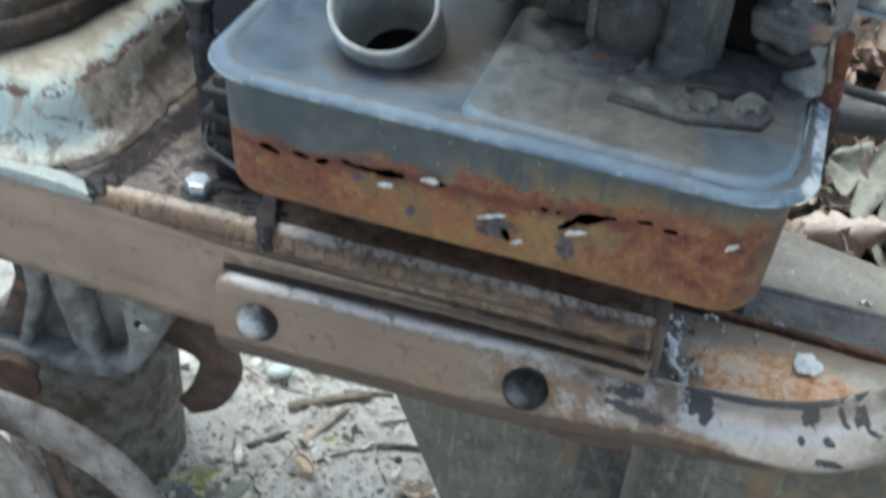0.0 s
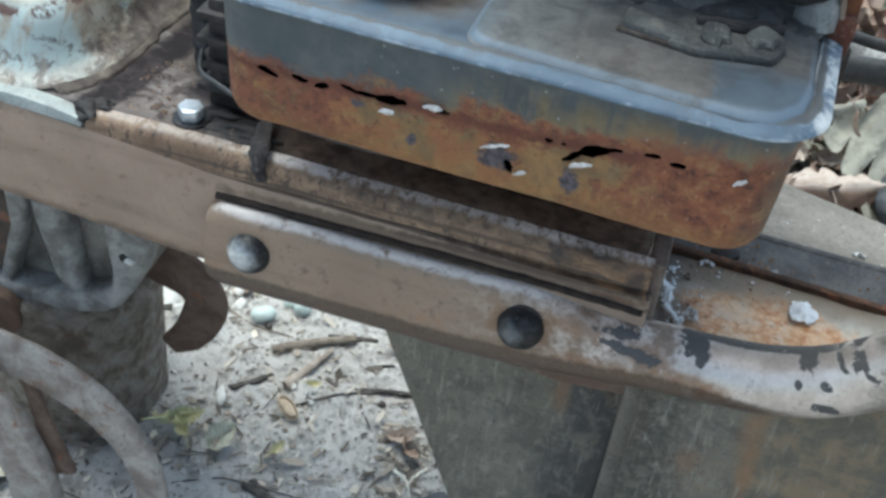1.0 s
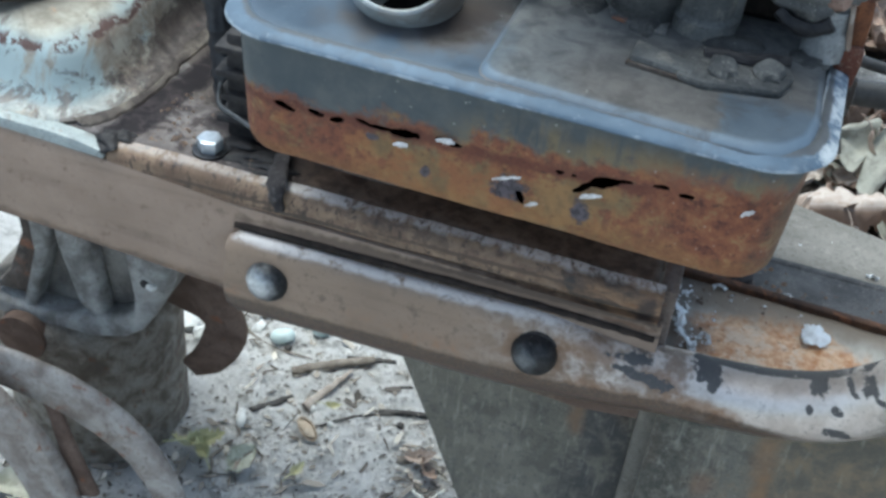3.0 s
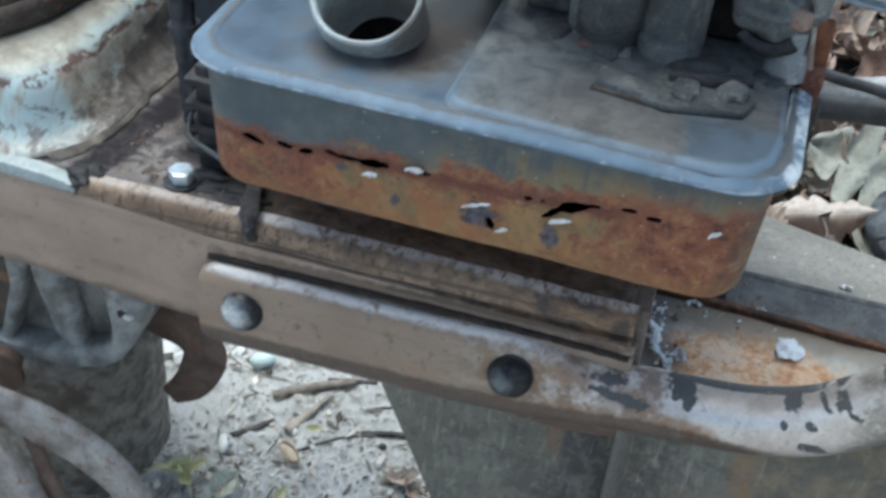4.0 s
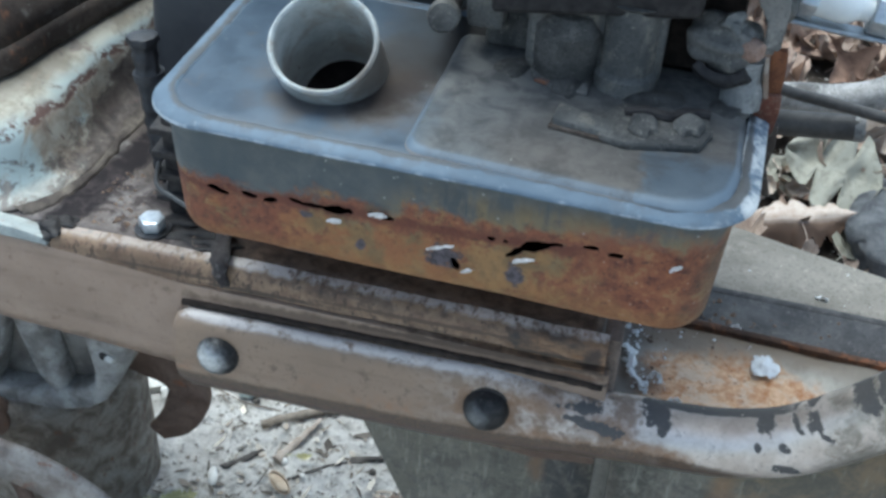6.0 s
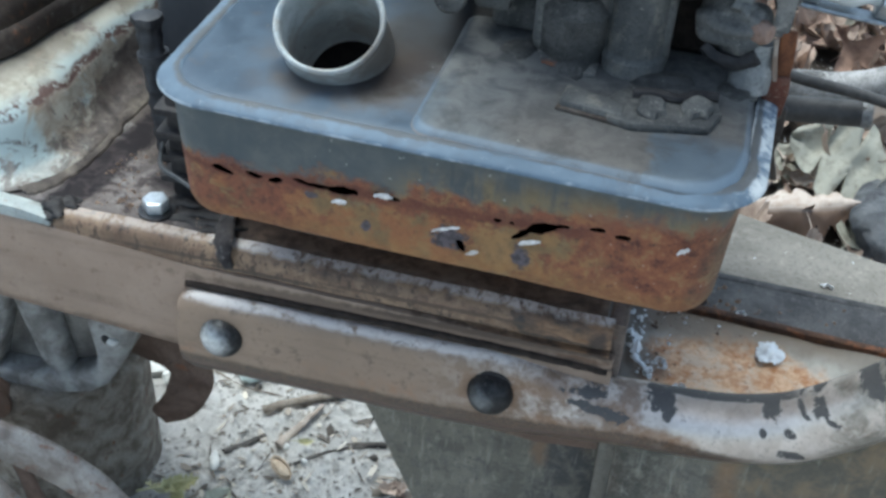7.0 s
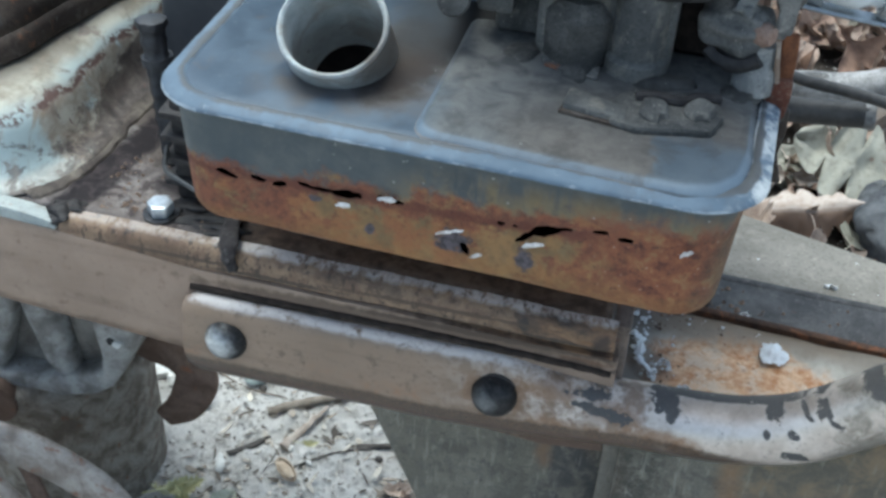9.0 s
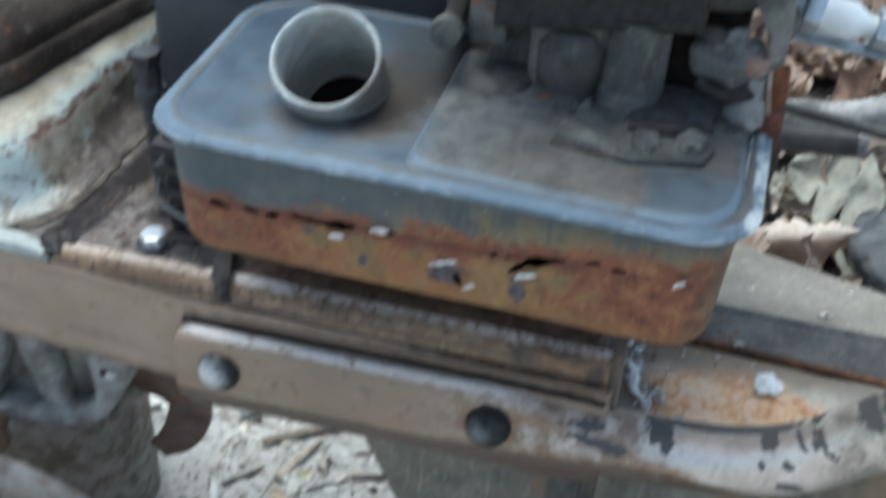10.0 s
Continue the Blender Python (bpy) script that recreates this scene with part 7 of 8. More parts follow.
    at, ax = Vector((0.2325, 0.1200, 0.4570)), Vector((1, 0.02, -0.16))
    part("porcelain", lathe([(0.0080, 0.003), (0.0086, 0.006), (0.0088, 0.0150), (0.0084, 0.0185), (0.0062, 0.0222), (0.0052, 0.0240), (0.0050, 0.0285)], at, ax, 30), PORCELAIN, plug, "white porcelain body", 40)
    q = ax.normalized().to_track_quat("Z", "Y")
    def nut(r, h0, h1):
        b = bmesh.new()
        lo = [b.verts.new(at + q @ Vector((r * math.cos(i * math.pi / 3), r * math.sin(i * math.pi / 3), h0))) for i in range(6)]
        hi = [b.verts.new(at + q @ Vector((r * math.cos(i * math.pi / 3), r * math.sin(i * math.pi / 3), h1))) for i in range(6)]
        b.faces.new(lo), b.faces.new(hi[::-1])
        for i in range(6):
            b.faces.new((lo[i], lo[(i + 1) % 6], hi[(i + 1) % 6], hi[i]))
        bmesh.ops.recalc_face_normals(b, faces=b.faces)
        return bevelled(b, 0.0008)
    part("hex_nut", nut(0.0115, -0.004, 0.004), ZINC, plug, "pale steel hex nut")
    part("terminal", nut(0.0098, 0.0280, 0.0400), ZINC, plug, "pale steel terminal")
    part("mark", box((-0.0011, -0.0089, 0.0098), (0.0013, -0.0084, 0.0122), 0.0002, 1, None, Matrix.Translation(at) @ q.to_matrix().to_4x4() @ Matrix.Rotation(radians(48), 4, "Z")), SHROUD, plug, "small dark printed mark")
    part("thread", lathe([(0.0066, -0.022), (0.0066, -0.004)], at, ax, 18), STEEL, plug)
    lever = thing("lever_strip", (0.25, 0.11, 0.44), "bright steel control lever strip under the spark plug", "lever")
    path = smooth_path([(0.2150, 0.116, 0.4490), (0.2279, 0.117, 0.4462), (0.2490, 0.118, 0.4436), (0.2710, 0.119, 0.4416), (0.31, 0.120, 0.4380)], 30)
    part("strip", sweep(path, lambda k, u: [(-0.0042, -0.0010), (0.0042, -0.0010), (0.0048, 0.0), (0.0042, 0.0010), (-0.0042, 0.0010), (-0.0048, 0.0)]), STEEL, lever, "", 40)
    # control rods behind the deck, fixed to the engine
    rod = tube([(0.200, 0.190, 0.3800), (0.242, 0.1900, 0.3690), (0.268, 0.1890, 0.3665), (0.295, 0.1880, 0.3630), (0.36, 0.186, 0.355)], 0.0031, 24, 12)
    solo("control_rod", rod, ROD, "thin black control rod coming off the engine", "rod", "engine rods", sharp=60)
    pipe = thing("stub_pipe", (0.25, 0.195, 0.345), "black pipe stub with pale worn end", "pipe")
    part("pipe_body", lathe([(0.0070, -0.09), (0.0070, 0.032), (0.0064, 0.0335), (0.0048, 0.0335), (0.0048, 0.020), (0.0, 0.020)], (0.2510, 0.1950, 0.3480), (1, 0.0, 0.10), 24, None, 0.03), ROD, pipe)
    part("worn_end", lathe([(0.0072, 0.0), (0.0073, 0.0045), (0.0068, 0.0055)], (0.2800, 0.1950, 0.3508), (1, 0.0, 0.10), 24, None, 0.05), PIPE_PALE, pipe, "pale worn pipe end")


build_engine()


# ---- gearbox and tines ----
def build_gearbox():
    gb = thing("gearbox", (-0.165, 0.13, 0.0), "dirty grey aluminium gearbox casting, soil-crusted below", "gearbox")
    # upper cast face with pockets between ribs
    part("cast_wall", prism([(-0.236, 0.10), (-0.165, 0.118), (-0.138, 0.128), (-0.124, 0.136), (-0.113, 0.156), (-0.1075, 0.172), (-0.1050, 0.275), (-0.188, 0.275), (-0.198, 0.200), (-0.2135, 0.156), (-0.236, 0.140)], "y", 0.100, 0.150, 0.003, 3), CASTING_POCKET, gb, "dark pocketed wall of the casting")

    def rib(name, pts, y0=0.084, y1=0.103, bevel=0.0042, label=""):
        part(name, prism(pts, "y", y0, y1, bevel, 4), CASTING, gb, label)
    rib("flange_rim", [(-0.1000, 0.275), (-0.1033, 0.1918), (-0.1057, 0.1726), (-0.1127, 0.1560), (-0.1225, 0.1396), (-0.1348, 0.1295), (-0.1591, 0.1215), (-0.1739, 0.1222), (-0.2046, 0.1197), (-0.2280, 0.1215), (-0.2280, 0.1350), (-0.2000, 0.1335), (-0.1742, 0.1345), (-0.1580, 0.1395), (-0.1424, 0.1435), (-0.1285, 0.1510), (-0.1268, 0.1650), (-0.1300, 0.1940), (-0.1330, 0.275)], 0.083)
    rib("rib", [(-0.1850, 0.275), (-0.1610, 0.275), (-0.1560, 0.1976), (-0.1480, 0.1390), (-0.1590, 0.1340), (-0.1680, 0.1450), (-0.1790, 0.1915)], 0.086, 0.103, 0.006)
    rib("rib", [(-0.1970, 0.275), (-0.1880, 0.275), (-0.1800, 0.1950), (-0.1826, 0.1850), (-0.1985, 0.1320), (-0.2065, 0.1320), (-0.1930, 0.1800)], 0.085, 0.103, 0.0028)
    part("screw_hole", lathe([(0.0030, 0.0), (0.0030, 0.0005), (0.0, 0.0005)], (-0.1176, 0.0832, 0.1812), (0, -1, 0.1), 14, None, 0.2), GRIME, gb, "dark screw hole")
    part("cover_screw", lump((-0.1128, 0.0820, 0.1808), (0.0034, 0.0020, 0.0026), 4.0, 0.4, 2), PEBBLE, gb, "pale chip stuck beside the screw hole")
    prof = [(0.0600, -0.004), (0.0602, 0.012), (0.0606, 0.034), (0.0604, 0.058), (0.0600, 0.084), (0.0608, 0.105), (0.0610, 0.118), (0.05, 0.124)]
    part("lower_housing", lathe(prof, (-0.1910, 0.138, 0.0), (0, 0, 1), 56, None, 0.04), CASTING_SOIL, gb, "brown soil-crusted lower housing", 60)
    part("axle_boss", lathe([(0.016, 0.0), (0.016, 0.010), (0.013, 0.014), (0.006, 0.016), (0.0, 0.016)], (-0.235, 0.100, 0.080), (0, -1, 0.1), 36, None, 0.05), CASTING_SOIL, gb, "soil-caked axle boss")
    dark = prism([(-0.2080, 0.275), (-0.1930, 0.275), (-0.1900, 0.180), (-0.1960, 0.140), (-0.2290, 0.1380), (-0.2150, 0.1560), (-0.2020, 0.190)], "y", 0.088, 0.125, 0.003)
    part("dark_lug", dark, GUARD, gb, "dark rusty lug")
    part("sump", box((-0.245, 0.092, 0.100), (-0.160, 0.130, 0.1230), 0.006, 3), TINE_RUST, gb, "dark rusty sump joint")


build_gearbox()


def blade(pts, widths, thick, n=60, up=(0, 1, 0), curve=0.0):
    """A flat steel blade: a wide, thin section along a path in a plane square to up."""
    path = smooth_path(pts, n)

    def sec(k, u):
        w = np.interp(u, np.linspace(0, 1, len(widths)), widths) / 2
        w *= 1 + 0.03 * noise.noise((k * 0.2, 1.0, 0.0))
        t = thick / 2
        e = min(w, 0.0016)
        return [(-w, -t * 0.4), (-w + e, -t), (0, -t - curve), (w - e, -t), (w, -t * 0.4), (w, t * 0.4), (w - e, t), (0, t - curve), (-w + e, t), (-w, t * 0.4)]
    return sweep(path, sec, up)


def build_tines():
    a = blade([(-0.235, 0.037, 0.128), (-0.205, 0.037, 0.1285), (-0.170, 0.036, 0.1260), (-0.142, 0.035, 0.1195), (-0.115, 0.034, 0.1055), (-0.0955, 0.033, 0.0840), (-0.0830, 0.032, 0.0560), (-0.0805, 0.031, 0.025), (-0.0840, 0.031, -0.015)], [0.030, 0.032, 0.034, 0.032, 0.025, 0.021, 0.020], 0.006)
    solo("tiller_tine", a, TINE, "curved weathered grey-brown steel tiller tine", "tiller tine", "tiller tines", sharp=50)
    b = blade([(-0.222, 0.018, 0.132), (-0.197, 0.019, 0.112), (-0.1755, 0.020, 0.086), (-0.1640, 0.021, 0.060), (-0.1575, 0.022, 0.030), (-0.1560, 0.022, -0.012)], [0.036, 0.037, 0.036, 0.034, 0.033], 0.011)
    solo("tiller_tine", b, TINE, "straight-bent weathered steel tiller tine entering the soil", "tiller tine", "tiller tines", sharp=50)
    c = blade([(-0.172, 0.040, 0.125), (-0.160, 0.036, 0.104), (-0.1525, 0.032, 0.086), (-0.1455, 0.030, 0.064), (-0.1385, 0.029, 0.041)], [0.010, 0.009, 0.011, 0.014, 0.016], 0.006)
    solo("tiller_tine", c, TINE_RUST, "short dark rusty tiller tine stub", "tiller tine", "tiller tines", sharp=50)
    d = blade([(-0.165, 0.130, 0.152), (-0.140, 0.130, 0.148), (-0.116, 0.130, 0.1410), (-0.0970, 0.130, 0.1320), (-0.0885, 0.1305, 0.116), (-0.0935, 0.1310, 0.096), (-0.1030, 0.132, 0.079), (-0.1170, 0.135, 0.064)], [0.034, 0.036, 0.038, 0.034, 0.030, 0.028, 0.024, 0.016], 0.006)
    solo("tiller_tine", d, TINE_RUST, "hooked dark rusty tiller tine behind the gearbox", "tiller tine", "tiller tines", sharp=50)
    hub = lathe([(0.017, -0.07), (0.017, 0.07)], (-0.205, 0.145, 0.112), (0, 1, 0), 30, None, 0.03)
    solo("tine_hub", hub, TINE_RUST, "rusty tine hub on the gearbox axle", "hub")


build_tines()


# ---- things lying on the soil ----
def stick(pts, r, mat, label, r_end=0.6, seed=0, drop=0.0):
    r *= 0.75
    p = [(x, y, ground_height(x, y) + r * 0.45 + dz) for x, y, dz in pts]
    path = smooth_path(p, 28)
    for k, q in enumerate(path):
        q.z += 0.0006 * noise.noise((k * 0.5, seed, 0))
        q.x += 0.0012 * noise.noise((k * 0.35, seed, 4))
    bm = sweep(path, lambda k, u: circle(r * (1 + (r_end - 1) * u) * (1 + 0.18 * noise.noise((k * 0.6, seed, 9))), 9, 0.9, 0.2, seed + k * 0.2))
    solo("twig", bm, mat, label, "twig", "twigs on the soil", sharp=60)


def build_litter_near():
    stick([(-0.075, 0.214, 0.001), (-0.046, 0.231, 0.002), (-0.020, 0.246, 0.001)], 0.0052, BARK, "thick grey broken twig on sandy soil", 0.9, 1)
    stick([(-0.040, 0.240, 0.001), (-0.022, 0.247, 0.001), (-0.004, 0.253, 0)], 0.0030, BARK_DARK, "dark twig lying against a thicker one", 0.8, 8)
    stick([(-0.088, 0.166, 0), (-0.078, 0.177, 0), (-0.066, 0.192, 0)], 0.0034, BARK_DARK, "short dark stub of twig on sandy soil", 0.9, 2)
    stick([(-0.052, 0.184, 0.001), (-0.042, 0.206, 0.001), (-0.032, 0.230, 0.001)], 0.0062, SPLINTER, "pale splinter of split wood on sandy soil", 0.3, 3)
    stick([(-0.046, 0.161, 0), (-0.020, 0.180, 0), (0.005, 0.198, 0), (0.040, 0.210, 0)], 0.0017, BARK_DARK, "long thin dark twig on sandy soil", 1.5, 4)
    stick([(0.000, 0.200, 0), (0.020, 0.204, 0.001), (0.044, 0.211, 0)], 0.0032, BARK_DARK, "dark twig piece on sandy soil", 0.7, 5)
    stick([(-0.128, 0.245, 0), (-0.100, 0.236, 0), (-0.065, 0.232, 0)], 0.0012, BARK, "hair-thin grey twig on sandy soil", 0.7, 6)
    stick([(-0.090, 0.073, 0), (-0.060, 0.088, 0.002), (-0.025, 0.092, 0.002), (0.014, 0.092, 0)], 0.0010, BARK_DARK, "thin curved dark stem on sandy soil", 0.6, 7)
    stick([(-0.046, 0.090, 0), (-0.015, 0.084, 0), (0.020, 0.083, 0)], 0.0034, BARK_DARK, "dark stick half sunk in soil", 0.8, 9)
    stick([(0.047, 0.134, 0.002), (0.058, 0.125, 0.006), (0.066, 0.113, 0.001)], 0.0013, STRAW, "pale dry grass stem", 0.6, 10)
    stick([(0.068, 0.142, 0.003), (0.062, 0.128, 0.007), (0.058, 0.116, 0.001)], 0.0012, STRAW, "pale dry grass stem", 0.6, 11)
    stick([(-0.020, 0.205, 0), (0.000, 0.226, 0), (0.016, 0.232, 0)], 0.0022, BARK_DARK, "short dark twig on sandy soil", 0.6, 12)

    def rest(x, y, h):
        return (x, y, ground_height(x, y) + h)
    for x, y, s, tw in ((-0.095, 0.244, (0.0100, 0.0068, 0.0058), 35), (-0.082, 0.266, (0.0046, 0.0046, 0.0044), 0), (-0.070, 0.263, (0.0076, 0.0068, 0.0066), 10)):
        solo("green_nut", lump(rest(x, y, s[2] * 0.75), s, x * 100, 0.08, 3, None, tw), NUT, "pale green " + ("oval" if s[0] > 0.009 else "round") + " fallen nut", "nut", "fallen nuts", sharp=80)
    # half an empty seed husk
    husk = thing("seed_husk", rest(-0.041, 0.159, 0), "split tan seed husk lying open on the soil", "seed husk")
    b = bmesh.new()
    bmesh.ops.create_uvsphere(b, u_segments=20, v_segments=10, radius=1)
    bmesh.ops.delete(b, geom=[v for v in b.verts if v.co.z > 0.25], context="VERTS")
    m = pose(*rest(-0.041, 0.159, 0.0055), 25, 10, -38)
    for v in b.verts:
        v.co = m @ Vector((v.co.x * 0.0118, v.co.y * 0.0056, v.co.z * 0.0056))
    sh = part("shell", b, WOOD_PALE, husk, "", 80)
    sh.modifiers.new("rind", "SOLIDIFY").thickness = 0.0010
    part("kernel", lump(rest(-0.041, 0.159, 0.0050), (0.0098, 0.0040, 0.0030), 4, 0.2, 2, None, -38), WOOD_PALE, husk)
    for x, y, s, mat, lab in ((-0.091, 0.155, (0.0085, 0.0040, 0.0042), PEBBLE, "pale chip of stone"), (-0.194, 0.102, (0.012, 0.008, 0.006), PEBBLE, "pale rounded pebble"), (-0.205, 0.022, (0.016, 0.012, 0.010), ROCK, "blue-grey stone"),
                              (-0.189, 0.101, (0.014, 0.007, 0.006), PEBBLE, "white broken stone"), (-0.118, 0.250, (0.0075, 0.0045, 0.004), PEBBLE, "pale chip of stone"), (-0.125, 0.262, (0.006, 0.005, 0.004), PEBBLE, "small pale pebble"), (-0.047, 0.185, (0.0036, 0.0032, 0.003), PEBBLE, "small white pebble"),
                              (-0.028, 0.172, (0.0026, 0.0024, 0.002), PEBBLE, "small white pebble"), (0.045, 0.165, (0.006, 0.005, 0.004), BARK_DARK, "dark crumb of bark"), (0.052, 0.158, (0.007, 0.004, 0.003), BARK, "grey crumb of bark"),
                              (0.033, 0.158, (0.006, 0.004, 0.003), BARK, "grey crumb of bark"), (0.020, 0.190, (0.003, 0.0028, 0.003), BARK_DARK, "dark crumb of bark"), (-0.088, 0.238, (0.003, 0.003, 0.0025), BARK_DARK, "dark crumb of bark"),
                              (-0.17, 0.232, (0.012, 0.009, 0.007), PEBBLE, "pale broken stone"), (-0.155, 0.225, (0.007, 0.007, 0.005), PEBBLE, "pale broken stone"), (0.078, 0.100, (0.030, 0.012, 0.008), ROCK, "blue-grey stone half sunk in soil")):
        solo("stone" if mat in (PEBBLE, ROCK) else "bark_crumb", lump(rest(x, y, s[2] * 0.5), s, x * 70 + y * 33, 0.5, 2, None, x * 900), mat, lab + " on sandy soil", "stone" if mat in (PEBBLE, ROCK) else "bark", sharp=50)


build_litter_near()


# ---- leaves ----
def leaf_mesh(name, mat, length, width, lobes, curl, fold, seed, stem=0.25, ragged=0.35, slits=()):
    """A dry leaf with lobed edges, a raised midrib, curled along and across."""
    n, half = 34, 5
    bm = bmesh.new()
    rows = []
    for i in range(n + 1):
        s = i / n
        w = width / 2 * (math.sin(math.pi * min(1, s ** 0.85)) ** 0.7 + 0.02)
        if lobes:
            w *= 0.62 + 0.38 * math.cos(2 * math.pi * lobes * s + 0.6) + 0.16 * noise.noise((s * 9, seed, 1))
        for at, deep in slits:
            w *= 1 - deep * math.exp(-((s - at) / 0.024) ** 2)
        w = max(w * (1 + 0.25 * noise.noise((s * 5, seed, 0)) + ragged * noise.noise((s * 17, seed, 5))), 0.0012)
        row = []
        for j in range(-half, half + 1):
            t = j / half
            lag = 0.10 * abs(t) * width if lobes else 0.0
            x, y = (s - 0.5) * length + lag, t * w * (1 + 0.15 * noise.noise((s * 4, seed, 7 if t > 0 else 3)))
            z = fold * abs(t) ** 1.4 * w + curl * length * ((s - 0.45) ** 2) + 0.10 * width * noise.noise((s * 3.2, t * 1.4, seed)) + 0.05 * width * noise.noise((s * 9, t * 3, seed)) - 0.03 * width * math.exp(-(t * 6) ** 2)
            row.append(bm.verts.new((x, y, z)))
        rows.append(row)
    for r, q in zip(rows, rows[1:]):
        for j in range(2 * half):
            bm.faces.new((r[j], r[j + 1], q[j + 1], q[j]))
    end = rows[0][half].co
    tube([tuple(end + Vector((0.01 * length, 0, 0))), tuple(end + Vector((-0.1 * length, 0.01 * length, 0.02 * length))), tuple(end + Vector((-stem * length, 0.03 * length, 0.0)))], 0.0007 + 0.004 * length * 0.2, 8, 5, bm)
    return mesh_of(bm, name, mat, 80)


def build_leaves():
    kinds = [
        (leaf_mesh("leaf", LEAF_TAN, 0.115, 0.060, 3.5, 0.9, 0.5, 1.3), "curled tan dry oak leaf"),
        (leaf_mesh("leaf", LEAF_BROWN, 0.105, 0.065, 3.0, 0.5, 0.9, 2.7), "brown dry lobed leaf"),
        (leaf_mesh("leaf", LEAF_TAN, 0.085, 0.042, 0, 1.4, 0.7, 3.9), "curled tan dry leaf"),
        (leaf_mesh("leaf", LEAF_PALE, 0.110, 0.062, 3.0, 0.2, 0.25, 5.1), "bleached grey-tan dry oak leaf"),
        (leaf_mesh("leaf", LEAF_BROWN, 0.075, 0.045, 0, 0.8, -0.5, 6.4), "small brown curled leaf"),
        (leaf_mesh("leaf", LEAF_TAN, 0.095, 0.070, 2.5, 1.8, 1.1, 7.7), "tightly curled tan dry leaf"),
    ]
    rng = random.Random(11)

    def put(me, label, m, group="dry fallen leaves"):
        ob = new("fallen_leaf", me)
        ob.matrix_world = m
        tagged(ob, label + " lying in the litter", "leaf", group)
        return ob
    # litter pile behind the deck
    for i in range(262):
        x, y = rng.uniform(0.20, 0.52), 0.38 + 0.85 * rng.random() ** 0.9
        me, lab = kinds[rng.randrange(len(kinds))]
        sc = rng.uniform(0.35, 0.95)
        m = pose(x, y, ground_height(x, y) + rng.uniform(0.002, 0.020), rng.uniform(-50, 50), rng.uniform(-45, 45), rng.uniform(0, 360)) @ Matrix.Scale(sc, 4)
        put(me, lab, m)
    # a thick drift of broad leaves further back
    for i in range(28):
        x, y = rng.uniform(0.27, 0.50), rng.uniform(0.72, 1.08)
        me, lab = kinds[(0, 1, 1, 4, 5)[i % 5]]
        put(me, lab, pose(x, y, ground_height(x, y) + rng.uniform(0.012, 0.032), rng.uniform(-40, 40), rng.uniform(-40, 40), rng.uniform(0, 360)) @ Matrix.Scale(rng.uniform(0.8, 1.15), 4))
    chip = lump((0.1010, -0.0040, 0.2725), (0.0042, 0.0012, 0.0022), 7.0, 0.5, 2, None, 0)
    bmesh.ops.rotate(chip, cent=(0.101, -0.004, 0.2725), matrix=Matrix.Rotation(radians(35), 3, 'Y'), verts=chip.verts)
    solo("wood_chip", chip, WOOD_PALE, "tiny pale wood chip stuck to the tube's lower edge", "wood chip")
    # the large pale leaf and the curled leaf in front of it
    big = leaf_mesh("leaf", LEAF_PALE, 0.090, 0.080, 0, 0.15, 0.12, 9.2, 0.2, 0.12, ((0.36, 0.6), (0.64, 0.7)))
    put(big, "large bleached grey-green lobed oak leaf", pose(0.338, 0.575, ground_height(0.338, 0.575) + 0.045, 38, 0, 0) @ pose(0, 0, 0, 0, 0, 165))
    curled = leaf_mesh("leaf", LEAF_CURLED, 0.096, 0.046, 0, 0.12, -0.95, 10.4, 0.25, 0.22, ((0.40, 0.25), (0.58, 0.3), (0.72, 0.35), (0.86, 0.3)))
    put(curled, "tan curled dry leaf with a toothed edge", pose(0.317, 0.520, ground_height(0.317, 0.520) + 0.036, 34, -6, 12))
    flat = leaf_mesh("leaf", LEAF_PALE, 0.050, 0.034, 0, 0.2, 0.2, 15.0, 0.2, 0.15)
    put(flat, "small bleached flat leaf beside the stone", pose(0.360, 0.516, ground_height(0.360, 0.516) + 0.014, 22, 10, 70))
    scroll = leaf_mesh("leaf", LEAF_CREAM, 0.040, 0.026, 0, 0.3, 2.2, 16.5, 0.6, 0.1)
    put(scroll, "tightly rolled cream dry leaf", pose(0.378, 0.655, ground_height(0.378, 0.655) + 0.030, 10, -12, 25))
    # green-yellow leaf bits by the gearbox
    green = leaf_mesh("leaf", LEAF_GREEN, 0.030, 0.014, 0, 1.6, 1.2, 12.0, 0.6, 1.0)
    for x, y, a, r, s in ((-0.106, 0.122, 40, 25, 0.9), (-0.098, 0.112, 130, -20, 0.7), (-0.114, 0.116, 200, 30, 0.7), (-0.034, 0.118, 75, 15, 0.5), (-0.032, 0.186, 20, 10, 0.4)):
        put(green, "yellow-green withered leaf bit", pose(x, y, ground_height(x, y) + 0.006, r, 10, a) @ Matrix.Scale(s, 4), "withered green leaves")
    wing = leaf_mesh("leaf", LEAF_WAN, 0.024, 0.017, 0, 0.4, 0.9, 18.0, 0.1, 0.15)
    put(wing, "pale folded leaf with a sunlit tip", pose(-0.0735, 0.118, ground_height(-0.0735, 0.118) + 0.007, 25, -20, 60), "withered green leaves")
    put(wing, "pale cream leaf end beside a tine", pose(-0.200, 0.042, ground_height(-0.200, 0.042) + 0.006, 10, 5, 10) @ Matrix.Scale(1.5, 4), "withered green leaves")
    tanbit = kinds[2][0]
    crisp = leaf_mesh("leaf", LEAF_CREAM, 0.060, 0.034, 0, 1.2, 0.9, 14.0, 0.2, 0.3)
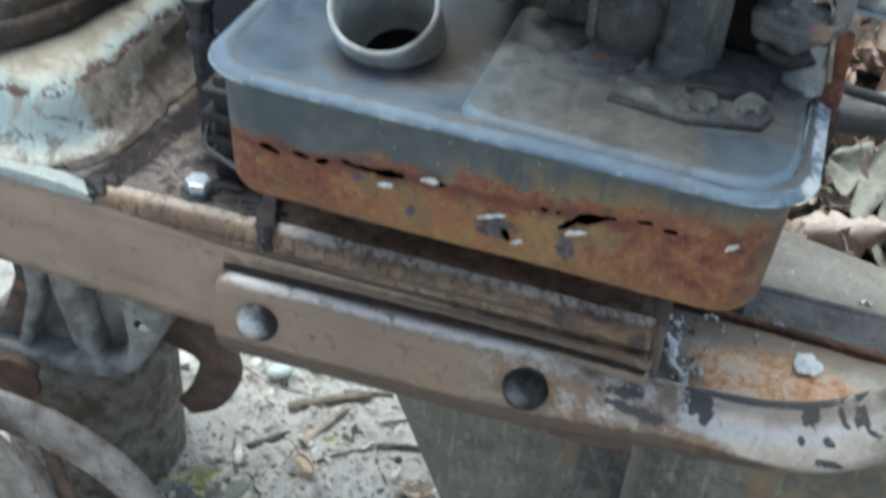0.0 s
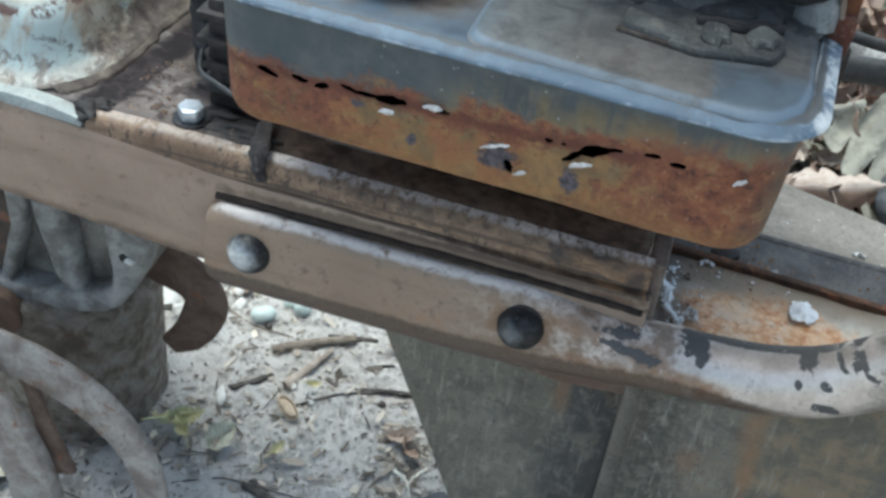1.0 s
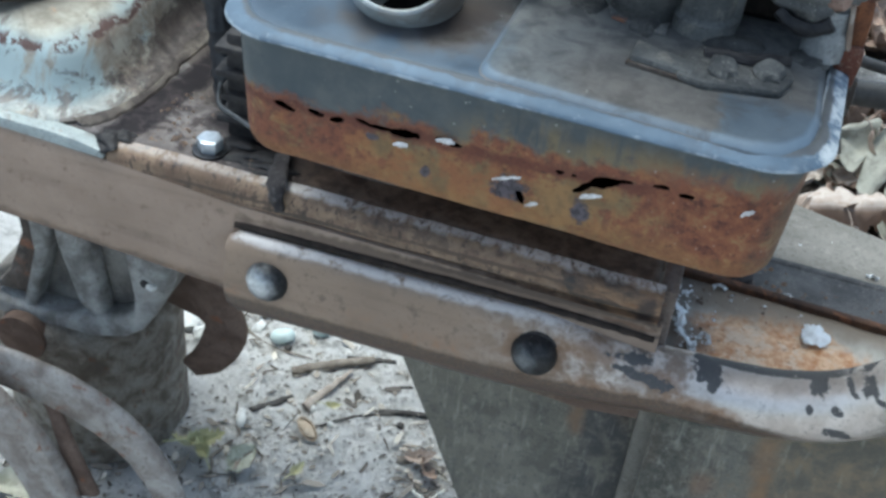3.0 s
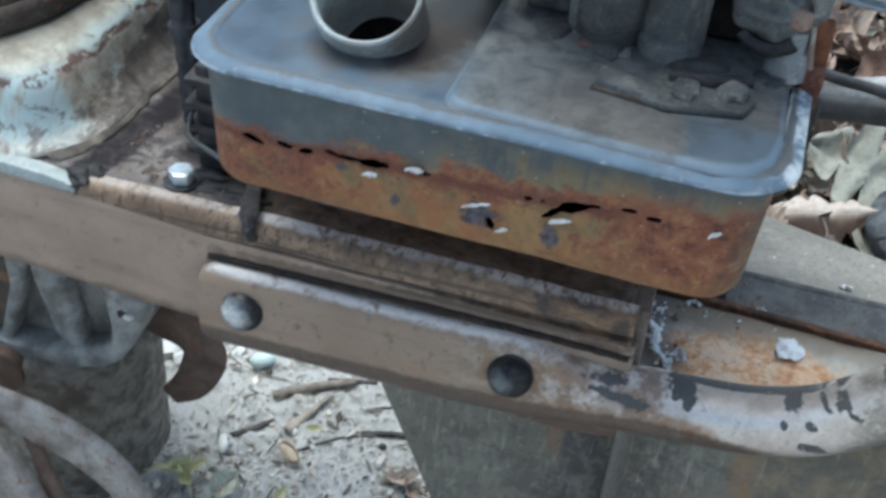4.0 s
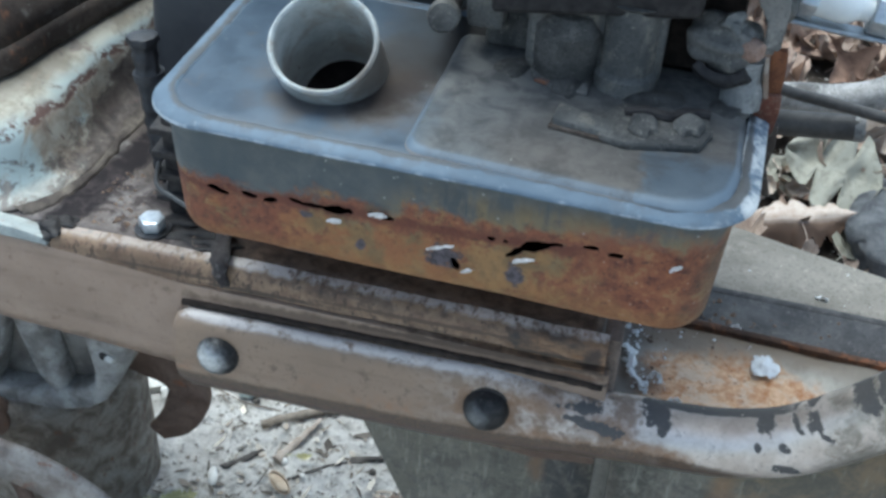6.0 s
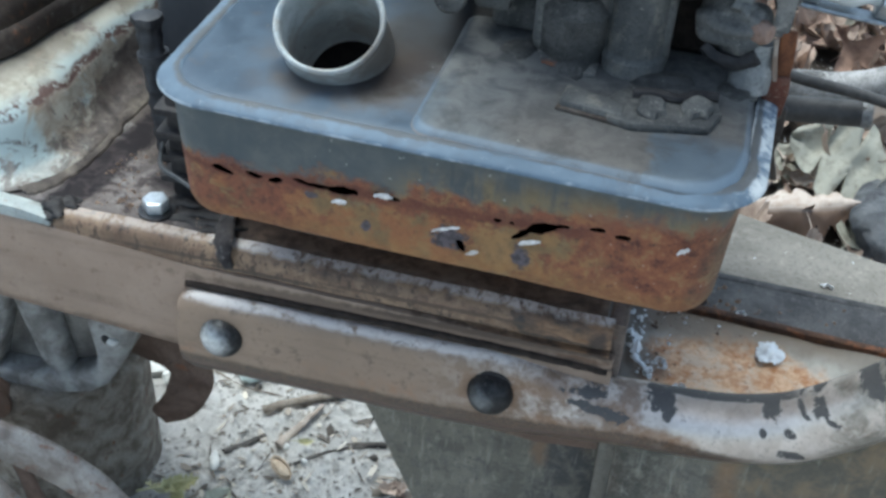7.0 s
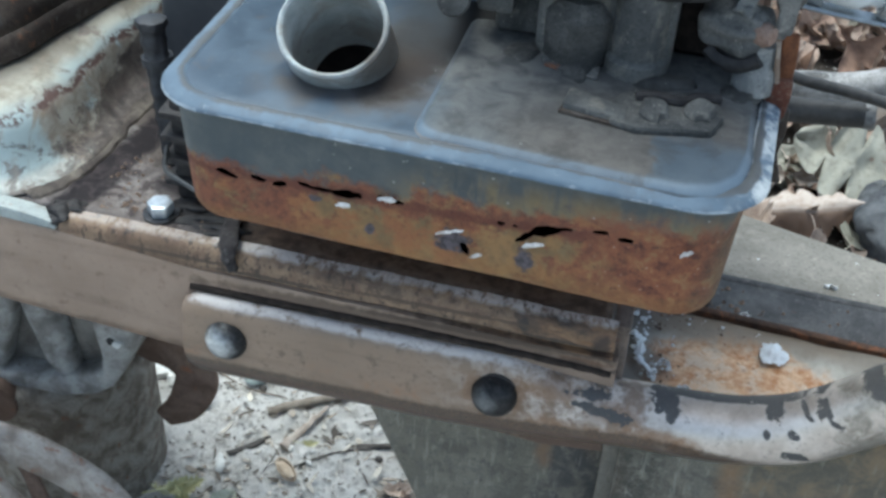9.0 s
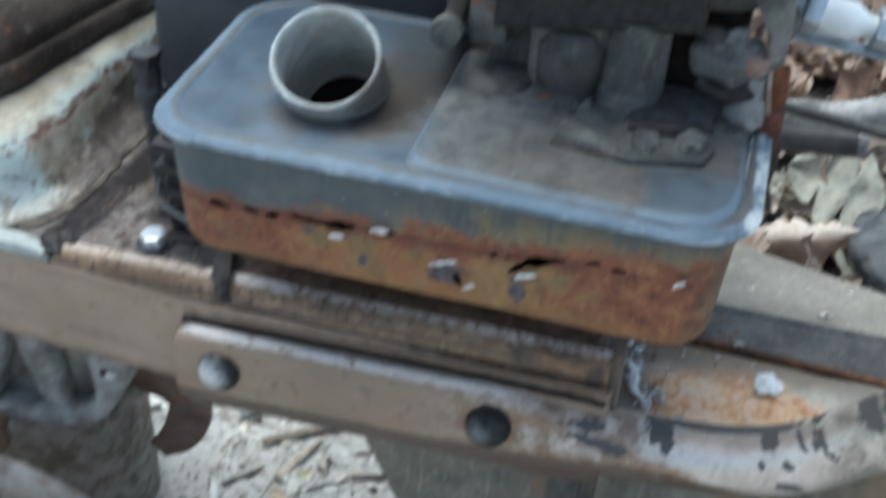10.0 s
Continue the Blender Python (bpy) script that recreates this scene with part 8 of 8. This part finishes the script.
    for x, y, a, rx, s in ((0.268, 0.565, 20, 35, 0.45), (0.281, 0.585, 110, -30, 0.4), (0.298, 0.590, 60, 40, 0.5), (0.277, 0.552, 200, 20, 0.45), (0.305, 0.600, 150, -25, 0.5), (0.290, 0.572, 300, 50, 0.4), (0.385, 0.660, 40, 30, 0.6), (0.262, 0.580, 80, 30, 0.4), (0.310, 0.575, 10, 45, 0.4)):
        put(crisp, "small crumpled cream leaf fragment", pose(x, y, ground_height(x, y) + 0.016, rx, 15, a) @ Matrix.Scale(s, 4), "leaf fragments")
    for x, y, a, s in ((-0.070, 0.117, 60, 0.22), (0.045, 0.160, 10, 0.28), (0.052, 0.152, 140, 0.22), (-0.122, 0.27, 70, 0.3), (-0.23, 0.02, 10, 0.4), (-0.2, 0.06, 80, 0.3), (0.02, 0.25, 10, 0.3)):
        put(tanbit, "small tan leaf fragment", pose(x, y, ground_height(x, y) + 0.003, 8, -8, a) @ Matrix.Scale(s, 4), "leaf fragments")
    stone = lump((0.420, 0.525, ground_height(0.420, 0.525) + 0.012), (0.058, 0.085, 0.050), 21.0, 0.35, 5, None, 20)
    for v in stone.verts:
        v.co += v.co.normalized() * (0.007 * noise.noise(v.co * 40) + 0.004 * noise.noise(v.co * 110) + 0.0016 * noise.noise(v.co * 300))
    solo("boulder", stone, ROCK, "dark grey rough stone among dry leaves", "stone", sharp=60)
    limb = tube([(0.20, 0.47, 0.194), (0.268, 0.45, 0.220), (0.300, 0.45, 0.2235), (0.325, 0.45, 0.230), (0.350, 0.45, 0.244), (0.40, 0.452, 0.282), (0.47, 0.455, 0.324)], 0.0105, 40, 18, None, 0.05, 1.25)
    ob = thing("curved_handle", (0.3, 0.45, 0.2), "curved pale grey tube handle behind the engine", "handle")
    part("tube", limb, PIPE_PALE, ob, "", 60)
    leg = tube([(0.20, 0.47, 0.20), (0.16, 0.48, 0.16), (0.12, 0.49, 0.08), (0.10, 0.50, -0.01)], 0.0105, 20, 12)
    part("post", leg, PIPE_PALE, ob, "", 60)


build_leaves()


def build_debris():
    rng = random.Random(5)
    bm = bmesh.new()
    for i in range(9000):
        if i < 7200:
            x, y = rng.uniform(-0.26, 0.10), rng.uniform(0.0, 0.36)
        else:
            x, y = rng.uniform(0.1, 0.6), rng.uniform(0.33, 1.1)
        r = 0.0006 + 0.0024 * rng.random() ** 4
        z = ground_height(x, y)
        t = [Vector((rng.uniform(-1, 1), rng.uniform(-1, 1), rng.uniform(-0.2, 1))).normalized() * r * rng.uniform(0.6, 1.3) for _ in range(5)]
        long = rng.uniform(0.9, 1.7)
        a = rng.uniform(0, math.pi)
        pts = [(0, 0, r), (r, 0, 0), (-r * 0.5, r * 0.85, 0), (-r * 0.5, -r * 0.85, 0), (0.1 * r, 0, -r * 0.6)]
        vs = []
        for (px, py, pz), j in zip(pts, t):
            px, py = px * long + j.x * 0.3, py + j.y * 0.3
            vs.append(bm.verts.new((x + px * math.cos(a) - py * math.sin(a), y + px * math.sin(a) + py * math.cos(a), z + pz * 0.8 + r * 0.15)))
        for f in ((0, 1, 2), (0, 2, 3), (0, 3, 1), (4, 2, 1), (4, 3, 2), (4, 1, 3)):
            bm.faces.new([vs[k] for k in f])
    solo("soil_grit", bm, DEBRIS, "loose grit and crumbs on the sandy soil", "grit", "", "stuff", 30)
    # flat chips of bark and torn leaf, thickest in a few drifts
    drifts = [(0.045, 0.165, 0.018), (-0.10, 0.118, 0.022), (-0.125, 0.255, 0.020), (0.005, 0.215, 0.030), (-0.06, 0.165, 0.030), (0.055, 0.125, 0.020), (-0.03, 0.12, 0.030), (-0.155, 0.075, 0.030)]
    bm = bmesh.new()
    for i in range(760):
        if i % 3:
            cx, cy, sp = drifts[rng.randrange(len(drifts))]
            x, y = rng.gauss(cx, sp), rng.gauss(cy, sp)
        else:
            x, y = rng.uniform(-0.24, 0.12), rng.uniform(0.02, 0.32)
        long, wide = 0.0008 + 0.0088 * rng.random() ** 2.7, 0.0006 + 0.0024 * rng.random() ** 2
        a, tip = rng.uniform(0, 2 * math.pi), rng.uniform(-0.5, 0.5)
        z = ground_height(x, y) + 0.0006 + abs(tip) * long * 0.5
        ring = []
        for px, py in ((-1, -0.3), (-0.5, -1), (0.4, -0.9), (1, -0.1), (0.5, 0.9), (-0.4, 1)):
            px, py = px * long * rng.uniform(0.7, 1.2), py * wide * rng.uniform(0.6, 1.3)
            ring.append(Vector((x + px * math.cos(a) - py * math.sin(a), y + px * math.sin(a) + py * math.cos(a), z + px * tip + rng.uniform(-0.0005, 0.0005))))
        low = [bm.verts.new(p) for p in ring]
        high = [bm.verts.new(p + Vector((0, 0, 0.0007))) for p in ring]
        bm.faces.new(low[::-1]), bm.faces.new(high)
        for k in range(6):
            bm.faces.new((low[k], low[(k + 1) % 6], high[(k + 1) % 6], high[k]))
    solo("bark_chips", bm, CHIPS, "small chips of bark and torn leaf on the soil", "bark chips", "", "stuff", 30)


build_debris()


# ---- dirt lying on the machine ----
def crumbs(name, label, mat, spots, seed):
    """Small crumbs strewn over patches (x0, x1, y0, y1, z, how many, size)."""
    rng = random.Random(seed)
    bm = bmesh.new()
    for x0, x1, y0, y1, z, count, size in spots:
        for _ in range(count):
            r = size * (0.35 + 0.9 * rng.random() ** 3)
            c = Vector((rng.uniform(x0, x1), rng.uniform(y0, y1), z + r * 0.35))
            pts = [Vector((math.cos(a), math.sin(a), 0)) * r * rng.uniform(0.6, 1.3) for a in (0.2, 1.4, 2.7, 3.9, 5.2)]
            low = [bm.verts.new(c + p + Vector((0, 0, -0.4 * r))) for p in pts]
            high = bm.verts.new(c + Vector((rng.uniform(-0.4, 0.4) * r, rng.uniform(-0.4, 0.4) * r, r * rng.uniform(0.4, 0.9))))
            for i in range(5):
                bm.faces.new((low[i], low[(i + 1) % 5], high))
            bm.faces.new(low[::-1])
    solo(name, bm, mat, label, "dirt", "", "stuff", 30)


def build_dirt():
    crumbs("dirt_crumbs", "dark crumbs of oily dirt on the deck and angle iron", CRUST, (
        (0.183, 0.212, 0.030, 0.106, 0.2672, 24, 0.0012), (0.186, 0.240, 0.090, 0.106, 0.2680, 22, 0.0012),
        (0.190, 0.238, 0.120, 0.150, 0.2562, 40, 0.0018), (0.24, 0.34, 0.118, 0.148, 0.2560, 30, 0.0013),
        (-0.075, -0.045, 0.014, 0.060, 0.3422, 60, 0.0012), (-0.060, -0.012, 0.011, 0.030, 0.3422, 40, 0.0014)), 3)
    crumbs("paint_crumbs", "tiny white crumbs of peeled paint on the deck", FLAKE, (
        (0.188, 0.206, 0.055, 0.104, 0.2676, 22, 0.0010), (0.183, 0.190, 0.060, 0.100, 0.2680, 26, 0.0018), (0.190, 0.197, 0.050, 0.064, 0.2680, 12, 0.0017), (0.197, 0.204, 0.060, 0.066, 0.2680, 6, 0.0016), (0.205, 0.25, 0.098, 0.105, 0.2682, 8, 0.0009), (0.24, 0.36, 0.19, 0.24, 0.2252, 6, 0.0009)), 8)
    crumbs("lid_grit", "grey grit and dust lying on the tank lid", CHOKE, (
        (0.085, 0.205, -0.030, 0.030, 0.4443, 40, 0.0006), (0.012, 0.085, -0.026, 0.070, 0.4411, 20, 0.0005)), 5)


build_dirt()
